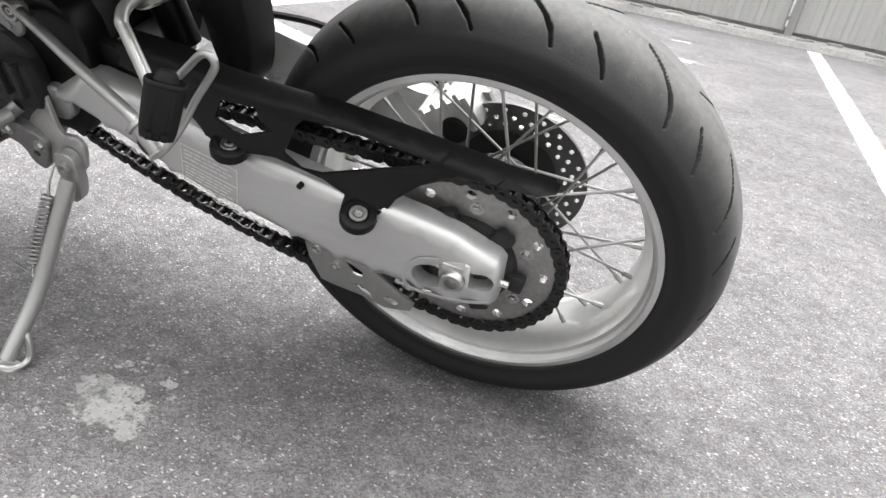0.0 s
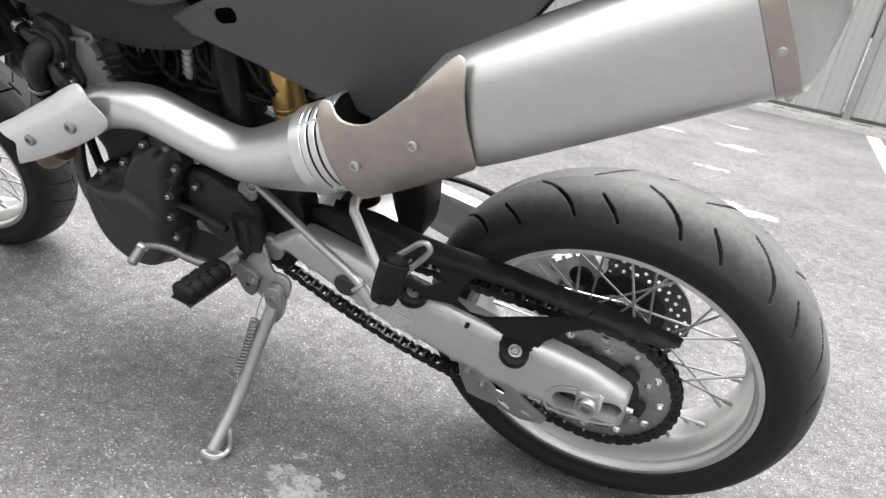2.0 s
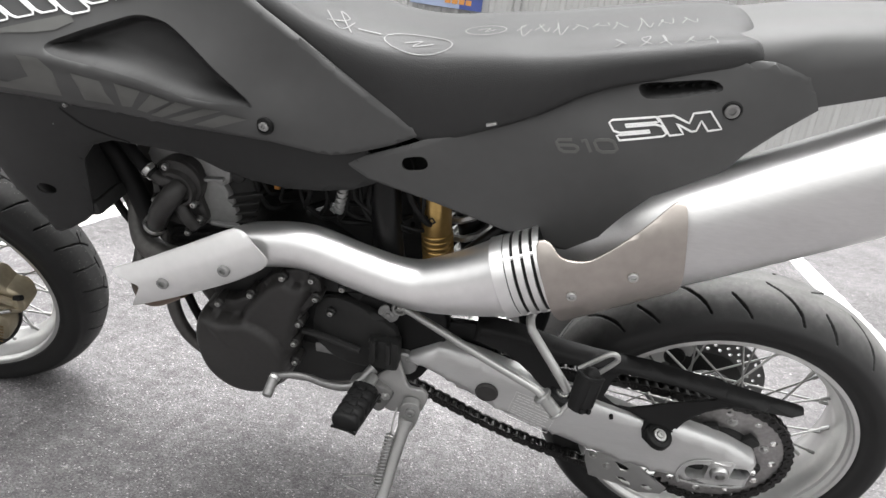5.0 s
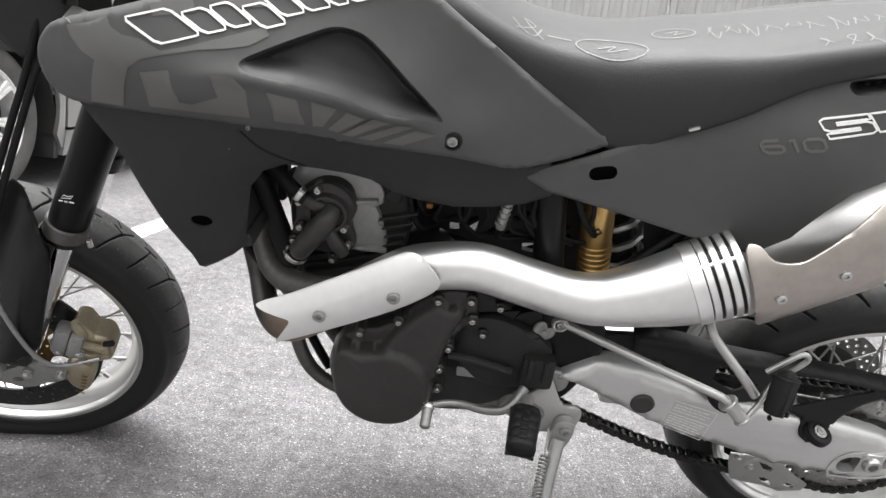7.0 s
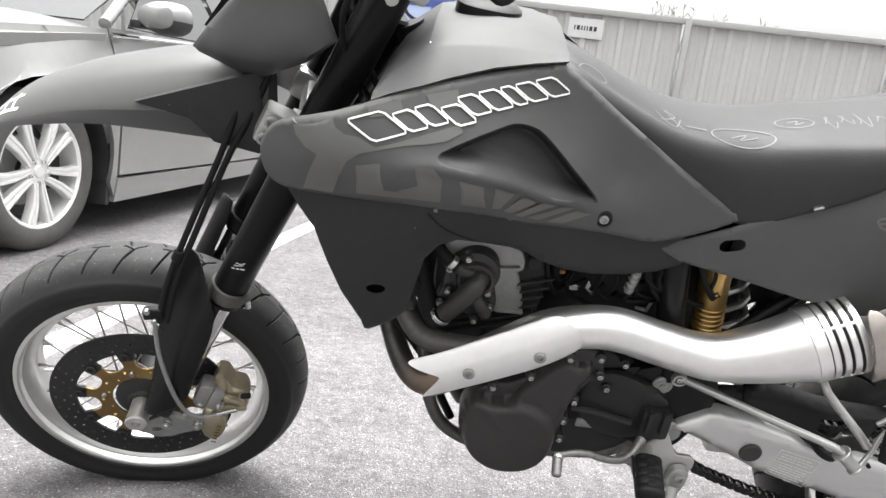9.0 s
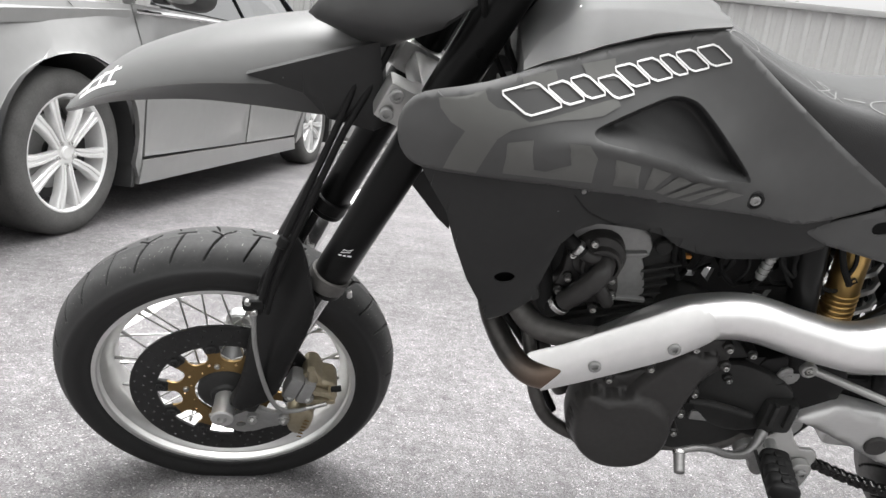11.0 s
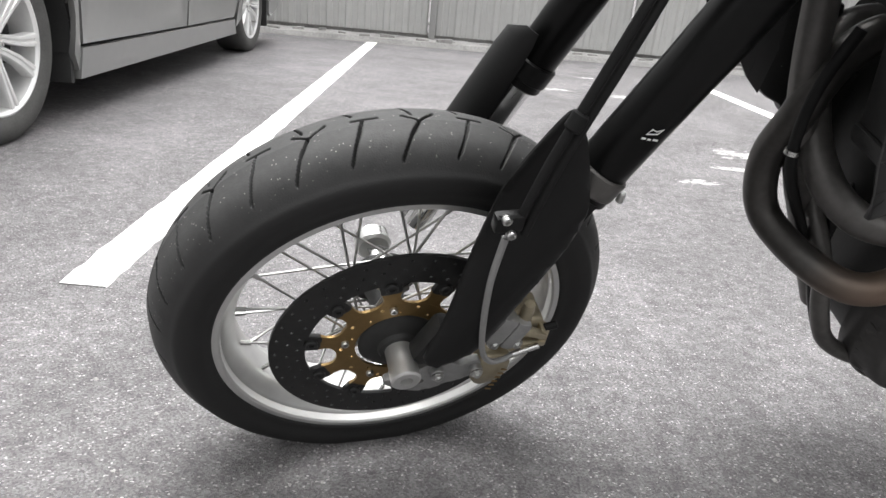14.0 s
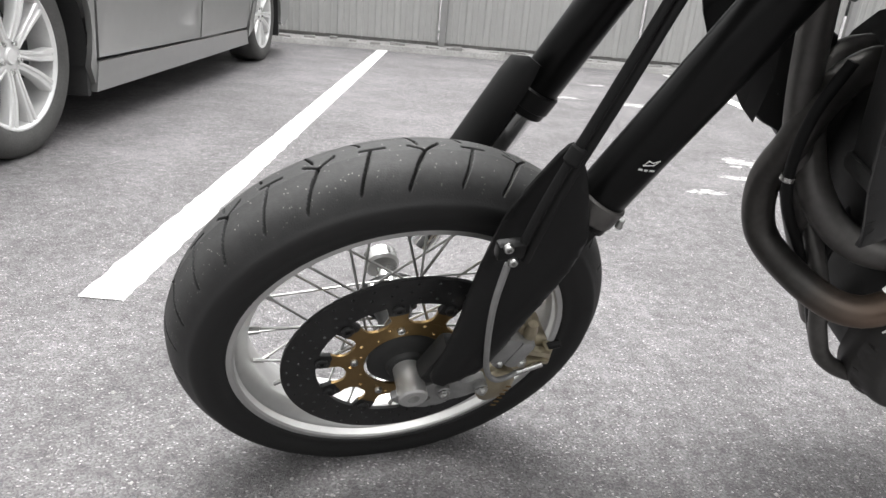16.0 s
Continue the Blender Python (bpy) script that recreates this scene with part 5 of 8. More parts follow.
def blade_depth(x, z):
    """A shallow blade round the pipe, with a soft ridge along its upper third."""
    x, z = np.asarray(x, float), np.asarray(z, float)
    h = (z - 0.295 - (x + 0.80) * 0.53) * 0.88
    top = np.clip((h - 0.006) / 0.045, 0, 1.0)
    low = np.clip((-h) / 0.05, 0, 1.2)
    return -0.2025 + 0.036 * top ** 1.6 + 0.016 * low ** 2 + 0.012 * np.clip((x + 0.79) / 0.07, 0, 1) ** 1.3


fs = part("front_shield", sheet(rounded(FS_OUT, 3), blade_depth, 0.0022, 0.005, (), 0.0), SHIELD_FRONT, ex, "pressed silver heat shield", sharp=60)
screw(BIG_BOLT, fs, -0.783, -0.201, 0.288)
screw(BIG_BOLT, fs, -0.884, -0.2025, 0.243)
# collector slots: bright rings on a black core, the gaps' shade painted into it
d = Vector((0.90, 0.05, 0.43)).normalized()
sleeve = Vector((-0.386, -0.152, 0.331))
part("sleeve", rod(sleeve - d * 0.006, sleeve + d * 0.0125, 0.0578, 56, 0.0008), EXHAUST, ex)
for k in range(4):
    c = sleeve + d * (0.0185 + 0.0135 * k)
    part("ring", rod(c - d * 0.0046, c + d * 0.0046, 0.0580 + 0.0006 * k, 56, 0.0008), EXHAUST, ex)
    part("slot", rod(c - d * 0.0090, c + d * 0.0050, 0.0562 + 0.0006 * k, 48), FRAME, ex)
    for a in (-42, 55):
        o = (Vector((0, -1, 0)) + d * d.y).normalized()
        q = o * math.cos(radians(a)) + d.cross(o) * math.sin(radians(a)) * (-1 if d.cross(o).z < 0 else 1)
        part("bridge", rod(c + q * (0.0548 + 0.0006 * k) - d * 0.010, c + q * (0.0548 + 0.0006 * k), 0.0032, 8), EXHAUST, ex)
SIL = Vector((0.891, 0.133, 0.431)).normalized()
SIL_A = Vector((-0.318, -0.150, 0.365))


sil = part("silencer", rings([oval(SIL_A + SIL * s + Vector((0, f, -0.35 * f)), SIL, a, b) for s, a, b, f in ((0.0, 0.042, 0.040, 0.050), (0.006, 0.045, 0.043, 0.050), (0.06, 0.050, 0.048, 0.040), (0.100, 0.056, 0.058, 0.018), (0.135, 0.0605, 0.066, 0.0), (0.18, 0.0615, 0.0675, 0.0), (0.25, 0.062, 0.068, 0.0), (0.44, 0.063, 0.069, 0.0))]), MUFFLER, ex, "brushed grey oval silencer can", sharp=50)
part("end_band", rings([oval(SIL_A + SIL * s, SIL, a, b) for s, a, b in ((0.431, 0.0635, 0.0695), (0.432, 0.0644, 0.0704), (0.452, 0.0644, 0.0704), (0.453, 0.0635, 0.0695))]), SHIELD, ex, "riveted end band")
part("end_cap", rings([oval(SIL_A + SIL * s + Vector((-0.006 * f, 0, 0.016 * f)), SIL, a, b) for s, a, b, f in ((0.452, 0.0638, 0.0698, 0), (0.456, 0.0638, 0.0698, 0.0), (0.468, 0.0600, 0.0630, 0.5), (0.482, 0.0530, 0.0520, 1.1), (0.494, 0.0440, 0.0420, 1.6), (0.496, 0.0410, 0.0390, 1.6), (0.493, 0.0370, 0.0350, 1.6), (0.472, 0.034, 0.032, 1.5))]), STEEL, ex, "polished tapered end cap", sharp=70)
RIVET = mesh_of("rivet", lathe([(0.0012, -0.0016), (0.0030, -0.0018), (0.0042, -0.0010), (0.0045, 0.001)], 14), STEEL)
for a in (-46, 12, 60):
    o = oval(SIL_A + SIL * 0.442, SIL, 0.0644, 0.0704)
    p = o[int((180 + a) / 360 * 48) % 48]
    screw(RIVET, sil, p.x, p.y, p.z)
SH_OUT = [(-0.354, 0.420), (-0.338, 0.427), (-0.320, 0.415), (-0.292, 0.416), (-0.270, 0.430), (-0.235, 0.462), (-0.204, 0.495), (-0.193, 0.499), (-0.186, 0.491), (-0.178, 0.45), (-0.168, 0.390), (-0.180, 0.370), (-0.245, 0.335), (-0.292, 0.312), (-0.304, 0.311), (-0.317, 0.330), (-0.335, 0.374)]


def shield_depth(x, z):
    """The shield lies round the silencer's front end."""
    x, z = np.asarray(x, float), np.asarray(z, float)
    h = -(x - SIL_A.x) * SIL.z + (z - SIL_A.z) * SIL.x
    c = SIL_A.y + (x - SIL_A.x) * SIL.y / SIL.x
    return c - np.sqrt(np.maximum(0.070 ** 2 - np.minimum(np.abs(h) * 0.84, 0.066) ** 2, 1e-6))


sh = part("rear_shield", sheet(rounded(SH_OUT, 3), shield_depth, 0.002, 0.012, (), 0.001), SHIELD, ex, "heat-tinted steel shield")
SHIELD_SCREW = mesh_of("bolt", cap_bolt(0.0066, 0.0045), STEEL)
screw(SHIELD_SCREW, sh, -0.231, float(shield_depth(-0.231, 0.406)), 0.406)
screw(SHIELD_SCREW, sh, -0.299, float(shield_depth(-0.299, 0.368)), 0.368)

# tail, seat, side panels
SP = surface([(-0.62, 0.44, -0.118), (-0.53, 0.47, -0.124), (-0.45, 0.52, -0.118), (-0.36, 0.565, -0.118), (-0.3, 0.60, -0.110), (-0.15, 0.655, -0.100), (-0.08, 0.64, -0.096), (-0.29, 0.55, -0.136), (-0.158, 0.597, -0.117), (-0.22, 0.59, -0.124),
              (-0.12, 0.55, -0.112), (-0.2, 0.43, -0.136), (-0.28, 0.385, -0.138), (-0.4, 0.40, -0.132), (-0.5, 0.415, -0.124), (-0.35, 0.48, -0.134)])
SP_OUT = [(-0.632, 0.446), (-0.615, 0.455), (-0.538, 0.491), (-0.453, 0.533), (-0.372, 0.567), (-0.338, 0.595), (-0.312, 0.610), (-0.237, 0.632), (-0.159, 0.653), (-0.126, 0.654), (-0.082, 0.646), (-0.071, 0.626), (-0.061, 0.606), (-0.095, 0.577), (-0.128, 0.545),
          (-0.155, 0.508), (-0.178, 0.472), (-0.196, 0.446), (-0.225, 0.412), (-0.262, 0.384), (-0.280, 0.376), (-0.305, 0.376), (-0.400, 0.391), (-0.498, 0.410), (-0.595, 0.428)]
panel_holes = [slot(-0.538, 0.464, -0.522, 0.468, 0.010)]


VENT = rounded([(-0.268, 0.612), (-0.235, 0.621), (-0.191, 0.629), (-0.176, 0.620), (-0.205, 0.610), (-0.245, 0.601), (-0.262, 0.600)], 3)


def side_depth(x, z):
    x, z = np.asarray(x, float), np.asarray(z, float)
    d = np.where(inside(VENT, x, z), edge_distance(VENT, x, z), 0)
    k = np.clip(d / 0.010, 0, 1)
    return SP(x, z) + 0.016 * k * k * (3 - 2 * k)


side = mp("side_panel", sheet(SP_OUT, side_depth, 0.003, 0.0045, panel_holes + [VENT], 0.003), GREY_PLASTIC, "satin charcoal side panel")
mp("side_panel", mirrored(sheet(SP_OUT, SP, 0.003, 0.03, panel_holes, 0.003)), GREY_PLASTIC, "satin charcoal side panel")
screw(mesh_of("bolt", cap_bolt(0.0085, 0.004), DULL_STEEL), side, -0.160, -0.1175, 0.599)
part("bolt_cup", lathe([(0.012, -0.118), (0.010, -0.1195), (0.008, -0.117)], 20, centre=(-0.160, 0, 0.599)), BLACK_PLASTIC, side)


def patch(outline, face, lift, parent, mat, name, label=""):
    """A printed patch that follows a surface."""
    v, f = cells(outline, (), 0.004)
    y = face(v[:, 0], v[:, 1]) - lift
    bm = bmesh.new()
    top = [bm.verts.new((a, c, b)) for (a, b), c in zip(v, y)]
    for a, b, c in f:
        bm.faces.new((top[a], top[b], top[c]))
    return part(name, bm, mat, parent, label)


part("vent_insert", sheet(VENT, side_depth, 0.003, 0.003), BLACK_PLASTIC, side, "dark slot of the grab recess", sharp=70)


def fine(loop, step=0.004):
    """The same closed line with more points on it."""
    out = []
    for a, b in zip(loop, loop[1:] + loop[:1]):
        k = max(1, int(math.dist(a, b) / step))
        out += [(a[0] + (b[0] - a[0]) * s / k, a[1] + (b[1] - a[1]) * s / k) for s in range(k)]
    return out


def maker_mark(start, end, up, widths, face, parent):
    """A row of plain outlined shapes with soft corners that stand for a maker's mark."""
    a, u = (np.array(end) - np.array(start)) / (sum(widths) + 0.12 * (len(widths) - 1)), np.array(up)
    s = 0.0
    for i, w in enumerate(widths):
        h = 1.0 if i == 0 else 0.78
        low = -0.22 if i == 3 else 0.0
        loop = [(0.0, 0.12), (0.12, 0.0), (w - 0.12, 0.0), (w, 0.12), (w, h - 0.12), (w - 0.12, h), (0.12, h), (0.0, h - 0.12)]
        q = [tuple(np.array(start) + a * (s + x) + u * (low + z)) for x, z in loop]
        part("maker_mark", stroke(fine(q, 0.003), 0.0017, face, 0.0022, True), DECAL_WHITE, parent, "white outlined shape")
        s += w + 0.12


def placed(loop, corner, along, up):
    return [(corner[0] + along[0] * x + up[0] * z, corner[1] + along[1] * x + up[1] * z) for x, z in loop]


# the letters S and M in white outline, and the faded number 610 beside them
LETTER_S = [(0.10, 1.0), (1.0, 1.0), (1.0, 0.74), (0.30, 0.74), (0.30, 0.63), (0.90, 0.63), (1.0, 0.52), (1.0, 0.12), (0.90, 0.0), (0.0, 0.0), (0.0, 0.26), (0.70, 0.26), (0.70, 0.37), (0.10, 0.37), (0.0, 0.48), (0.0, 0.88)]
LETTER_M = [(1.04, 0.0), (1.04, 1.0), (1.36, 1.0), (1.56, 0.52), (1.76, 1.0), (2.10, 1.0), (2.10, 0.0), (1.82, 0.0), (1.82, 0.58), (1.60, 0.08), (1.50, 0.08), (1.32, 0.58), (1.32, 0.0)]
for shape in (LETTER_S, LETTER_M):
    part("letter", stroke(fine(placed(shape, (-0.279, 0.550), (0.0540, 0.0128), (-0.018, 0.019))), 0.0021, side_depth, 0.0012, True), DECAL_WHITE, side, "white outlined letter")
for shape in ([(0.9, 1.0), (0.2, 1.0), (0.0, 0.8), (0.0, 0.2), (0.2, 0.0), (0.8, 0.0), (1.0, 0.2), (1.0, 0.4), (0.85, 0.55), (0.05, 0.55)], [(1.35, 0.85), (1.6, 1.0), (1.6, 0.0)], [(2.2, 1.0), (2.8, 1.0), (3.0, 0.8), (3.0, 0.2), (2.8, 0.0), (2.2, 0.0), (2.0, 0.2), (2.0, 0.8), (2.2, 1.0)]):
    part("faded_number", stroke(placed(shape, (-0.345, 0.521), (0.0225, 0.0052), (-0.009, 0.013)), 0.0036, side_depth, 0.0010), DECAL_GREY, side, "faded grey number")

# seat
SEAT_ROWS = [(-0.825, 0.698, 0.05, 0.69, 0.062), (-0.79, 0.688, 0.082, 0.668, 0.097), (-0.745, 0.668, 0.094, 0.636, 0.106), (-0.69, 0.642, 0.1, 0.598, 0.109), (-0.64, 0.625, 0.102, 0.563, 0.11), (-0.58, 0.616, 0.105, 0.53, 0.112), (-0.52, 0.616, 0.107, 0.498, 0.116), (-0.445, 0.628, 0.11, 0.528, 0.121), (-0.38, 0.637, 0.112, 0.56, 0.122), (-0.314, 0.650, 0.11, 0.6, 0.118), (-0.24, 0.665, 0.104, 0.624, 0.112), (-0.182, 0.676, 0.097, 0.640, 0.106), (-0.152, 0.676, 0.089, 0.648, 0.098), (-0.138, 0.666, 0.079, 0.652, 0.09)]


def seat_ring(x, top, w, low, wl):
    h = top - low
    half = [(wl * 0.9, low - 0.004), (wl, low), (wl + 0.001, low + h * 0.25), (w + 0.006, low + h * 0.6), (w - 0.006, low + h * 0.84), (w - 0.026, top - 0.006), (w * 0.45, top + 0.001), (0.0, top + 0.003)]
    return [(x, -a, b) for a, b in half] + [(x, a, b) for a, b in half[-2::-1]]


seat_keys = np.array([seat_ring(*r) for r in SEAT_ROWS])
seat_loops = spline(seat_keys.reshape(len(SEAT_ROWS), -1), 6)
seat_loops = [np.array(spline(l.reshape(-1, 3), 3)) for l in seat_loops]
seat_grid = np.array(seat_loops)
seat = mp("seat", rings(seat_loops), SEAT, "black vinyl motorcycle seat with silver marker scribbles", 60)
from mathutils.bvhtree import BVHTree
seat_tree = BVHTree.FromPolygons([tuple(v.co) for v in seat.data.vertices], [tuple(p.vertices) for p in seat.data.polygons])


def ink(points, width=0.0017, closed=False):
    """A pen line drawn on the seat from above, at (x, y)."""
    pts = spline([(*p, 0) for p in points], 5, closed) if len(points) > 2 else [np.array((*p, 0)) for p in points]
    bm = bmesh.new()
    rows = []
    for i, p in enumerate(pts):
        a, b = pts[max(i - 1, 0)], pts[min(i + 1, len(pts) - 1)]
        if closed:
            a, b = pts[i - 1], pts[(i + 1) % len(pts)]
        t = (b - a)[:2] / (np.linalg.norm((b - a)[:2]) + 1e-9)
        row = []
        for s in (-1, 1):
            x, y = p[0] - s * t[1] * width / 2, p[1] + s * t[0] * width / 2
            hit = seat_tree.ray_cast(Vector((x, y, 1.2)), Vector((0, 0, -1)))
            q = hit[0] + hit[1] * 0.0009
            row.append(bm.verts.new(q))
        rows.append(row)
    for i in range(len(rows) if closed else len(rows) - 1):
        a, b = rows[i], rows[(i + 1) % len(rows)]
        bm.faces.new((a[0], a[1], b[1], b[0]))
    return part("scribble", bm, SCRIBBLE, seat, "silver marker pen line")


def ring_line(x, y, rx, ry, n=14):
    return [(x + rx * math.cos(2 * math.pi * k / n), y + ry * math.sin(2 * math.pi * k / n)) for k in range(n)]


ink(ring_line(-0.545, -0.075, 0.044, 0.019), closed=True)
ink([(-0.562, -0.078), (-0.54, -0.070), (-0.55, -0.082), (-0.525, -0.074)])
ink(ring_line(-0.765, -0.060, 0.020, 0.016), closed=True)
ink([(-0.665, -0.078), (-0.64, -0.06), (-0.655, -0.05), (-0.63, -0.085)])
ink([(-0.67, -0.06), (-0.645, -0.085), (-0.632, -0.062)])
ink([(-0.625, -0.072), (-0.595, -0.070)])
ink(ring_line(-0.465, -0.035, 0.026, 0.016), closed=True)
ink([(-0.475, -0.035), (-0.46, -0.03), (-0.465, -0.042), (-0.452, -0.035)])
rs_ = random.Random(12)
for k in range(9):
    x = -0.425 + 0.024 * k + rs_.uniform(-0.004, 0.004)
    j = [rs_.uniform(-0.012, 0.012) for _ in range(5)]
    ink([(x, -0.045 + j[0]), (x + 0.008 + j[1] * 0.4, -0.022 + j[1]), (x + 0.004, -0.018 + j[2]), (x + 0.014 + j[3] * 0.4, -0.045 + j[3]), (x + 0.018, -0.032 + j[4])], 0.0014)
for k in range(5):
    x = -0.30 + 0.024 * k + rs_.uniform(-0.006, 0.004)
    j = [rs_.uniform(-0.010, 0.008) for _ in range(4)]
    ink([(x, -0.088 + j[0]), (x + 0.010 + j[1] * 0.5, -0.076 + j[1]), (x + 0.002 * k, -0.072 + j[2]), (x + 0.013, -0.090 + j[3])], 0.0014)
part("strap", block((0.014, 0.012, 0.004), (-0.435, -0.122, 0.540), 0.0015, m=Matrix.Rotation(radians(-20), 4, "Y")), STEEL, seat, "bright metal seat hook")

# tail piece and rear fender
TAIL = [(-0.20, 0.086, 0.626, 0.668), (-0.14, 0.092, 0.628, 0.676), (-0.08, 0.094, 0.603, 0.690), (0.0, 0.088, 0.629, 0.700), (0.08, 0.080, 0.656, 0.708), (0.22, 0.070, 0.676, 0.716), (0.33, 0.056, 0.690, 0.712), (0.36, 0.046, 0.692, 0.706)]
tail = mp("tail_fairing", rings([[(x, -w, lo), (x, -w * 1.02, (lo + hi) / 2), (x, -w * 0.9, hi - 0.012), (x, -w * 0.7, hi), (x, w * 0.7, hi), (x, w * 0.9, hi - 0.012), (x, w * 1.02, (lo + hi) / 2), (x, w, lo)] for x, w, lo, hi in TAIL]), GREY_PLASTIC, "charcoal tail fairing over the rear wheel", 45)
mp("tail_lamp", block((0.03, 0.09, 0.03), (0.355, 0, 0.700), 0.008), ORANGE_INK, "small tail lamp")
mp("seat_base", block((0.50, 0.16, 0.05), (-0.40, 0, 0.565), 0.02), BLACK_PLASTIC, "black seat base")

# tank side panels
TP_OUT = [(-1.158, 0.618), (-1.135, 0.628), (-1.082, 0.644), (-1.019, 0.660), (-0.952, 0.675), (-0.884, 0.688), (-0.825, 0.697), (-0.809, 0.696), (-0.770, 0.671), (-0.729, 0.641), (-0.640, 0.579), (-0.560, 0.527), (-0.527, 0.508), (-0.545, 0.494), (-0.580, 0.479), (-0.627, 0.465),
          (-0.662, 0.463), (-0.721, 0.476), (-0.790, 0.489), (-0.859, 0.503), (-0.949, 0.520), (-1.048, 0.532), (-1.126, 0.534), (-1.154, 0.539), (-1.168, 0.550), (-1.175, 0.566), (-1.177, 0.584), (-1.174, 0.598), (-1.168, 0.608)]
TP = surface([(-1.17, 0.585, -0.235), (-1.15, 0.61, -0.232), (-1.15, 0.54, -0.236), (-1.085, 0.642, -0.242), (-1.09, 0.60, -0.256), (-1.09, 0.535, -0.240), (-1.0, 0.662, -0.196), (-1.0, 0.62, -0.226), (-1.0, 0.567, -0.248), (-1.0, 0.53, -0.232),
              (-0.91, 0.683, -0.157), (-0.905, 0.63, -0.188), (-0.905, 0.552, -0.226), (-0.905, 0.512, -0.208), (-0.81, 0.695, -0.130), (-0.80, 0.62, -0.152), (-0.80, 0.535, -0.188), (-0.80, 0.491, -0.176), (-0.72, 0.635, -0.125), (-0.715, 0.56, -0.134),
              (-0.715, 0.505, -0.150), (-0.715, 0.476, -0.148), (-0.63, 0.573, -0.120), (-0.63, 0.52, -0.127), (-0.632, 0.465, -0.132), (-0.527, 0.508, -0.117), (-0.58, 0.48, -0.124)])
PIT = rounded([(-0.958, 0.598), (-0.933, 0.610), (-0.890, 0.625), (-0.866, 0.631), (-0.844, 0.627), (-0.825, 0.616), (-0.785, 0.578), (-0.741, 0.530), (-0.755, 0.529), (-0.819, 0.548), (-0.856, 0.564), (-0.902, 0.579), (-0.945, 0.588)], 4)
PIT_SILL = np.array([(-0.965, 0.590), (-0.902, 0.579), (-0.856, 0.564), (-0.819, 0.548), (-0.755, 0.529), (-0.735, 0.522)])


def tank_depth(x, z):
    """The panel with its scoop above a raised sill."""
    x, z = np.asarray(x, float), np.asarray(z, float)
    d = np.where(inside(PIT, x, z), edge_distance(PIT, x, z), 0)
    k = np.clip(d / 0.014, 0, 1)
    rise = z - np.interp(x, PIT_SILL[:, 0], PIT_SILL[:, 1])
    sill = np.exp(-((rise + 0.004) / 0.010) ** 2) * np.clip((x + 1.02) / 0.06, 0, 1) * np.clip((-0.745 - x) / 0.05, 0, 1)
    fold = np.exp(-((rise - 0.012 - 0.10 * np.clip(-0.86 - x, 0, 0.1)) / 0.006) ** 2) * np.clip((x + 0.92) / 0.05, 0, 1) * np.clip((-0.78 - x) / 0.03, 0, 1)
    return TP(x, z) + k * k * (3 - 2 * k) * 0.026 - 0.006 * sill - 0.004 * fold


tank_side = mp("tank_panel", sheet(rounded(TP_OUT, 2), tank_depth, 0.004, 0.0036, [PIT], 0.004), GREY_PLASTIC, "satin charcoal tank panel with faded grey graphics", 50)
mp("tank_panel", mirrored(sheet(TP_OUT, TP, 0.004, 0.03, (), 0.004)), GREY_PLASTIC, "satin charcoal tank panel")
screw(mesh_of("bolt", cap_bolt(0.0066, 0.003), GREY_METAL), tank_side, -0.726, float(TP(-0.726, 0.501)) - 0.001, 0.501)
part("bolt_cup", lathe([(0.0125, 0.002), (0.0115, -0.0022), (0.0085, -0.0030), (0.0066, 0.002)], 24, closed=True, centre=(-0.726, float(TP(-0.726, 0.501)), 0.501)), BLACK_PLASTIC, tank_side)
maker_mark((-1.035, 0.614), (-0.799, 0.666), (-0.034, 0.0235), (1.5, 0.85, 0.8, 0.9, 0.85, 0.9, 0.6, 0.85, 0.95), tank_depth, tank_side)


for shape in ([(-1.133, 0.622), (-1.084, 0.638), (-1.080, 0.629), (-1.069, 0.622), (-1.052, 0.619), (-1.033, 0.608), (-1.010, 0.612), (-0.953, 0.626), (-0.936, 0.630), (-0.931, 0.622), (-0.950, 0.613), (-0.973, 0.610), (-0.999, 0.609), (-1.025, 0.605), (-1.051, 0.600), (-1.065, 0.590), (-1.074, 0.570), (-1.084, 0.541), (-1.122, 0.541), (-1.112, 0.570), (-1.101, 0.594), (-1.117, 0.600), (-1.130, 0.612)],
              [(-1.054, 0.586), (-1.026, 0.590), (-1.020, 0.554), (-1.007, 0.552), (-0.979, 0.562), (-0.986, 0.588), (-0.962, 0.586), (-0.950, 0.570), (-0.950, 0.537), (-1.000, 0.541), (-1.054, 0.545)],
              [(-0.929, 0.570), (-0.898, 0.562), (-0.892, 0.529), (-0.924, 0.534)], [(-0.883, 0.560), (-0.857, 0.550), (-0.873, 0.527), (-0.884, 0.527)],
              [(-0.846, 0.546), (-0.826, 0.537), (-0.858, 0.519), (-0.868, 0.523)],
              [(-0.818, 0.538), (-0.800, 0.532), (-0.842, 0.513), (-0.854, 0.516)], [(-0.790, 0.528), (-0.772, 0.523), (-0.820, 0.507), (-0.836, 0.511)], [(-0.770, 0.518), (-0.745, 0.510), (-0.785, 0.498), (-0.808, 0.503)],
              [(-1.046, 0.650), (-1.010, 0.656), (-1.004, 0.642), (-1.042, 0.639)], [(-0.981, 0.661), (-0.943, 0.667), (-0.937, 0.648), (-0.970, 0.646)]):
    patch(shape, tank_depth, 0.0012, tank_side, DECAL_GREY, "graphic", "faded lighter grey graphic stripe")
# the scoop's floor is coloured darker than the panel round it
part("scoop_floor", sheet(PIT, tank_depth, 0.004, 0.0030), SHROUD, tank_side, "darker floor of the scoop", sharp=70)

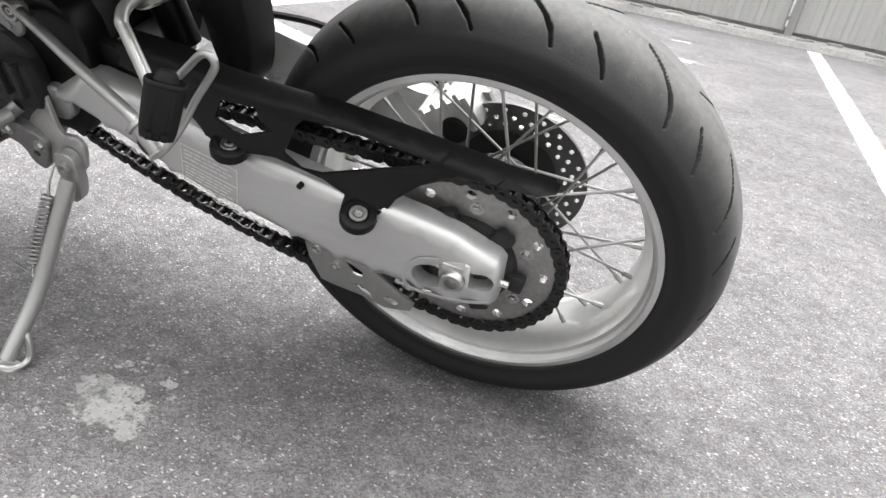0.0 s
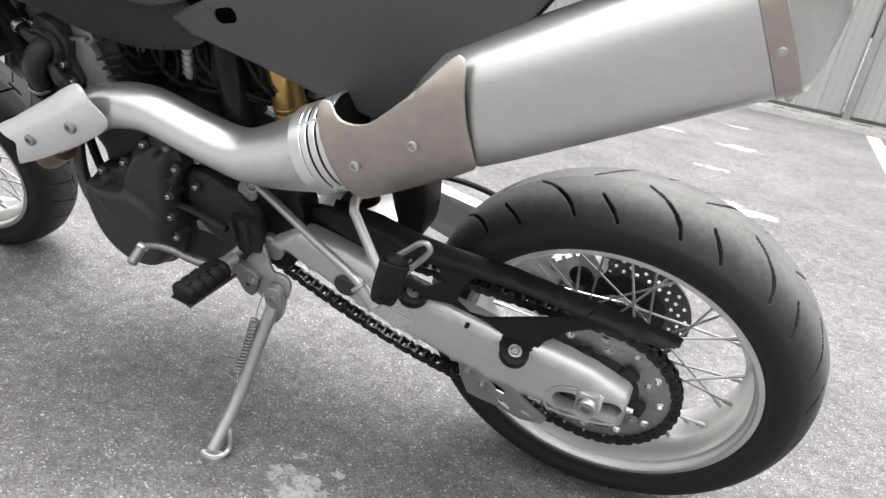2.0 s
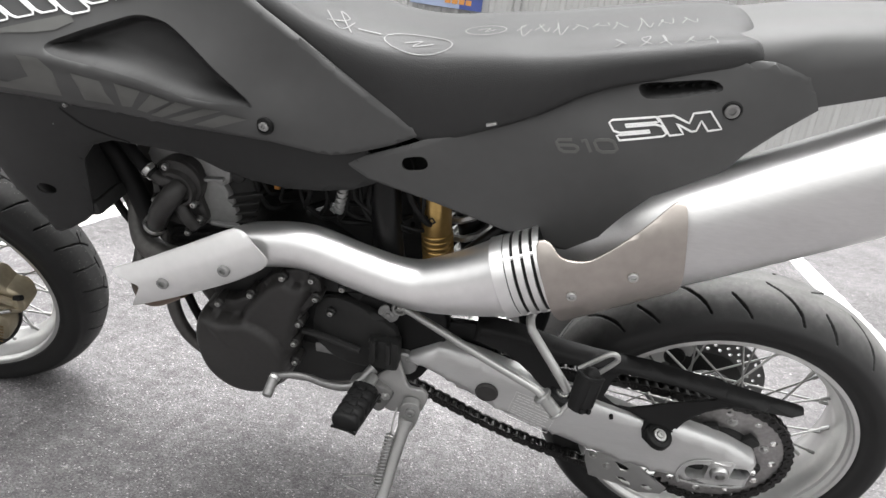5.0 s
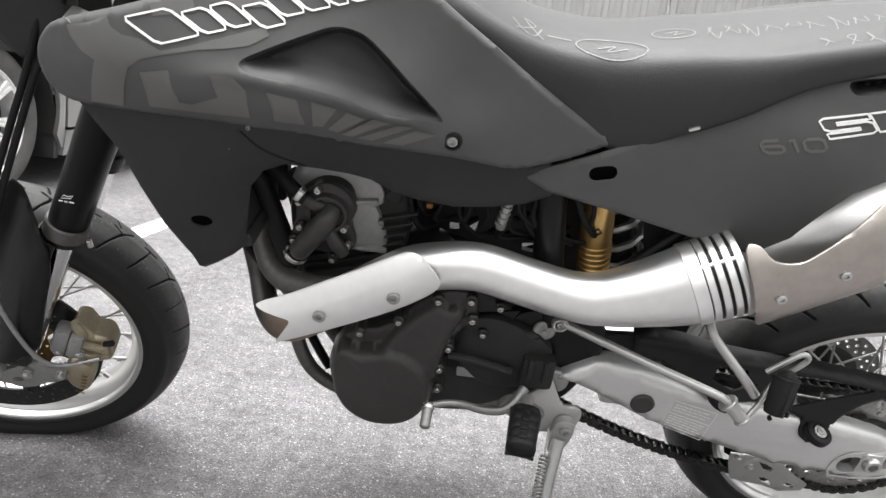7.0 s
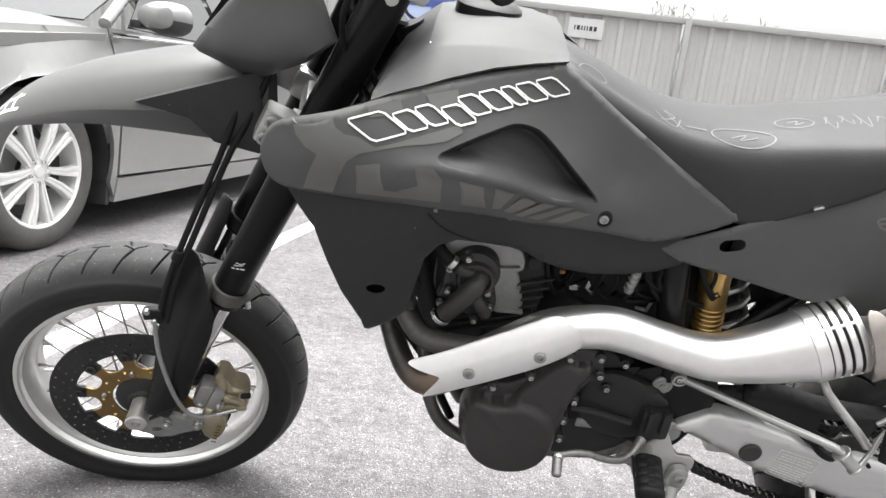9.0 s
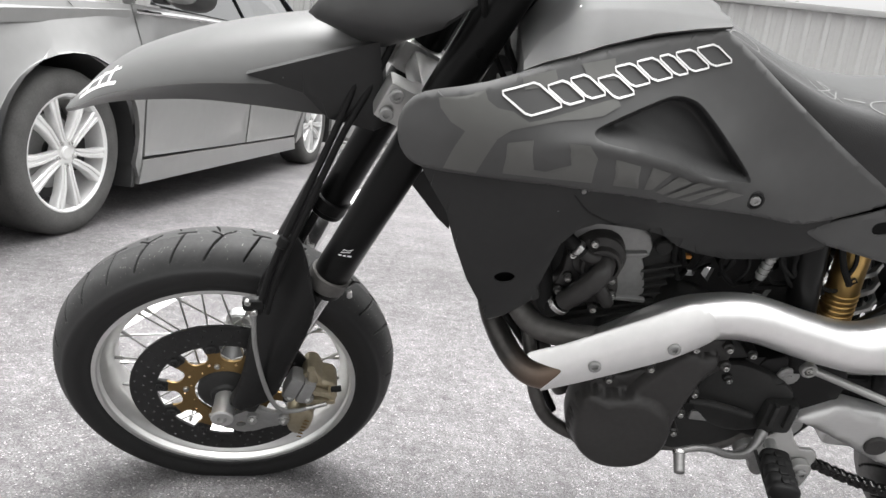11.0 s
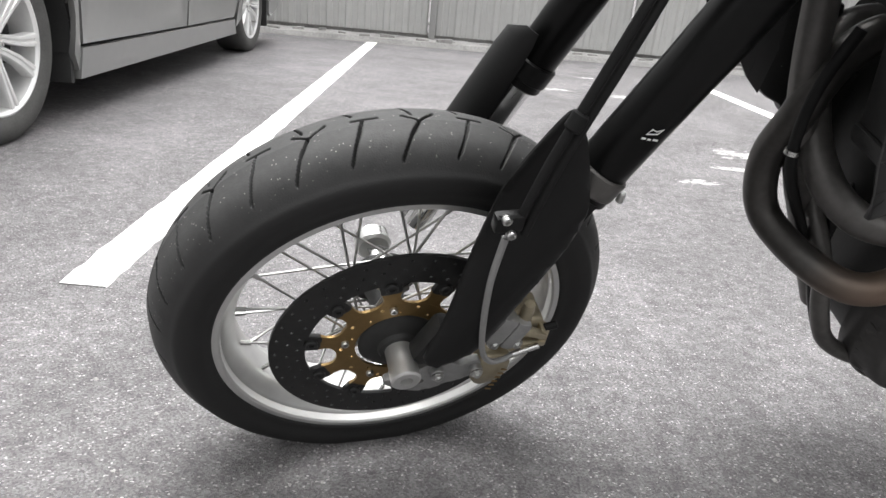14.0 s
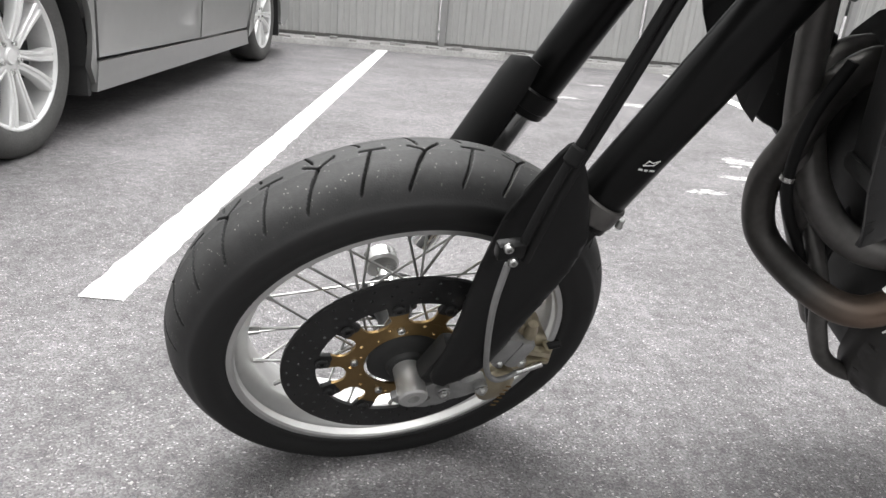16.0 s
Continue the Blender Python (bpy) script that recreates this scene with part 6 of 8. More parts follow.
# tank top
TANK = [(-1.045, 0.652, 0.214, 0.657, 0.205, 0.662, 0.100), (-1.025, 0.660, 0.206, 0.678, 0.165, 0.692, 0.100), (-0.985, 0.669, 0.187, 0.706, 0.140, 0.722, 0.086), (-0.955, 0.677, 0.172, 0.709, 0.132, 0.728, 0.082),
        (-0.90, 0.690, 0.152, 0.711, 0.124, 0.732, 0.078), (-0.85, 0.697, 0.139, 0.709, 0.118, 0.727, 0.075), (-0.808, 0.701, 0.128, 0.707, 0.115, 0.712, 0.072)]


def tank_ring(x, lo, wl, zc, wc, hi, w):
    """Half of the section: tucked under edge, lip, crease, shoulder, top."""
    half = [(wl - 0.035, lo - 0.06), (wl - 0.020, lo - 0.004), (wl - 0.003, lo - 0.001), (wl, lo + 0.002), (wc + 0.002, zc - 0.001), (wc - 0.004, zc + 0.002), (w, hi - 0.004), (w * 0.8, hi)]
    return [(x, -a, b) for a, b in half] + [(x, a, b) for a, b in half[::-1]]


tank = mp("fuel_tank", rings([tank_ring(*r) for r in TANK]), GREY_PLASTIC, "charcoal fuel tank cover with raindrops", 22)
part("filler_cap", rings([oval(Vector((-0.915, 0, 0.724 + h)), Vector((0.1, 0, 1)).normalized(), r, r * 1.1, 32) for h, r in ((0, 0.044), (0.014, 0.042), (0.020, 0.034))]), BLACK_PLASTIC, tank, "black filler cap")
for x, y, z in ((-1.00, -0.140, 0.700), (-0.985, -0.130, 0.712), (-0.97, -0.145, 0.690), (-0.93, -0.135, 0.700), (-0.90, -0.128, 0.706)):
    bm = bmesh.new()
    bmesh.ops.create_uvsphere(bm, u_segments=8, v_segments=6, radius=0.0022)
    part("raindrop", bm, CHROME, tank, m=Matrix.Translation((x, y, z - 0.004)))

# lower shrouds
SL_OUT = [(-1.152, 0.540), (-1.100, 0.545), (-1.048, 0.545), (-0.949, 0.533), (-0.859, 0.516), (-0.790, 0.503), (-0.721, 0.490), (-0.66, 0.478), (-0.600, 0.470), (-0.570, 0.440), (-0.590, 0.415), (-0.620, 0.400), (-0.665, 0.390), (-0.717, 0.387), (-0.765, 0.398),
          (-0.797, 0.413), (-0.825, 0.436), (-0.851, 0.448), (-0.885, 0.457), (-0.923, 0.466), (-0.948, 0.458), (-0.966, 0.434), (-0.978, 0.376), (-0.986, 0.334), (-1.000, 0.321), (-1.022, 0.307), (-1.040, 0.298), (-1.047, 0.302), (-1.051, 0.318), (-1.059, 0.334), (-1.079, 0.372), (-1.099, 0.425), (-1.114, 0.474), (-1.135, 0.508)]
SL = surface([(-1.14, 0.53, -0.228), (-1.05, 0.54, -0.234), (-0.95, 0.53, -0.224), (-0.86, 0.51, -0.202), (-0.72, 0.485, -0.144), (-0.6, 0.46, -0.118), (-0.60, 0.41, -0.112), (-0.72, 0.39, -0.120), (-0.80, 0.42, -0.146), (-0.90, 0.46, -0.190), (-0.97, 0.42, -0.205),
              (-1.03, 0.38, -0.213), (-1.045, 0.315, -0.205), (-1.08, 0.42, -0.220), (-1.0, 0.46, -0.226), (-0.995, 0.34, -0.196)])
shroud = mp("radiator_shroud", sheet(SL_OUT, lambda x, z: SL(x, z) + 0.003, 0.003, 0.014, [circle(-1.030, 0.381, 0.0135, 16, 0.7)], 0.003), SHROUD, "matt black radiator shroud")
mp("radiator_shroud", mirrored(sheet(SL_OUT, SL, 0.003, 0.03, (), 0.003)), SHROUD, "matt black radiator shroud")
part("seam", stroke(spline([(-0.965, 0.516), (-0.945, 0.492), (-0.925, 0.478), (-0.900, 0.464)], 5), 0.0022, lambda x, z: SL(x, z) + 0.003, 0.0008), FRAME, shroud)
screw(mesh_of("bolt", cap_bolt(0.0028, 0.003), DULL_STEEL), shroud, -0.955, -0.2225, 0.522)

mp("shroud_fin", sheet([(-1.178, 0.428), (-1.150, 0.446), (-1.120, 0.470), (-1.108, 0.400), (-1.110, 0.350), (-1.128, 0.366)], flat(-0.05), 0.004, 0.02, (), 0.001), SHROUD, "pointed black plastic fin beside the radiator")
# added black block closes the view through the shroud's hole
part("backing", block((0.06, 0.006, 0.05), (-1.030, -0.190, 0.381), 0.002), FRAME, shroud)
# radiators behind the shrouds
for s in (-1, 1):
    rad = mp("radiator", block((0.032, 0.09, 0.19), (-1.022, s * 0.135, 0.44), 0.005, m=Matrix.Rotation(radians(-14), 4, "Y")), ENGINE, "black aluminium radiator")
    tr = Matrix.Translation((-1.022, s * 0.135, 0.44)) @ Matrix.Rotation(radians(-14), 4, "Y")
    part("tank", block((0.040, 0.10, 0.022), tr @ Vector((0, 0, -0.105)), 0.006, m=tr.to_3x3().to_4x4()), ENGINE, rad)

part("air_duct", sheet(rounded([(-1.084, 0.42), (-1.070, 0.336), (-1.051, 0.310), (-1.023, 0.296), (-1.002, 0.278), (-0.990, 0.300), (-1.000, 0.42)], 3), flat(0.03), 0.02, 0.02, (), 0.006), SHROUD, rad, "black air duct")
part("hose", tube([(-1.040, -0.06, 0.430), (-1.055, -0.062, 0.371), (-1.052, -0.062, 0.307), (-1.033, -0.062, 0.253), (-0.993, -0.06, 0.194), (-0.961, -0.06, 0.148)], 0.0065, 10), SOFT_RUBBER, rad, "black overflow hose")
part("hose_clip", lathe([(0.0068, -0.003), (0.0082, -0.003), (0.0082, 0.003), (0.0068, 0.003)], 16, closed=True), STEEL, rad, m=Matrix.Translation((-1.049, -0.062, 0.290)) @ Matrix.Rotation(radians(90), 4, "X"))
part("bracket", sheet([(-0.983, 0.241), (-0.967, 0.246), (-0.944, 0.207), (-0.907, 0.209), (-0.886, 0.191), (-0.910, 0.182), (-0.963, 0.215)], flat(-0.045), 0.003, 0.02, (), 0.001), DARK_PIPE, rad, "grey pressed bracket")

# black sheets added to close the gaps round the damper and before the cylinder
mp("filler_sheet", sheet(rounded([(-0.470, 0.36), (-0.40, 0.40), (-0.30, 0.44), (-0.27, 0.36), (-0.30, 0.27), (-0.37, 0.235), (-0.44, 0.25)], 3), flat(0.045), 0.004, 0.015, [rounded([(-0.395, 0.262), (-0.378, 0.272), (-0.385, 0.252)], 2), rounded([(-0.352, 0.318), (-0.335, 0.338), (-0.330, 0.322)], 2)], 0.001), FRAME, "black sheet that fills the gap between damper and tyre")
mp("filler_sheet", sheet(rounded([(-0.990, 0.335), (-0.930, 0.345), (-0.900, 0.30), (-0.895, 0.19), (-0.930, 0.165), (-0.965, 0.215)], 3), flat(0.020), 0.004, 0.015, (), 0.001), ENGINE, "black sheet that fills the gap ahead of the cylinder")

# frame
fr = mp("frame", tube([(-1.03, 0, 0.70), (-0.98, 0, 0.60), (-0.90, 0, 0.565), (-0.75, 0, 0.52), (-0.62, 0, 0.47), (-0.57, 0, 0.40)], 0.026, 16), FRAME, "black steel tube frame")
part("steering_head", rod(Vector((-1.409, 0, 0)) + STEER_AXIS * 0.63, Vector((-1.409, 0, 0)) + STEER_AXIS * 0.80, 0.030, 24, 0.004), FRAME, fr)
part("down_tube", tube([(-1.105, -0.026, 0.58), (-1.064, -0.028, 0.412), (-1.034, -0.028, 0.32), (-0.998, -0.028, 0.235), (-0.945, -0.028, 0.145), (-0.880, -0.028, 0.035)], 0.0175, 16), DARK_PIPE, fr)
for s in (-1, 1):
    part("cradle_tube", tube(([(-0.975, -0.03, 0.22), (-0.955, -0.085, 0.15), (-0.938, -0.108, 0.085), (-0.905, -0.112, 0.035)] if s < 0 else [(-0.86, 0.06, 0.10), (-0.86, 0.10, 0.035)]) + [(-0.84, s * 0.113, 0.006), (-0.75, s * 0.10, -0.005), (-0.62, s * 0.09, 0.0), (-0.56, s * 0.10, 0.06)], 0.0115, 12), DARK_PIPE, fr)
    part("pivot_plate", sheet(rounded([(-0.69, 0.190), (-0.60, 0.215), (-0.53, 0.240), (-0.475, 0.215), (-0.465, 0.15), (-0.50, 0.06), (-0.535, 0.045), (-0.60, 0.055), (-0.66, 0.080), (-0.72, 0.10)], 3), flat(s * 0.112), -s * 0.035, 0.02, (), 0.006), FRAME, fr)
    part("seat_rail", tube([(-0.62, s * 0.06, 0.48), (-0.45, s * 0.09, 0.52), (-0.25, s * 0.09, 0.58), (-0.05, s * 0.07, 0.645)], 0.012, 10), FRAME, fr)
    part("sub_strut", tube([(-0.52, s * 0.09, 0.23), (-0.40, s * 0.09, 0.37), (-0.24, s * 0.085, 0.56)], 0.011, 10), FRAME, fr)
    part("rear_upright", tube([(-0.585, s * 0.060, 0.46), (-0.578, s * 0.078, 0.36), (-0.565, s * 0.09, 0.27), (-0.545, s * 0.10, 0.20)], [0.021, 0.023, 0.023, 0.022], 14), FRAME, fr)
screw(mesh_of("bolt", hex_bolt(0.010, 0.007), GREY_METAL), fr, -0.560, -0.112, 0.190)
part("spindle_washer", rod((-0.560, -0.118, 0.190), (-0.560, -0.110, 0.190), 0.017, 20, 0.002), GREY_METAL, fr)
part("peg_mount", block((0.052, 0.03, 0.062), (-0.560, -0.128, 0.122), 0.010), ENGINE, fr)
part("mount_rib", block((0.008, 0.012, 0.045), (-0.574, -0.144, 0.132), 0.003), ENGINE, fr)
part("mount_rib", block((0.008, 0.012, 0.045), (-0.550, -0.144, 0.132), 0.003), ENGINE, fr)

# engine
en = mp("engine", sheet(rounded([(-0.868, 0.20), (-0.868, 0.10), (-0.850, 0.02), (-0.80, -0.010), (-0.70, -0.02), (-0.60, 0.02), (-0.555, 0.09), (-0.56, 0.18), (-0.62, 0.22), (-0.70, 0.27), (-0.80, 0.27), (-0.86, 0.25)], 3), flat(-0.105), 0.20, 0.03, (), 0.015), ENGINE, "black single-cylinder motorcycle engine")
part("cylinder", sheet(rounded([(-0.925, 0.21), (-0.80, 0.25), (-0.775, 0.36), (-0.80, 0.44), (-0.92, 0.43), (-0.955, 0.33)], 3), flat(-0.085), 0.17, 0.03, (), 0.012), ENGINE, en)
for k in range(6):
    part("fin", block((0.15, 0.19, 0.004), (-0.868 + 0.006 * k, 0, 0.25 + 0.017 * k), 0.0015, m=Matrix.Rotation(radians(-17), 4, "Y")), ENGINE, en)
part("head_cover", sheet(rounded([(-0.945, 0.395), (-0.925, 0.416), (-0.885, 0.418), (-0.845, 0.410), (-0.820, 0.398), (-0.816, 0.368), (-0.850, 0.355), (-0.920, 0.350)], 2), surface([(-0.94, 0.4, -0.096), (-0.82, 0.39, -0.094), (-0.88, 0.36, -0.098), (-0.86, 0.41, -0.090)]), 0.05, 0.012, (), 0.005), GREY_METAL, en, "bare grey cast cylinder head")
part("head_base", sheet(rounded([(-0.858, 0.372), (-0.826, 0.364), (-0.815, 0.330), (-0.808, 0.302), (-0.822, 0.290), (-0.850, 0.287), (-0.866, 0.300)], 2), surface([(-0.85, 0.36, -0.100), (-0.82, 0.35, -0.096), (-0.81, 0.3, -0.095), (-0.855, 0.29, -0.101)]), 0.05, 0.012, (), 0.005), GREY_METAL, en, "bare grey cast cylinder base")
part("head_rib", block((0.046, 0.010, 0.007), (-0.830, -0.100, 0.294), 0.003), GREY_METAL, en)
part("head_rib", block((0.040, 0.010, 0.006), (-0.842, -0.100, 0.372), 0.002, m=Matrix.Rotation(radians(-8), 4, "Y")), GREY_METAL, en)
part("head_boss", rod((-0.800, -0.100, 0.385), (-0.800, -0.080, 0.385), 0.012, 16, 0.002), ENGINE, en)
pump = part("water_pump", lathe([(0.0001, -0.124), (0.020, -0.124), (0.026, -0.121), (0.030, -0.116), (0.037, -0.114), (0.039, -0.110), (0.039, -0.085)], 40, centre=(-0.891, 0, 0.364)), COVER, en, "black water pump housing")
part("pump_ring", lathe([(0.022, -0.122), (0.024, -0.128), (0.028, -0.128), (0.031, -0.120)], 40, centre=(-0.889, 0, 0.360)), COVER, pump)
part("pump_elbow", tube([(-0.882, -0.120, 0.366), (-0.890, -0.136, 0.354), (-0.904, -0.139, 0.336), (-0.918, -0.134, 0.314), (-0.930, -0.124, 0.294)], [0.014, 0.0165, 0.0165, 0.0155, 0.0155], 18), COVER, pump)
part("pump_stub", tube([(-0.888, -0.122, 0.330), (-0.876, -0.126, 0.312), (-0.866, -0.122, 0.296)], [0.010, 0.0105, 0.0095], 14), COVER, pump)
part("pump_stub", tube([(-0.892, -0.120, 0.368), (-0.908, -0.126, 0.374), (-0.922, -0.124, 0.382)], [0.010, 0.0095, 0.009], 14), COVER, pump)
part("pump_flange", sheet(rounded([(-0.946, 0.300), (-0.938, 0.338), (-0.934, 0.376), (-0.908, 0.398), (-0.878, 0.402), (-0.856, 0.384), (-0.858, 0.340), (-0.852, 0.305), (-0.872, 0.284), (-0.910, 0.286)], 3), flat(-0.110), 0.02, 0.014, (), 0.004), COVER, pump)
for x, z in ((-0.903, 0.392), (-0.930, 0.330), (-0.940, 0.306), (-0.867, 0.334), (-0.862, 0.306), (-0.884, 0.280), (-0.930, 0.371)):
    part("boss", rod((x, -0.118, z), (x, -0.100, z), 0.0075, 12, 0.002), COVER, pump)
    screw(BOLT, pump, x, -0.118, z)
part("hose", tube([(-0.918, -0.125, 0.380), (-0.940, -0.122, 0.396), (-0.965, -0.115, 0.420), (-1.00, -0.11, 0.44), (-1.03, -0.11, 0.45)], 0.0105, 12), SOFT_RUBBER, en, "black coolant hose")
part("hose", tube([(-0.936, -0.122, 0.288), (-0.948, -0.112, 0.272), (-0.96, -0.105, 0.30), (-0.975, -0.105, 0.35), (-0.99, -0.11, 0.40), (-1.02, -0.11, 0.42)], 0.016, 12), SOFT_RUBBER, en, "black coolant hose")
part("hose_clip", rod((-0.930, -0.1235, 0.388), (-0.923, -0.1245, 0.383), 0.0125, 16, 0.001), STEEL, en)
part("hose_clip", rod((-0.934, -0.1225, 0.290), (-0.938, -0.1205, 0.283), 0.0185, 18, 0.001), STEEL, en)
COVER_OUT = [(-0.871, 0.140), (-0.886, 0.106), (-0.887, 0.068), (-0.879, 0.033), (-0.860, 0.003), (-0.823, -0.020), (-0.776, -0.020), (-0.743, -0.004), (-0.725, 0.024), (-0.714, 0.058), (-0.712, 0.106), (-0.703, 0.150), (-0.684, 0.185), (-0.668, 0.208), (-0.666, 0.236), (-0.676, 0.254), (-0.705, 0.256), (-0.731, 0.246), (-0.758, 0.222), (-0.783, 0.192), (-0.812, 0.170), (-0.840, 0.166), (-0.860, 0.154)]
COVER_LOBE = rounded([(-0.882, 0.108), (-0.866, 0.146), (-0.833, 0.140), (-0.805, 0.143), (-0.790, 0.167), (-0.767, 0.200), (-0.743, 0.228), (-0.723, 0.236), (-0.707, 0.230), (-0.690, 0.234), (-0.683, 0.216), (-0.698, 0.183), (-0.709, 0.136), (-0.718, 0.086), (-0.724, 0.036), (-0.745, 0.002), (-0.778, -0.014), (-0.822, -0.014), (-0.857, 0.008), (-0.876, 0.040), (-0.883, 0.075)], 3)
COVER_DOME = rounded([(-0.870, 0.146), (-0.832, 0.139), (-0.798, 0.144), (-0.763, 0.136), (-0.735, 0.112), (-0.721, 0.076), (-0.727, 0.036), (-0.748, 0.004), (-0.780, -0.012), (-0.822, -0.012), (-0.857, 0.010), (-0.875, 0.042), (-0.880, 0.078), (-0.880, 0.108)], 3)


def cover_depth(x, z):
    """A bolted flange, a neck that stands proud of it, and a round dome prouder still below a curved step."""
    x, z = np.asarray(x, float), np.asarray(z, float)
    out = np.full(np.shape(x), -0.131)
    for loop, high, wide in ((COVER_LOBE, 0.017, 0.013), (COVER_DOME, 0.013, 0.011)):
        k = np.clip(np.where(inside(loop, x, z), edge_distance(loop, x, z), 0) / wide, 0, 1)
        out = out - high * np.sqrt(1 - (1 - k) ** 2)
    return out - 0.004 * np.exp(-((x + 0.845 + 0.5 * (z - 0.14)) / 0.010) ** 2) * np.clip((z - 0.085) / 0.04, 0, 1)


cover = part("clutch_cover", sheet(rounded(COVER_OUT, 3), cover_depth, 0.03, 0.005, (), 0.004), COVER, en, "charcoal cast engine side cover", sharp=60)
for x, z in ((-0.838, 0.164), (-0.780, 0.195), (-0.724, 0.242), (-0.676, 0.248), (-0.671, 0.213), (-0.702, 0.153), (-0.712, 0.108), (-0.712, 0.066)):
    part("boss", rod((x, -0.139, z), (x, -0.110, z), 0.0085, 12, 0.002), COVER, cover)
    screw(BOLT, cover, x, -0.139, z)
part("pinion_cover", sheet(rounded([(-0.675, 0.19), (-0.62, 0.205), (-0.545, 0.165), (-0.545, 0.09), (-0.60, 0.062), (-0.66, 0.075), (-0.69, 0.12)], 3), surface([(-0.67, 0.18, -0.115), (-0.6, 0.13, -0.128), (-0.55, 0.1, -0.118), (-0.66, 0.08, -0.115)]), 0.03, 0.02, (), 0.006), ENGINE, en)
for x, z in ((-0.652, 0.178), (-0.632, 0.232), (-0.700, 0.275)):
    part("boss", rod((x, -0.126, z), (x, -0.10, z), 0.008, 12, 0.002), ENGINE, en)
    screw(BOLT, en, x, -0.126, z)
part("skid_lug", block((0.05, 0.05, 0.02), (-0.66, -0.09, 0.085), 0.004), GREY_METAL, en)
part("oil_line", tube([(-0.935, -0.05, 0.26), (-0.95, -0.06, 0.18), (-0.935, -0.07, 0.10), (-0.90, -0.08, 0.03)], 0.008, 10), FRAME, en)

# intake, airbox, wiring
air = mp("airbox", block((0.20, 0.13, 0.16), (-0.40, 0.02, 0.46), 0.03), BLACK_PLASTIC, "black airbox under the seat")
mp("throttle_body", rod((-0.745, 0, 0.385), (-0.62, 0, 0.40), 0.034, 24, 0.004), ENGINE, "throttle body behind the cylinder")
mp("air_boot", rod((-0.63, 0, 0.40), (-0.49, 0.01, 0.43), 0.042, 24, 0.006), SOFT_RUBBER, "rubber intake boot")
# one flat black sheet, added to fill the view behind the cylinder
mp("rear_filler_sheet", sheet([(-0.835, 0.47), (-0.60, 0.49), (-0.50, 0.45), (-0.50, 0.20), (-0.60, 0.16), (-0.80, 0.18)], flat(0.0), 0.012, 0.02,
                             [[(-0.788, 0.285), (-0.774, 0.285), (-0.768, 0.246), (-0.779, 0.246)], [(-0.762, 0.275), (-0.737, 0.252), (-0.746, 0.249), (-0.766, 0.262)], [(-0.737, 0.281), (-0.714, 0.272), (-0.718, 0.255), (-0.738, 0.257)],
                              [(-0.692, 0.304), (-0.676, 0.302), (-0.680, 0.274), (-0.695, 0.289)], [(-0.603, 0.270), (-0.573, 0.274), (-0.580, 0.253), (-0.602, 0.257)], [(-0.722, 0.294), (-0.704, 0.293), (-0.706, 0.283), (-0.721, 0.282)]], 0.001), ENGINE, "pierced black sheet that stands for plates and linkage behind the cylinder")
rw_ = random.Random(21)
for k in range(16):
    x, z = -0.785 + 0.016 * k, 0.395 + rw_.uniform(-0.02, 0.02)
    mp("cable", tube([(x, -0.06 - rw_.uniform(0, 0.03), z + 0.04), (x + rw_.uniform(-0.03, 0.03), -0.085, z - 0.02), (x + rw_.uniform(0.0, 0.05), -0.08, z - 0.055), (x + rw_.uniform(0.03, 0.09), -0.05, z - 0.06)], rw_.uniform(0.0025, 0.005), 8), SOFT_RUBBER, "black wiring and breather hoses")
mp("connector", block((0.009, 0.008, 0.007), (-0.752, -0.070, 0.360), 0.002), ORANGE_INK, "small orange wiring connector")
lead = mp("breather_fitting", rod((-0.640, -0.088, 0.400), (-0.648, -0.088, 0.345), 0.0065, 12, 0.001), GREY_METAL, "ridged metal breather fitting")
for k in range(5):
    part("ridge", rod((-0.641 - 0.0016 * k, -0.088, 0.392 - 0.009 * k), (-0.6415 - 0.0016 * k, -0.088, 0.388 - 0.009 * k), 0.0085, 12), GREY_METAL, lead)

# shock absorber
sk = mp("shock_absorber", tube([(-0.512, -0.055, 0.405), (-0.505, -0.056, 0.34), (-0.498, -0.057, 0.278)], [0.0235, 0.0235, 0.0225], 28, 2), SHOCK_GOLD, "gold anodised shock absorber reservoir")
for k in range(6):
    z = 0.322 - 0.009 * k
    part("ring", rod((-0.503 + 0.001 * k, -0.0565, z), (-0.5024 + 0.001 * k, -0.0565, z - 0.0045), 0.0250, 28, 0.001), SHOCK_GOLD, sk)
part("emblem", stroke([(-0.515, 0.352), (-0.508, 0.358), (-0.503, 0.352), (-0.510, 0.347)], 0.003, flat(-0.0795), 0.001), FRAME, sk, "small dark emblem")
part("end_cap", rod((-0.498, -0.057, 0.280), (-0.496, -0.057, 0.268), 0.020, 24, 0.004), FRAME, sk)
part("coil_spring", coil((-0.49, 0.0, 0.43), (-0.43, 0.0, 0.20), 0.034, 0.006, 7), SILVER_PAINT, sk)
part("damper", rod((-0.49, 0.0, 0.45), (-0.42, 0.0, 0.14), 0.022, 20), FRAME, sk)

# front end
fk = fp("fork", rod(Vector((-1.409, 0, 0)) + STEER_AXIS * 0.60, Vector((-1.409, 0, 0)) + STEER_AXIS * 0.90, 0.014, 16), FRAME, "black upside-down front fork")
OFF = Vector((-math.cos(RAKE), 0, math.sin(RAKE))) * 0.033


def leg(y, s, off=0.0):
    """A place s metres up a fork leg."""
    return STEER_FOOT + STEER_AXIS * s + OFF + Vector((0, y, 0)) + Vector((-math.cos(RAKE), 0, math.sin(RAKE))) * off


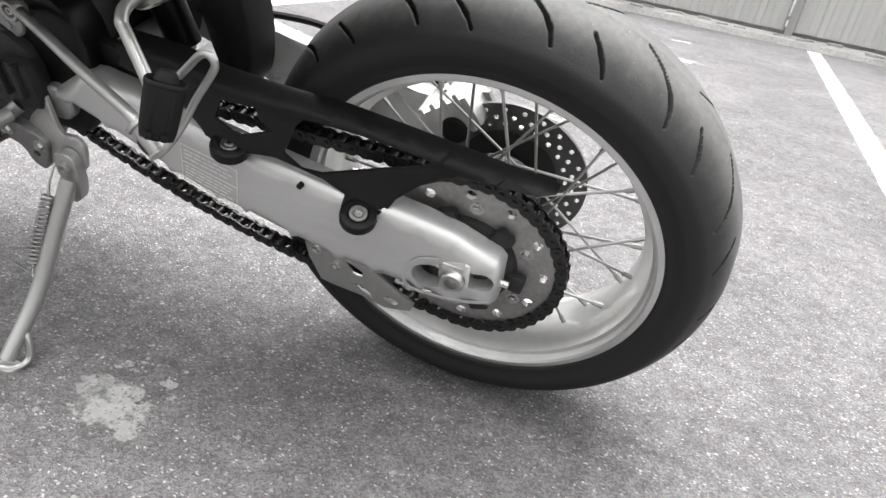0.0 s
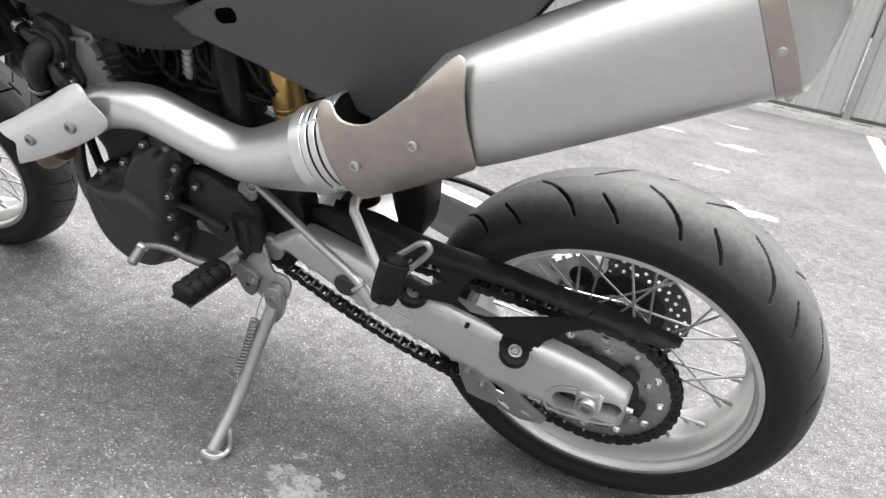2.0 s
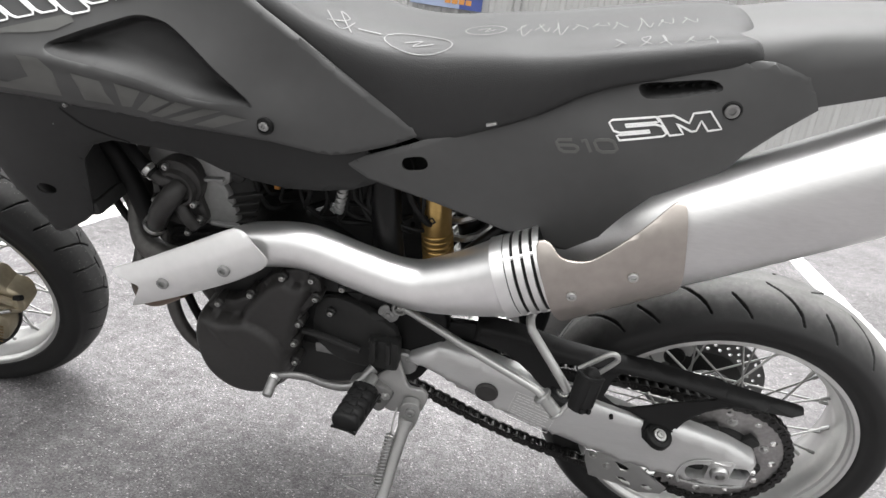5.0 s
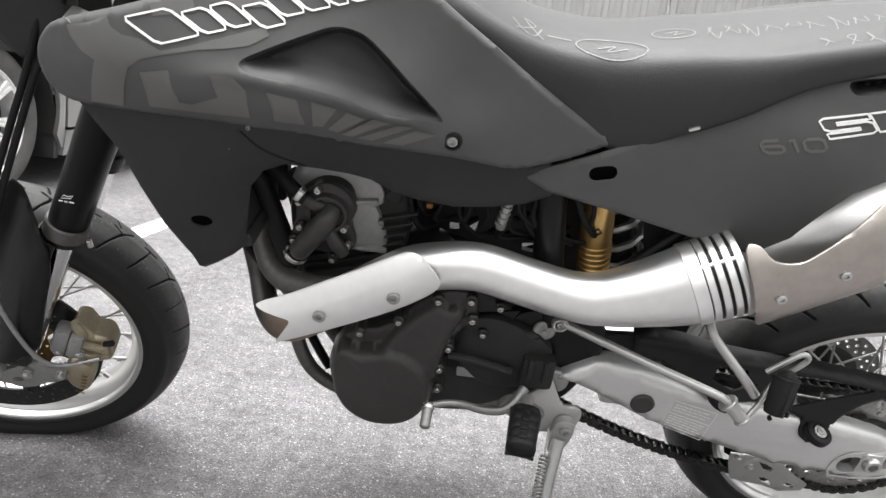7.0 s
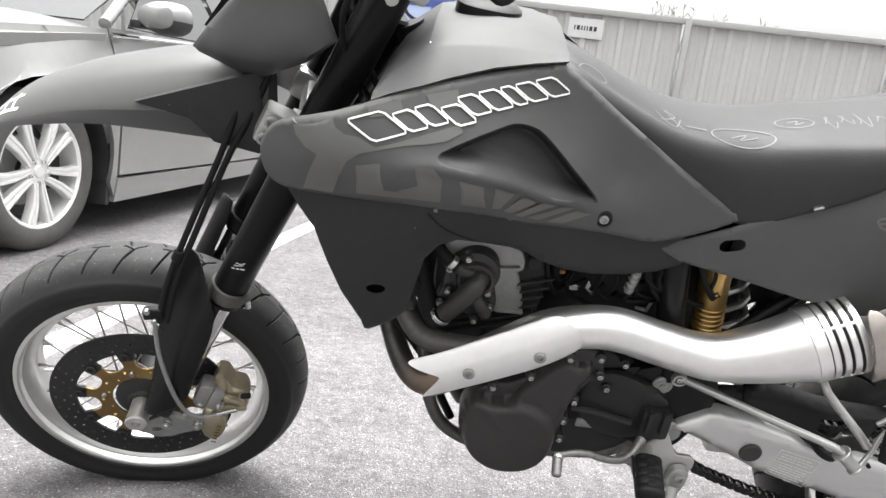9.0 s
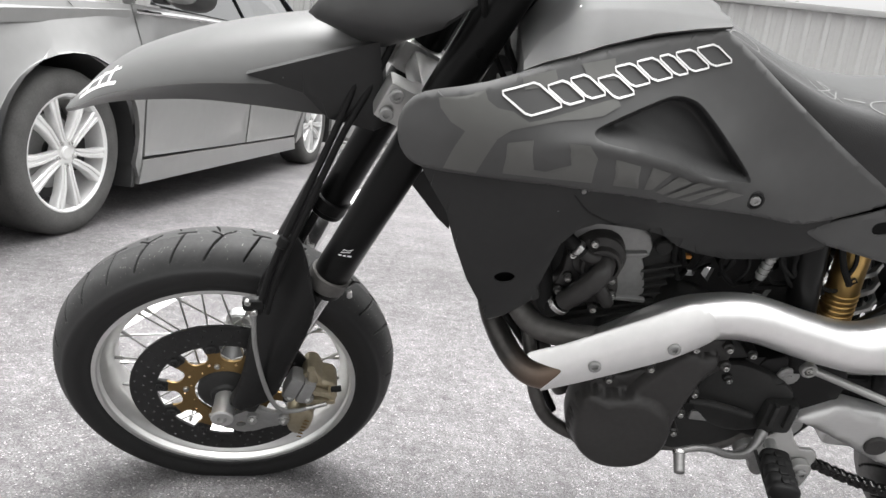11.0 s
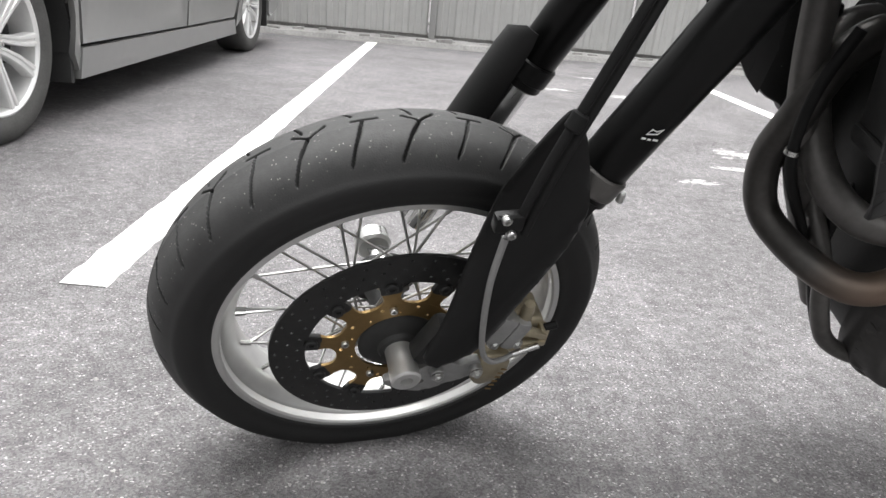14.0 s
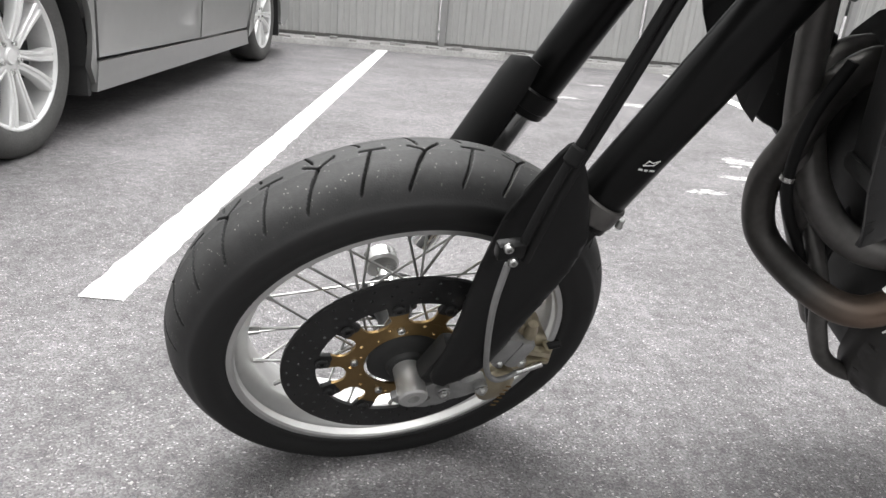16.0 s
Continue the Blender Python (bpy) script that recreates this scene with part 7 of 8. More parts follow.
for y in (-0.103, 0.103):
    sgn = -1 if y < 0 else 1
    part("outer_tube", rings([[leg(y, s) + r * (math.cos(t) * Vector((math.cos(RAKE), 0, -math.sin(RAKE))) + math.sin(t) * Vector((0, 1, 0))) for t in (2 * math.pi * k / 32 for k in range(32))] for s, r in ((0.29, 0.026), (0.293, 0.028), (0.44, 0.028), (0.47, 0.0285), (0.90, 0.0285), (0.905, 0.026))]), FORK, fk, "black outer fork tube")
    part("seal_ring", rod(leg(y, 0.282), leg(y, 0.305), 0.0298, 32, 0.002), FRAME, fk)
    part("stanchion", rod(leg(y, 0.03), leg(y, 0.29), 0.0215, 28), CHROME, fk, "chrome fork stanchion")
    part("clamp_ear", block((0.046, 0.040, 0.052), leg(y, 0.608, 0.050), 0.007, m=Matrix.Rotation(RAKE, 4, "Y")), SILVER_PAINT, fk)
    part("lower_clamp", block((0.075, 0.072, 0.050), leg(y, 0.608), 0.010, m=Matrix.Rotation(RAKE, 4, "Y")), SILVER_PAINT, fk, "silver lower fork clamp")
    part("upper_clamp", block((0.085, 0.075, 0.030), leg(y, 0.868), 0.010, m=Matrix.Rotation(RAKE, 4, "Y")), SILVER_PAINT, fk, "silver upper fork clamp")
    for s in (0.595, 0.622):
        screw(BIG_BOLT, fk, *(leg(y, s, 0.060) + Vector((0, sgn * 0.0235, 0))))
    part("axle_lug", rod((-1.4853, y * 0.86, 0.006), (-1.4853, y * 1.12, 0.006), 0.026, 24, 0.004) if y > 0 else block((0.050, 0.030, 0.075), Vector((-1.440, -0.105, 0.035)), 0.010, m=Matrix.Rotation(RAKE, 4, "Y")), STEEL if y > 0 else ENGINE, fk)
    part("guard_clamp", rod(leg(y, 0.292), leg(y, 0.318), 0.0315, 32, 0.002), BLACK_PLASTIC if y > 0 else DARK_PIPE, fk)
    part("clamp_lug", rod(leg(y, 0.305, -0.034) + Vector((0, sgn * 0.014, 0)), leg(y, 0.305, -0.034) - Vector((0, 0, 0.013)) + Vector((0, sgn * 0.014, 0)), 0.0042, 12, 0.001), STEEL, fk)
part("lower_bridge", block((0.07, 0.20, 0.035), Vector((-1.409, 0, 0)) + STEER_AXIS * 0.608 + OFF * 0.5, 0.008, m=Matrix.Rotation(RAKE, 4, "Y")), SILVER_PAINT, fk)
part("upper_bridge", block((0.07, 0.20, 0.025), Vector((-1.409, 0, 0)) + STEER_AXIS * 0.868 + OFF * 0.5, 0.008, m=Matrix.Rotation(RAKE, 4, "Y")), SILVER_PAINT, fk)

FG_OUT = [(-1.392, 0.312), (-1.374, 0.345), (-1.356, 0.372), (-1.346, 0.370), (-1.334, 0.345), (-1.326, 0.300), (-1.322, 0.268), (-1.330, 0.225), (-1.350, 0.172), (-1.374, 0.108), (-1.390, 0.066), (-1.410, 0.048), (-1.450, 0.030), (-1.466, 0.040), (-1.452, 0.080), (-1.436, 0.140), (-1.420, 0.215), (-1.406, 0.280)]


def guard_depth(x, z):
    """A gutter bent round the front of the fork leg."""
    x, z = np.asarray(x, float), np.asarray(z, float)
    h = (x + 1.409) * math.cos(RAKE) - z * math.sin(RAKE) + 0.036
    return -0.143 + np.clip(np.abs(h + 0.002) - 0.012, 0, 0.05) ** 1.2 * 1.1


fg = fp("fork_guard", sheet(rounded(FG_OUT, 2), guard_depth, 0.003, 0.008, (), 0.002), BLACK_PLASTIC, "matt black plastic fork guard", 60)
FG_RIGHT = [(-1.378, 0.200), (-1.390, 0.180), (-1.428, 0.090), (-1.458, 0.036), (-1.412, 0.048), (-1.376, 0.108), (-1.356, 0.160)]
fg2 = fp("fork_guard", mirrored(sheet(FG_RIGHT, guard_depth, 0.003, 0.010, (), 0.002)), BLACK_PLASTIC, "matt black plastic fork guard", 60)


def shell(y, spots, forward, radius):
    """A curved strip round the front of a fork leg; spots: (height up the leg, half its spread in degrees, lean to one side)."""
    ahead = Vector((-math.cos(RAKE), 0, math.sin(RAKE)))
    loops = []
    for h, spread, lean in spots:
        angles = [radians(lean - spread + 2 * spread * k / 16) for k in range(17)]
        loops.append([leg(y, h, forward) + (ahead * math.cos(a) + Vector((0, 1, 0)) * math.sin(a)) * r for r, a in [(radius, a) for a in angles] + [(radius * 0.93, a) for a in angles[::-1]]])
    return rings(loops)


part("front_shell", shell(-0.103, ((0.10, 85, 0), (0.18, 85, 0), (0.24, 85, 0), (0.29, 85, 0)), 0.0, 0.036), BLACK_PLASTIC, fg)
part("front_shell", shell(0.103, ((0.12, 80, 0), (0.20, 78, 0), (0.27, 74, 0), (0.31, 60, -10), (0.335, 40, -26), (0.352, 14, -46)), 0.020, 0.036), BLACK_PLASTIC, fg2)

fw = part("front_wheel", lathe([(0.010, -0.09), (0.010, 0.09)], 16), STEEL, bike, "front spoked wheel with silver rim and gritty tyre", FRONT @ Matrix.Translation(AXLE_F))
FRONT_GROOVES = [((-0.035, -0.013), (-0.017, 0.002), 0.0010), ((0.001, -0.010), (-0.017, 0.002), 0.0010), ((-0.017, 0.002), (-0.006, 0.020), 0.0012), ((-0.006, 0.020), (0.008, 0.048), 0.0010), ((0.026, -0.009), (0.054, -0.008), 0.0010), ((0.041, -0.009), (0.048, 0.012), 0.0011), ((0.048, 0.012), (0.062, 0.046), 0.0010)]
again("tyre", tyre(0.297, 0.0605, 0.222, 0.050, FRONT_GROOVES, 16, BIKE @ STEER @ Matrix.Translation(AXLE_F), RUBBER, 0.01), fw, Matrix())
part("rim", rim(0.2265, 0.052), RIM, fw, "satin silver rim")
part("hub", lathe([(0.014, -0.066), (0.030, -0.064), (0.046, -0.060), (0.050, -0.052), (0.032, -0.040), (0.024, -0.01), (0.024, 0.01), (0.030, 0.036), (0.044, 0.040), (0.046, 0.048), (0.024, 0.058), (0.014, 0.060)], 40), ENGINE, fw, "black hub")
spokes(fw, Matrix(), 0.1985, 0.042, 0.040, 36)
IN = Matrix.Translation((0, 0.013, 0))
disc = part("brake_disc", perforated(0.116, 0.160, [(0.120, 0.131, 0.0022, 0.0), (0.133, 0.143, 0.0022, 0.5), (0.147, 0.157, 0.0022, 0.2)], 36, -0.080, -0.075), DISC, fw, "dark floating front brake disc", IN)
part("disc_carrier", perforated(0.054, 0.078, [(0.056, 0.065, 0.0020, 0.0), (0.066, 0.077, 0.0030, 0.5)], 10, -0.0795, -0.0755), GOLD, fw, "gold anodised disc carrier", IN)
arm_mesh = mesh_of("carrier_arm", rings([[(0.074, y, -0.0215), (0.074, y, 0.0215), (0.079, y, 0.0145), (0.084, y, 0.0108), (0.092, y, 0.0104), (0.100, y, 0.0130), (0.100, y, -0.0130), (0.092, y, -0.0104), (0.084, y, -0.0108), (0.079, y, -0.0145)] for y in (-0.0793, -0.0757)]), GOLD)
tip_mesh = mesh_of("bobbin", sheet(rounded([(0.098, -0.0105), (0.106, -0.013), (0.1185, -0.012), (0.1185, 0.012), (0.106, 0.013), (0.098, 0.0105)], 3), flat(-0.0800), 0.005, 0.006, (), 0.001), DISC)
rivet_mesh = mesh_of("rivet", lathe([(0.0035, -0.082), (0.0035, -0.084), (0.007, -0.084), (0.008, -0.083), (0.008, -0.079)], 16), DISC)
for k in range(10):
    a = IN @ Matrix.Rotation(2 * math.pi * (k + 0.3) / 10, 4, "Y")
    again("carrier_arm", arm_mesh, fw, a)
    again("bobbin", tip_mesh, fw, a)
    again("rivet", rivet_mesh, fw, a @ Matrix.Translation((0.110, 0, 0)))
    if k % 2:
        again("bolt", BOLT, fw, a @ Matrix.Translation((0.068, -0.0795, 0)))
part("hub_cap", lathe([(0.014, -0.092), (0.024, -0.091), (0.027, -0.086), (0.044, -0.083), (0.050, -0.077), (0.02, -0.07)], 36), ENGINE, fw, m=IN)
part("spacer", lathe([(0.0080, -0.118), (0.0080, -0.1270), (0.0165, -0.1270), (0.0190, -0.1250), (0.0190, -0.108), (0.0182, -0.106), (0.0182, -0.07)], 32), RIM, fw, "machined axle spacer")

fc = fp("front_caliper", sheet(rounded([(-1.352, 0.070), (-1.341, 0.086), (-1.326, 0.078), (-1.318, 0.056), (-1.301, 0.046), (-1.294, 0.024), (-1.297, 0.004), (-1.324, 0.000), (-1.346, 0.004), (-1.352, 0.030)], 2), surface([(-1.34, 0.08, -0.108), (-1.30, 0.03, -0.104), (-1.33, 0.02, -0.114), (-1.345, 0.03, -0.112)]), 0.040, 0.008, (), 0.005), PALE_GOLD, "pale gold four-piston front brake caliper")
part("lower_arm", sheet(rounded([(-1.384, -0.040), (-1.382, -0.072), (-1.369, -0.087), (-1.354, -0.076), (-1.340, -0.049), (-1.336, -0.016), (-1.358, -0.005), (-1.378, -0.012)], 3), surface([(-1.37, -0.08, -0.106), (-1.36, -0.04, -0.118), (-1.34, -0.02, -0.114), (-1.38, -0.02, -0.112)]), 0.034, 0.008, (), 0.006), PALE_GOLD, fc)
bm = bmesh.new()
for k in range(6):
    joined(bm, stroke([(-1.366 + 0.0030 * k, -0.070 + 0.0085 * k), (-1.358 + 0.0030 * k, -0.073 + 0.0085 * k)], 0.0022, flat(-0.1195), 0.002))
part("raised_mark", bm, GOLD, fc)
for x, z, w in ((-1.366, 0.058, 0.026), (-1.346, 0.046, 0.024)):
    part("piston_block", block((w, 0.036, 0.052), (x, -0.108, z), 0.009, m=Matrix.Rotation(radians(24), 4, "Y")), GREY_METAL, fc, "grey piston housing")
part("tower", tube([(-1.334, -0.106, 0.058), (-1.334, -0.112, 0.080), (-1.335, -0.114, 0.098)], [0.010, 0.008, 0.0065], 12), PALE_GOLD, fc)
part("fin", block((0.034, 0.012, 0.010), (-1.318, -0.116, 0.040), 0.003, m=Matrix.Rotation(radians(25), 4, "Y")), PALE_GOLD, fc)
part("fin", block((0.040, 0.012, 0.009), (-1.318, -0.115, 0.020), 0.003, m=Matrix.Rotation(radians(10), 4, "Y")), PALE_GOLD, fc)
part("fin", block((0.012, 0.016, 0.034), (-1.302, -0.110, 0.026), 0.004), PALE_GOLD, fc)
part("pin", rod((-1.346, -0.126, 0.012), (-1.310, -0.124, 0.021), 0.0042, 12, 0.001), STEEL, fc)
part("bleed_nipple", rod((-1.303, -0.112, 0.042), (-1.286, -0.112, 0.045), 0.0055, 8, 0.001), SOFT_RUBBER, fc)
part("bracket", sheet(rounded([(-1.506, -0.030), (-1.474, -0.019), (-1.446, -0.006), (-1.430, -0.004), (-1.405, -0.018), (-1.382, -0.012), (-1.372, -0.042), (-1.415, -0.055), (-1.457, -0.066), (-1.497, -0.046)], 3), flat(-0.112), 0.009, 0.010, [circle(-1.462, -0.042, 0.009, 16, 0.7)], 0.002), GREY_METAL, fc, "grey alloy caliper bracket")
for x, z in ((-1.439, -0.020), (-1.386, -0.026), (-1.373, 0.036), (-1.342, 0.030)):
    part("bolt_boss", rod((x, -0.122, z), (x, -0.108, z), 0.0095, 14, 0.002), GREY_METAL, fc)
    screw(HEX, fc, x, -0.122, z)
part("brake_hose", tube([(-1.345, -0.126, 0.012), (-1.364, -0.134, 0.016), (-1.384, -0.142, 0.030), (-1.399, -0.146, 0.060), (-1.409, -0.150, 0.120), (-1.414, -0.152, 0.195), (-1.410, -0.152, 0.259)], 0.0038, 10), GREY_METAL, fc, "braided grey brake hose")
for k, dx in enumerate((0.0, 0.012)):
    fp("brake_line", tube([(-1.404 + dx, -0.152, 0.262), (-1.380 + dx, -0.142, 0.34), (-1.335 + dx, -0.122, 0.44), (-1.292 + dx, -0.10, 0.53), (-1.262 + dx * 1.8, -0.085, 0.60), (-1.22 + dx * 2.2, -0.07, 0.70)], 0.0048, 10), SOFT_RUBBER, "black brake line along the fork")
cl = fp("line_clip", block((0.030, 0.014, 0.020), (-1.410, -0.149, 0.278), 0.004), FRAME, "hose clip with bright screws on the fork guard")
screw(BOLT, cl, -1.408, -0.156, 0.268)
screw(BOLT, cl, -1.416, -0.156, 0.288)
fp("line_guide", rod((-1.366, -0.137, 0.372), (-1.358, -0.134, 0.388), 0.0085, 12, 0.002), SOFT_RUBBER, "black rubber hose guide")
stick = fp("fork_sticker", stroke([(-1.284, 0.359), (-1.279, 0.364), (-1.274, 0.361), (-1.267, 0.363), (-1.272, 0.358)], 0.0012, flat(-0.1318), 0.0008, True), DECAL_WHITE, "small white sticker on the fork tube")
for x, z, w in ((-1.288, 0.355, 0.005), (-1.281, 0.353, 0.004), (-1.275, 0.352, 0.006)):
    part("bar", stroke([(x, z), (x + w, z - w * 0.25)], 0.0020, flat(-0.1318), 0.0008), DECAL_WHITE, stick)

# high front fender, its mount and the lamp mask
FEND = [(-1.650, 0.510, 0.514, 0.014), (-1.628, 0.520, 0.533, 0.034), (-1.590, 0.536, 0.566, 0.054), (-1.545, 0.546, 0.592, 0.068), (-1.470, 0.553, 0.619, 0.080), (-1.390, 0.548, 0.637, 0.086), (-1.320, 0.539, 0.648, 0.086), (-1.260, 0.531, 0.650, 0.080), (-1.225, 0.530, 0.645, 0.072)]


def fender_ring(x, lo, hi, w):
    h = hi - lo
    half = [(w * 0.66, lo), (w * 0.96, lo + h * 0.42), (w * 1.0, lo + h * 0.47), (w * 0.95, lo + h * 0.56), (w * 0.62, lo + h * 0.86), (w * 0.30, hi - 0.001), (0, hi)]
    out = [(x, -a, b) for a, b in half] + [(x, a, b) for a, b in half[-2::-1]]
    return out + [(x, q[1] * 0.95, q[2] - 0.004 if abs(q[1]) < w * 0.80 else q[2]) for q in out[::-1]]


fd_loops = spline(np.array([fender_ring(*r) for r in FEND]).reshape(len(FEND), -1), 5)
fender = fp("front_fender", rings([l.reshape(-1, 3) for l in fd_loops]), FENDER, "charcoal high front fender with a white mark on its beak", 50)
part("gusset", sheet([(-1.398, 0.602), (-1.235, 0.650), (-1.222, 0.538), (-1.240, 0.528), (-1.300, 0.545), (-1.330, 0.580)], flat(-0.0905), 0.01, 0.02, (), 0.004), SHROUD, fender, "black inset on the fender's side")
fend_tree = BVHTree.FromPolygons([tuple(v.co) for v in fender.data.vertices], [tuple(p.vertices) for p in fender.data.polygons])
bm = bmesh.new()
for a, b in (((-1.622, -0.026), (-1.565, -0.052)), ((-1.628, -0.010), (-1.56, -0.032)), ((-1.592, -0.040), (-1.585, -0.018)), ((-1.577, -0.046), (-1.568, -0.022)), ((-1.612, -0.030), (-1.604, -0.012))):
    a, b = Vector(a), Vector(b)
    n_ = Vector((-(b - a).y, (b - a).x)).normalized() * 0.0022
    rows = []
    for k in range(7):
        p = a + (b - a) * k / 6
        row = []
        for q in (p + n_, p - n_):
            hit = fend_tree.ray_cast(Vector((q.x, q.y, 1.2)), Vector((0, 0, -1)))
            row.append(bm.verts.new(hit[0] + hit[1] * 0.0008))
        rows.append(row)
    for r, s in zip(rows, rows[1:]):
        bm.faces.new((r[0], r[1], s[1], s[0]))
part("beak_mark", bm, DECAL_WHITE, fender, "white bar mark")
MASK = [(-1.322, 0.668), (-1.296, 0.702), (-1.253, 0.750), (-1.222, 0.800), (-1.165, 0.812), (-1.146, 0.765), (-1.126, 0.712), (-1.165, 0.684), (-1.229, 0.640), (-1.256, 0.642), (-1.279, 0.653), (-1.312, 0.662)]
MASK_Y = [(-1.32, 0.668, -0.052), (-1.296, 0.70, -0.062), (-1.25, 0.75, -0.074), (-1.2, 0.80, -0.084), (-1.126, 0.712, -0.128), (-1.23, 0.642, -0.098), (-1.28, 0.654, -0.080), (-1.279, 0.679, -0.092), (-1.219, 0.682, -0.126), (-1.154, 0.700, -0.136), (-1.16, 0.77, -0.108), (-1.24, 0.70, -0.108)]


def mask_depth(x, z):
    """Two flat facets that meet in a crease."""
    a = surface(MASK_Y)(x, z)
    line = 0.679 + (np.asarray(x, float) + 1.279) * 0.14
    return a + 0.35 * np.clip(line - np.asarray(z, float), 0, 0.05)


mask = fp("lamp_mask", sheet(MASK, mask_depth, 0.004, 0.008, (), 0.003), MASK_BLACK, "charcoal headlamp mask", 30)
part("right_side", mirrored(sheet(MASK, mask_depth, 0.004, 0.02, (), 0.003)), MASK_BLACK, mask)
part("mark", stroke([(-1.236, 0.752), (-1.212, 0.760), (-1.208, 0.768), (-1.232, 0.762)], 0.002, mask_depth, 0.001, True), DECAL_GREY, mask)
part("lamp_face", block((0.02, 0.10, 0.12), (-1.258, 0, 0.735), 0.02, m=Matrix.Rotation(radians(28), 4, "Y")), CAR_GLASS, mask, "dark headlamp glass")
part("top", block((0.10, 0.17, 0.02), (-1.185, 0, 0.80), 0.01), SHROUD, mask)
dash = fp("instrument_panel", block((0.06, 0.12, 0.07), (-1.13, 0, 0.80), 0.012, m=Matrix.Rotation(radians(30), 4, "Y")), FRAME, "black instrument panel")
part("key_switch", rod((-1.075, -0.02, 0.745), (-1.06, -0.02, 0.775), 0.014, 16, 0.002), GREY_METAL, dash)
bar = fp("handlebar", tube([(-0.98, -0.40, 0.86), (-1.02, -0.30, 0.868), (-1.055, -0.16, 0.845), (-1.065, 0, 0.84), (-1.055, 0.16, 0.845), (-1.02, 0.30, 0.868), (-0.98, 0.40, 0.86)], 0.011, 14), GREY_METAL, "grey tapered handlebar")
for s in (-1, 1):
    part("grip", rod((-1.012, s * 0.285, 0.868), (-0.98, s * 0.402, 0.86), 0.016, 16, 0.003), SOFT_RUBBER, bar)
    part("lever", tube([(-1.045, s * 0.24, 0.862), (-1.085, s * 0.30, 0.858), (-1.075, s * 0.40, 0.845)], 0.006, 10), SILVER_PAINT, bar)
    part("lever_mount", block((0.04, 0.04, 0.034), (-1.040, s * 0.225, 0.864), 0.008), GREY_METAL, bar)
    part("riser", rod((-1.075, s * 0.05, 0.735), (-1.062, s * 0.05, 0.84), 0.018, 16, 0.003), GREY_METAL, bar)
part("cable", tube([(-1.04, -0.22, 0.86), (-1.10, -0.17, 0.80), (-1.12, -0.13, 0.72), (-1.08, -0.10, 0.62), (-1.02, -0.08, 0.55)], 0.004, 8), SOFT_RUBBER, bar)
part("cable", tube([(-1.06, 0.10, 0.85), (-1.11, -0.02, 0.76), (-1.09, -0.09, 0.68), (-1.05, -0.10, 0.60)], 0.005, 8), SOFT_RUBBER, bar)


# ---- parked car ----
CAR = pose(-2.732, 1.612, -0.004, 0, 0, -4.6)
car = thing("car", "dark grey parked car with silver alloy wheels", "car", CAR)
# its own frame: y to the tail, x to the side that faces the motorcycle (x = 0 at that side's wheels), z up
WB, WR = 3.12, 0.348


def car_wheel(y, steer):
    m = Matrix.Translation((-0.11, y, WR)) @ Matrix.Rotation(radians(90), 4, "Z") @ Matrix.Rotation(radians(steer), 4, "Z")
    w = part("wheel", lathe([(0.246, -0.095), (0.249, -0.104), (0.262, -0.110), (0.288, -0.114), (0.318, -0.110), (0.338, -0.098), (0.347, -0.080), (0.348, 0.0), (0.347, 0.080), (0.338, 0.098), (0.30, 0.11), (0.246, 0.10)], 64, closed=True), CAR_RUBBER, car, "dusty black tyre on silver alloy rim", m)
    WIDE = Matrix.Diagonal((1.055, 1, 1.055, 1))
    part("rim", lathe([(0.238, -0.100), (0.240, -0.104), (0.232, -0.105), (0.222, -0.096), (0.216, -0.05), (0.214, 0.09), (0.225, 0.10), (0.232, 0.09), (0.228, -0.08)], 56, closed=True), CAR_ALLOY, w, m=WIDE)
    part("brake", lathe([(0.05, -0.01), (0.155, -0.01), (0.155, 0.01), (0.05, 0.01)], 40, closed=True), GREY_METAL, w)
    part("well", lathe([(0.0001, 0.03), (0.212, 0.03), (0.212, 0.034), (0.0001, 0.034)], 40), CAR_DARK, w)
    bm = bmesh.new()
    for s in (1, -1):
        rows = []
        for r, c, half, y in ((0.046, 0.019, 0.013, -0.088), (0.075, 0.021, 0.0145, -0.092), (0.14, 0.032, 0.0185, -0.099), (0.20, 0.050, 0.0235, -0.101), (0.228, 0.060, 0.027, -0.099)):
            rows.append([(r, yy, s * (c + d * half)) for d, yy in ((-1, -0.060), (-1, y + 0.006), (-0.82, y), (-0.30, y), (-0.12, y + 0.007), (0.12, y + 0.007), (0.30, y), (0.82, y), (1, y + 0.006), (1, -0.060))])
        rings(rows, bm)
    spoke = mesh_of("spoke", bm, CAR_ALLOY, 30)
    for k in range(5):
        again("spoke", spoke, w, WIDE @ Matrix.Rotation(2 * math.pi * (k + 0.25) / 5, 4, "Y"))
    part("hub", lathe([(0.0001, -0.090), (0.024, -0.090), (0.027, -0.087), (0.029, -0.082), (0.060, -0.080), (0.066, -0.076), (0.068, -0.05)], 30), CAR_ALLOY, w)
    nut = mesh_of("nut", lathe([(0.0001, -0.094), (0.008, -0.094), (0.010, -0.09), (0.010, -0.07)], 6), STEEL)
    for k in range(5):
        a = 2 * math.pi * (k + 0.75) / 5
        again("nut", nut, w, Matrix.Translation((0.05 * math.cos(a), 0, 0.05 * math.sin(a))))
    return w


for y in (0.0, WB):
    car_wheel(y, 0)


def skin(outline, bulge, thick, holes=(), step=0.05, rim_=0.006):
    """A body panel of the near side: the outline in y, z, pushed out by bulge(y, z)."""
    bm = sheet(outline, lambda y, z: -bulge(y, z), thick, step, holes, rim_)
    for v in bm.verts:
        v.co = Vector((-v.co.y, v.co.x, v.co.z))
    return bm


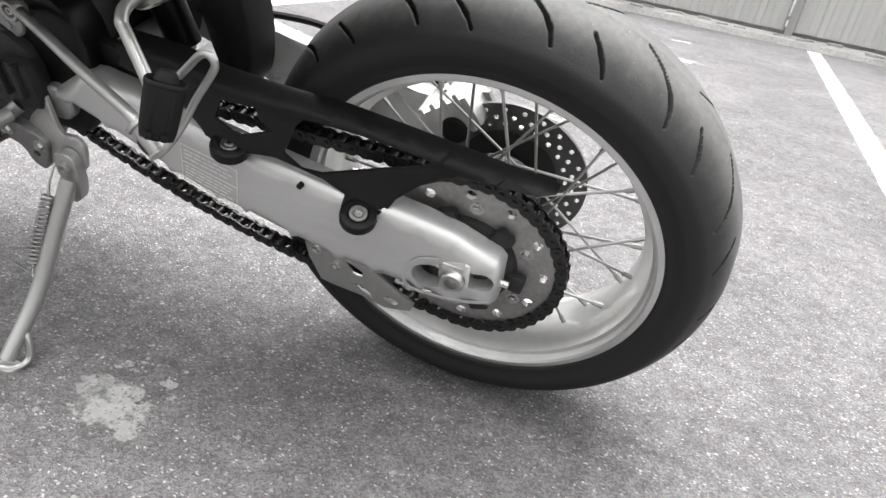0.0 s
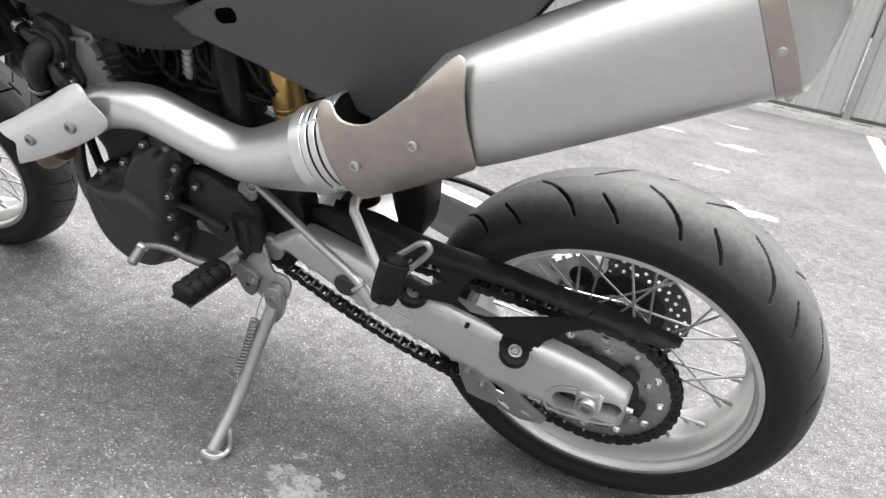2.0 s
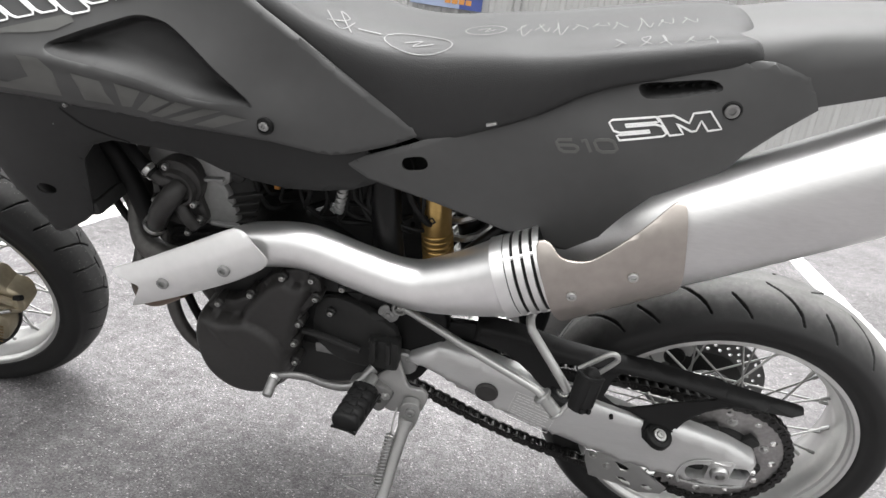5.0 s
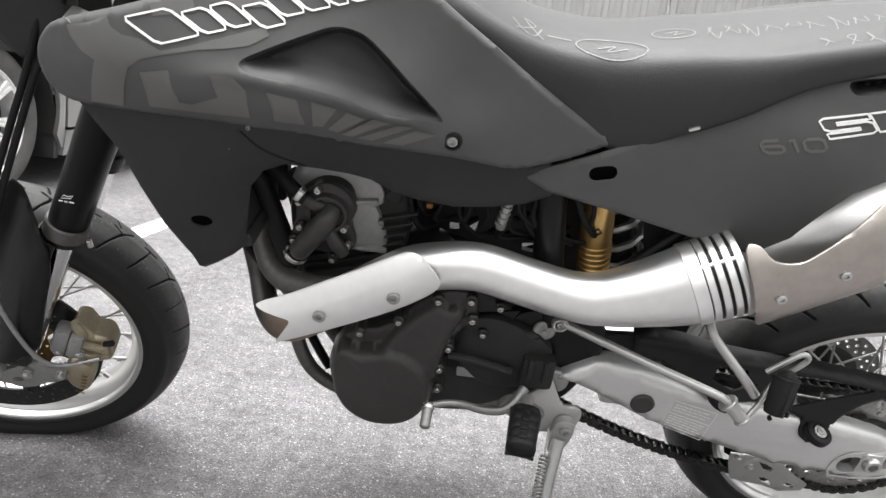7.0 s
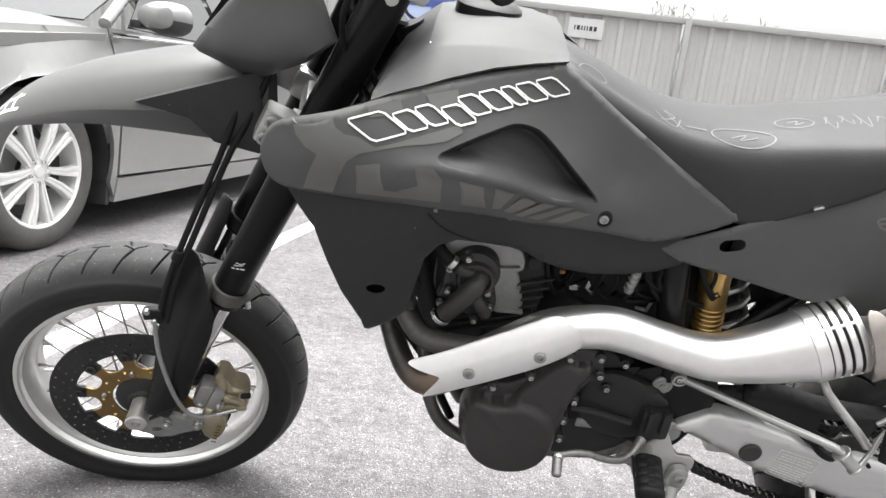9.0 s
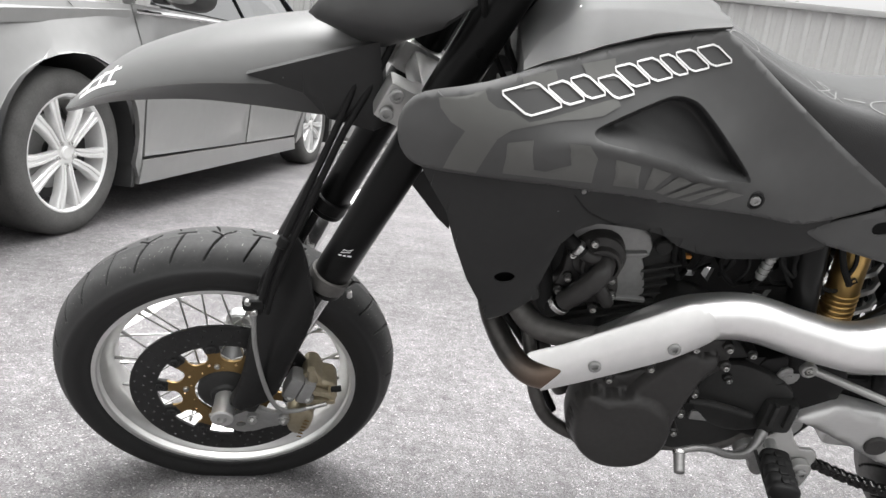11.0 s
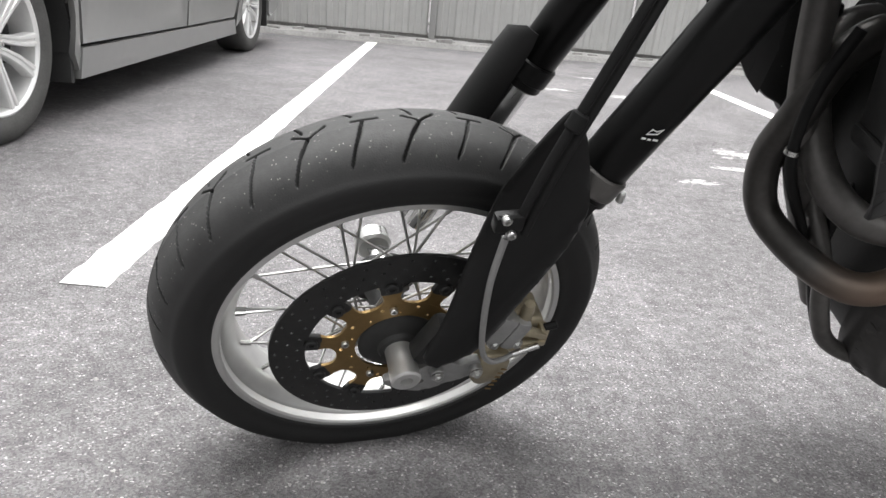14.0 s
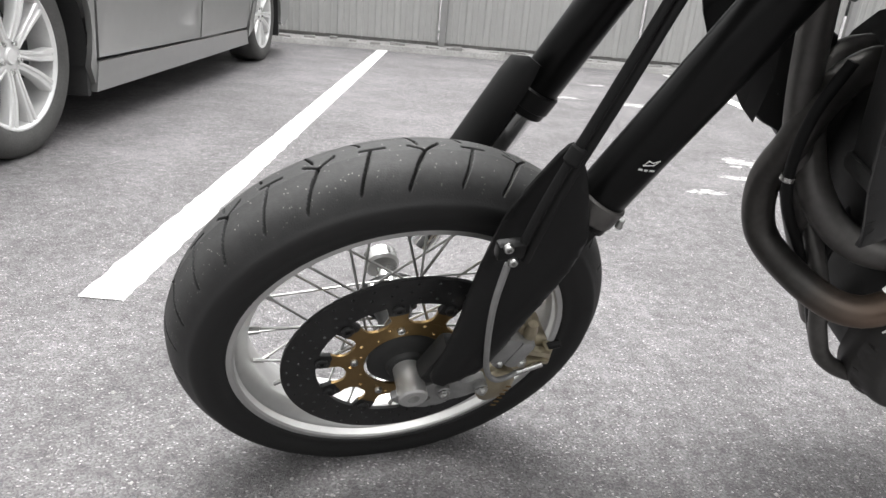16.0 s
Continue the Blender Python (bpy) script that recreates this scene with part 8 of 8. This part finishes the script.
BODY = surface([(-0.9, 0.5, 0.015 - 0.16), (-0.9, 0.9, -0.24), (0.0, 0.72, 0.035), (0.0, 0.95, -0.07), (0.5, 0.25, 0.0), (0.5, 0.60, 0.035), (0.5, 0.92, -0.02), (1.6, 0.25, 0.0), (1.6, 0.42, 0.012), (1.6, 0.65, 0.045), (1.6, 0.95, -0.02),
                (2.6, 0.25, 0.0), (2.6, 0.6, 0.045), (2.6, 0.98, -0.02), (3.12, 0.75, 0.045), (3.12, 1.0, -0.02), (4.1, 0.6, -0.06), (4.1, 1.0, -0.12), (0.0, 0.4, 0.03), (3.12, 0.4, 0.03)])


def arch(y, r):
    return [(y + r * math.cos(a), WR + r * math.sin(a)) for a in np.linspace(math.pi * 1.06, -math.pi * 0.06, 22)]


front_wing = [(-0.86, 0.30), (-0.88, 0.62), (-0.80, 0.84), (-0.45, 0.92), (0.05, 0.965), (0.44, 1.00), (0.475, 0.72), (0.470, 0.22), (0.45, 0.20)] + arch(0.0, 0.415)[::-1]
wing = part("front_wing", skin(front_wing, BODY, -0.02, step=0.06), CAR_PAINT, car)
DOOR1 = [(0.485, 0.30), (0.488, 0.72), (0.452, 1.005), (1.0, 1.02), (1.66, 1.03), (1.665, 0.70), (1.66, 0.29)]
DOOR2 = [(1.68, 0.29), (1.685, 0.70), (1.68, 1.03), (2.30, 1.035), (2.78, 1.04), (2.79, 0.86), (2.70, 0.60), (2.60, 0.38), (2.56, 0.29)]
d1 = part("front_door", skin(DOOR1, BODY, -0.02, step=0.06), CAR_PAINT, car)
d2 = part("rear_door", skin(DOOR2, BODY, -0.02, step=0.06), CAR_PAINT, car)
for d, y in ((d1, 1.45), (d2, 2.55)):
    part("handle", block((0.03, 0.20, 0.03), (0.055, y, 0.87), 0.01), CAR_PAINT, d)
part("sill", skin([(0.45, 0.165), (0.47, 0.285), (2.56, 0.275), (2.62, 0.175)], lambda y, z: BODY(y, z) - 0.004 + 0 * y, -0.03, step=0.08), CAR_PAINT, car, "dusty lower sill")
part("rear_wing", skin([(2.80, 1.04), (3.3, 1.05), (3.9, 1.04), (4.05, 0.85), (4.08, 0.5), (4.0, 0.30), (3.60, 0.24)] + arch(WB, 0.405)[::-1] + [(2.63, 0.22), (2.63, 0.35), (2.72, 0.60), (2.805, 0.86)], BODY, -0.02, step=0.06), CAR_PAINT, car)
for y, r in ((0.0, 0.405), (WB, 0.395)):
    bm = bmesh.new()
    a = [Vector((0.02, p, q)) for p, q in arch(y, r + 0.012)]
    b = [Vector((-0.30, p, q)) for p, q in arch(y, r + 0.012)]
    va, vb = [bm.verts.new(p) for p in a], [bm.verts.new(p) for p in b]
    for i in range(len(a) - 1):
        bm.faces.new((va[i], va[i + 1], vb[i + 1], vb[i]))
    bm.faces.new(vb)
    part("wheel_arch", bm, CAR_DARK, car, "dark wheel arch liner")
part("mud_flap", block((0.16, 0.03, 0.24), (-0.07, 0.435, 0.27), 0.008, m=Matrix.Rotation(radians(-6), 4, "X")), CAR_DARK, car, "black mud flap")
part("mud_flap", block((0.16, 0.03, 0.22), (-0.07, WB + 0.43, 0.27), 0.008), CAR_DARK, car, "black mud flap")
# under body, far side, bonnet, roof
part("floor_pan", block((1.50, 3.0, 0.20), (-0.85, 1.55, 0.34), 0.03), CAR_DARK, car)
part("far_side", block((0.06, 4.6, 0.62), (-1.76, 1.6, 0.66), 0.03), CAR_PAINT, car)
for y in (0.0, WB):
    part("far_wheel", rod((-1.76, y, WR), (-1.55, y, WR), WR, 40, 0.03), CAR_RUBBER, car)
hood = []
for y, z, w in ((-0.95, 0.70, 0.60), (-0.90, 0.82, 0.72), (-0.70, 0.90, 0.80), (-0.3, 0.965, 0.84), (0.1, 1.01, 0.86), (0.42, 1.045, 0.87)):
    hood.append([(-0.875 + w * t, y, z - 0.07 * abs(t) ** 3) for t in np.linspace(-1, 1, 13)] + [(-0.875 + w * t, y, z - 0.05 - 0.07 * abs(t) ** 3) for t in np.linspace(1, -1, 13)])
part("bonnet", rings(hood), CAR_PAINT, car)
part("bumper", block((1.70, 0.30, 0.50), (-0.875, -0.86, 0.46), 0.10), CAR_PAINT, car)
cabin = [(0.40, 1.02, 0.80, 0.02), (0.95, 1.36, 0.66, 0.06), (1.35, 1.47, 0.62, 0.08), (2.2, 1.50, 0.61, 0.08), (2.8, 1.44, 0.60, 0.07), (3.45, 1.14, 0.68, 0.03)]
roof = [[(-0.875 + w * t, y, z - d * abs(t) ** 3) for t in np.linspace(-1, 1, 11)] + [(-0.875 + w * t, y, z - 0.03 - d * abs(t) ** 3) for t in np.linspace(1, -1, 11)] for y, z, w, d in cabin[1:5]]
part("roof", rings(roof), CAR_PAINT, car)


def pane(a, b, c, d, thick=0.008):
    """A curved pane between four corners."""
    a, b, c, d = (Vector(p) for p in (a, b, c, d))
    n = (b - a).cross(d - a).normalized() * thick
    return rings([[a, b, c, d], [a + n, b + n, c + n, d + n]])


part("windscreen", pane((-0.14, 0.44, 1.03), (-1.61, 0.44, 1.03), (-1.53, 1.00, 1.33), (-0.22, 1.00, 1.33)), CAR_GLASS, car, "dark glass windscreen")
part("side_glass", pane((-0.03, 0.62, 1.02), (-0.02, 1.66, 1.03), (-0.25, 1.62, 1.40), (-0.23, 1.10, 1.34)), CAR_GLASS, car, "tinted side glass")
part("side_glass", pane((-0.02, 1.72, 1.03), (-0.02, 2.75, 1.04), (-0.26, 2.62, 1.38), (-0.25, 1.68, 1.42)), CAR_GLASS, car, "tinted side glass")
part("rear_glass", pane((-0.20, 3.42, 1.12), (-1.55, 3.42, 1.12), (-1.47, 2.82, 1.38), (-0.28, 2.82, 1.38)), CAR_GLASS, car)
part("boot", block((1.55, 0.75, 0.35), (-0.875, 3.75, 0.92), 0.08), CAR_PAINT, car)
part("pillar", tube([(-0.035, 0.45, 1.02), (-0.12, 0.72, 1.17), (-0.22, 1.02, 1.34)], 0.030, 10), CAR_PAINT, car)
part("chrome_strip", tube([(0.006, 0.44, 0.972), (0.010, 1.1, 1.000), (0.008, 1.9, 1.015), (0.004, 2.75, 1.025)], 0.012, 8), CHROME, car, "bright window trim")


def mirror_ring(x, y, w, h):
    """A rounded section across the mirror housing, wider towards its outer end."""
    return [(x + w * math.copysign(abs(math.cos(a)) ** 0.8, math.cos(a)), y, 1.095 + (h + 0.1 * h * math.cos(a)) * math.copysign(abs(math.sin(a)) ** 0.8, math.sin(a))) for a in (2 * math.pi * k / 24 for k in range(24))]


mir = part("door_mirror", rings([mirror_ring(0.075 + x, y, w, h) for x, y, w, h in ((0.055, 0.58, 0.03, 0.03), (0.055, 0.60, 0.095, 0.058), (0.06, 0.66, 0.122, 0.078), (0.06, 0.72, 0.126, 0.082), (0.06, 0.745, 0.118, 0.076))]), CAR_PAINT, car, "grey door mirror")
part("mirror_glass", rings([mirror_ring(0.135, y, 0.108, 0.068) for y in (0.747, 0.751)]), CHROME, mir)
# the housing's lower half is laid over in a darker colour
part("lower_half", rings([[(0.134 + (p[0] - 0.134) * 1.012, p[1], min(p[2], 1.083) - 0.0015) for p in mirror_ring(0.135, y, w, h)] for y, w, h in ((0.602, 0.095, 0.058), (0.66, 0.122, 0.078), (0.72, 0.126, 0.082), (0.744, 0.118, 0.076))]), CAR_DARK, mir, "dark lower half")
part("mirror_stalk", block((0.06, 0.08, 0.04), (0.01, 0.66, 1.05), 0.01), CAR_DARK, mir)
part("indicator", block((0.10, 0.012, 0.014), (0.105, 0.606, 1.112), 0.004), CAR_DARK, mir)

# ---- small things on the ground ----
stain(-0.33, -0.20, 0.075, 0.085, 2)
for k, (x, y, rx, ry) in enumerate(((0.22, 3.82, 0.16, 0.10), (-0.25, 3.95, 0.16, 0.07), (0.27, 2.25, 0.17, 0.13), (0.10, 1.96, 0.13, 0.05), (-0.18, 1.70, 0.12, 0.05), (0.10, 3.0, 0.12, 0.06), (0.19, 4.75, 0.14, 0.06))):
    stain(x, y, rx, ry, 3 + k, mat=CHALK_PALE)


def grit():
    """Loose chips of stone scattered over the asphalt near the wheels."""
    rnd = random.Random(31)
    bm = bmesh.new()
    for _ in range(2600):
        x, y = rnd.uniform(-2.6, 1.5), rnd.uniform(-0.9, 2.4)
        r = 0.0012 + 0.0028 * rnd.random() ** 3
        a = rnd.uniform(0, 6.28)
        base = [Vector((x + r * (1 + 0.4 * rnd.random()) * math.cos(a + k * 1.57), y + r * (1 + 0.4 * rnd.random()) * math.sin(a + k * 1.57), 0.0)) for k in range(4)]
        top = [Vector((x, y, 0)) + (p - Vector((x, y, 0))) * 0.55 + Vector((0, 0, r * rnd.uniform(0.5, 0.9))) for p in base]
        rings([base, top], bm)
    tagged(part("grit", bm, STONE), "loose pale stone chips scattered on the asphalt", "grit", kind="stuff")


grit()
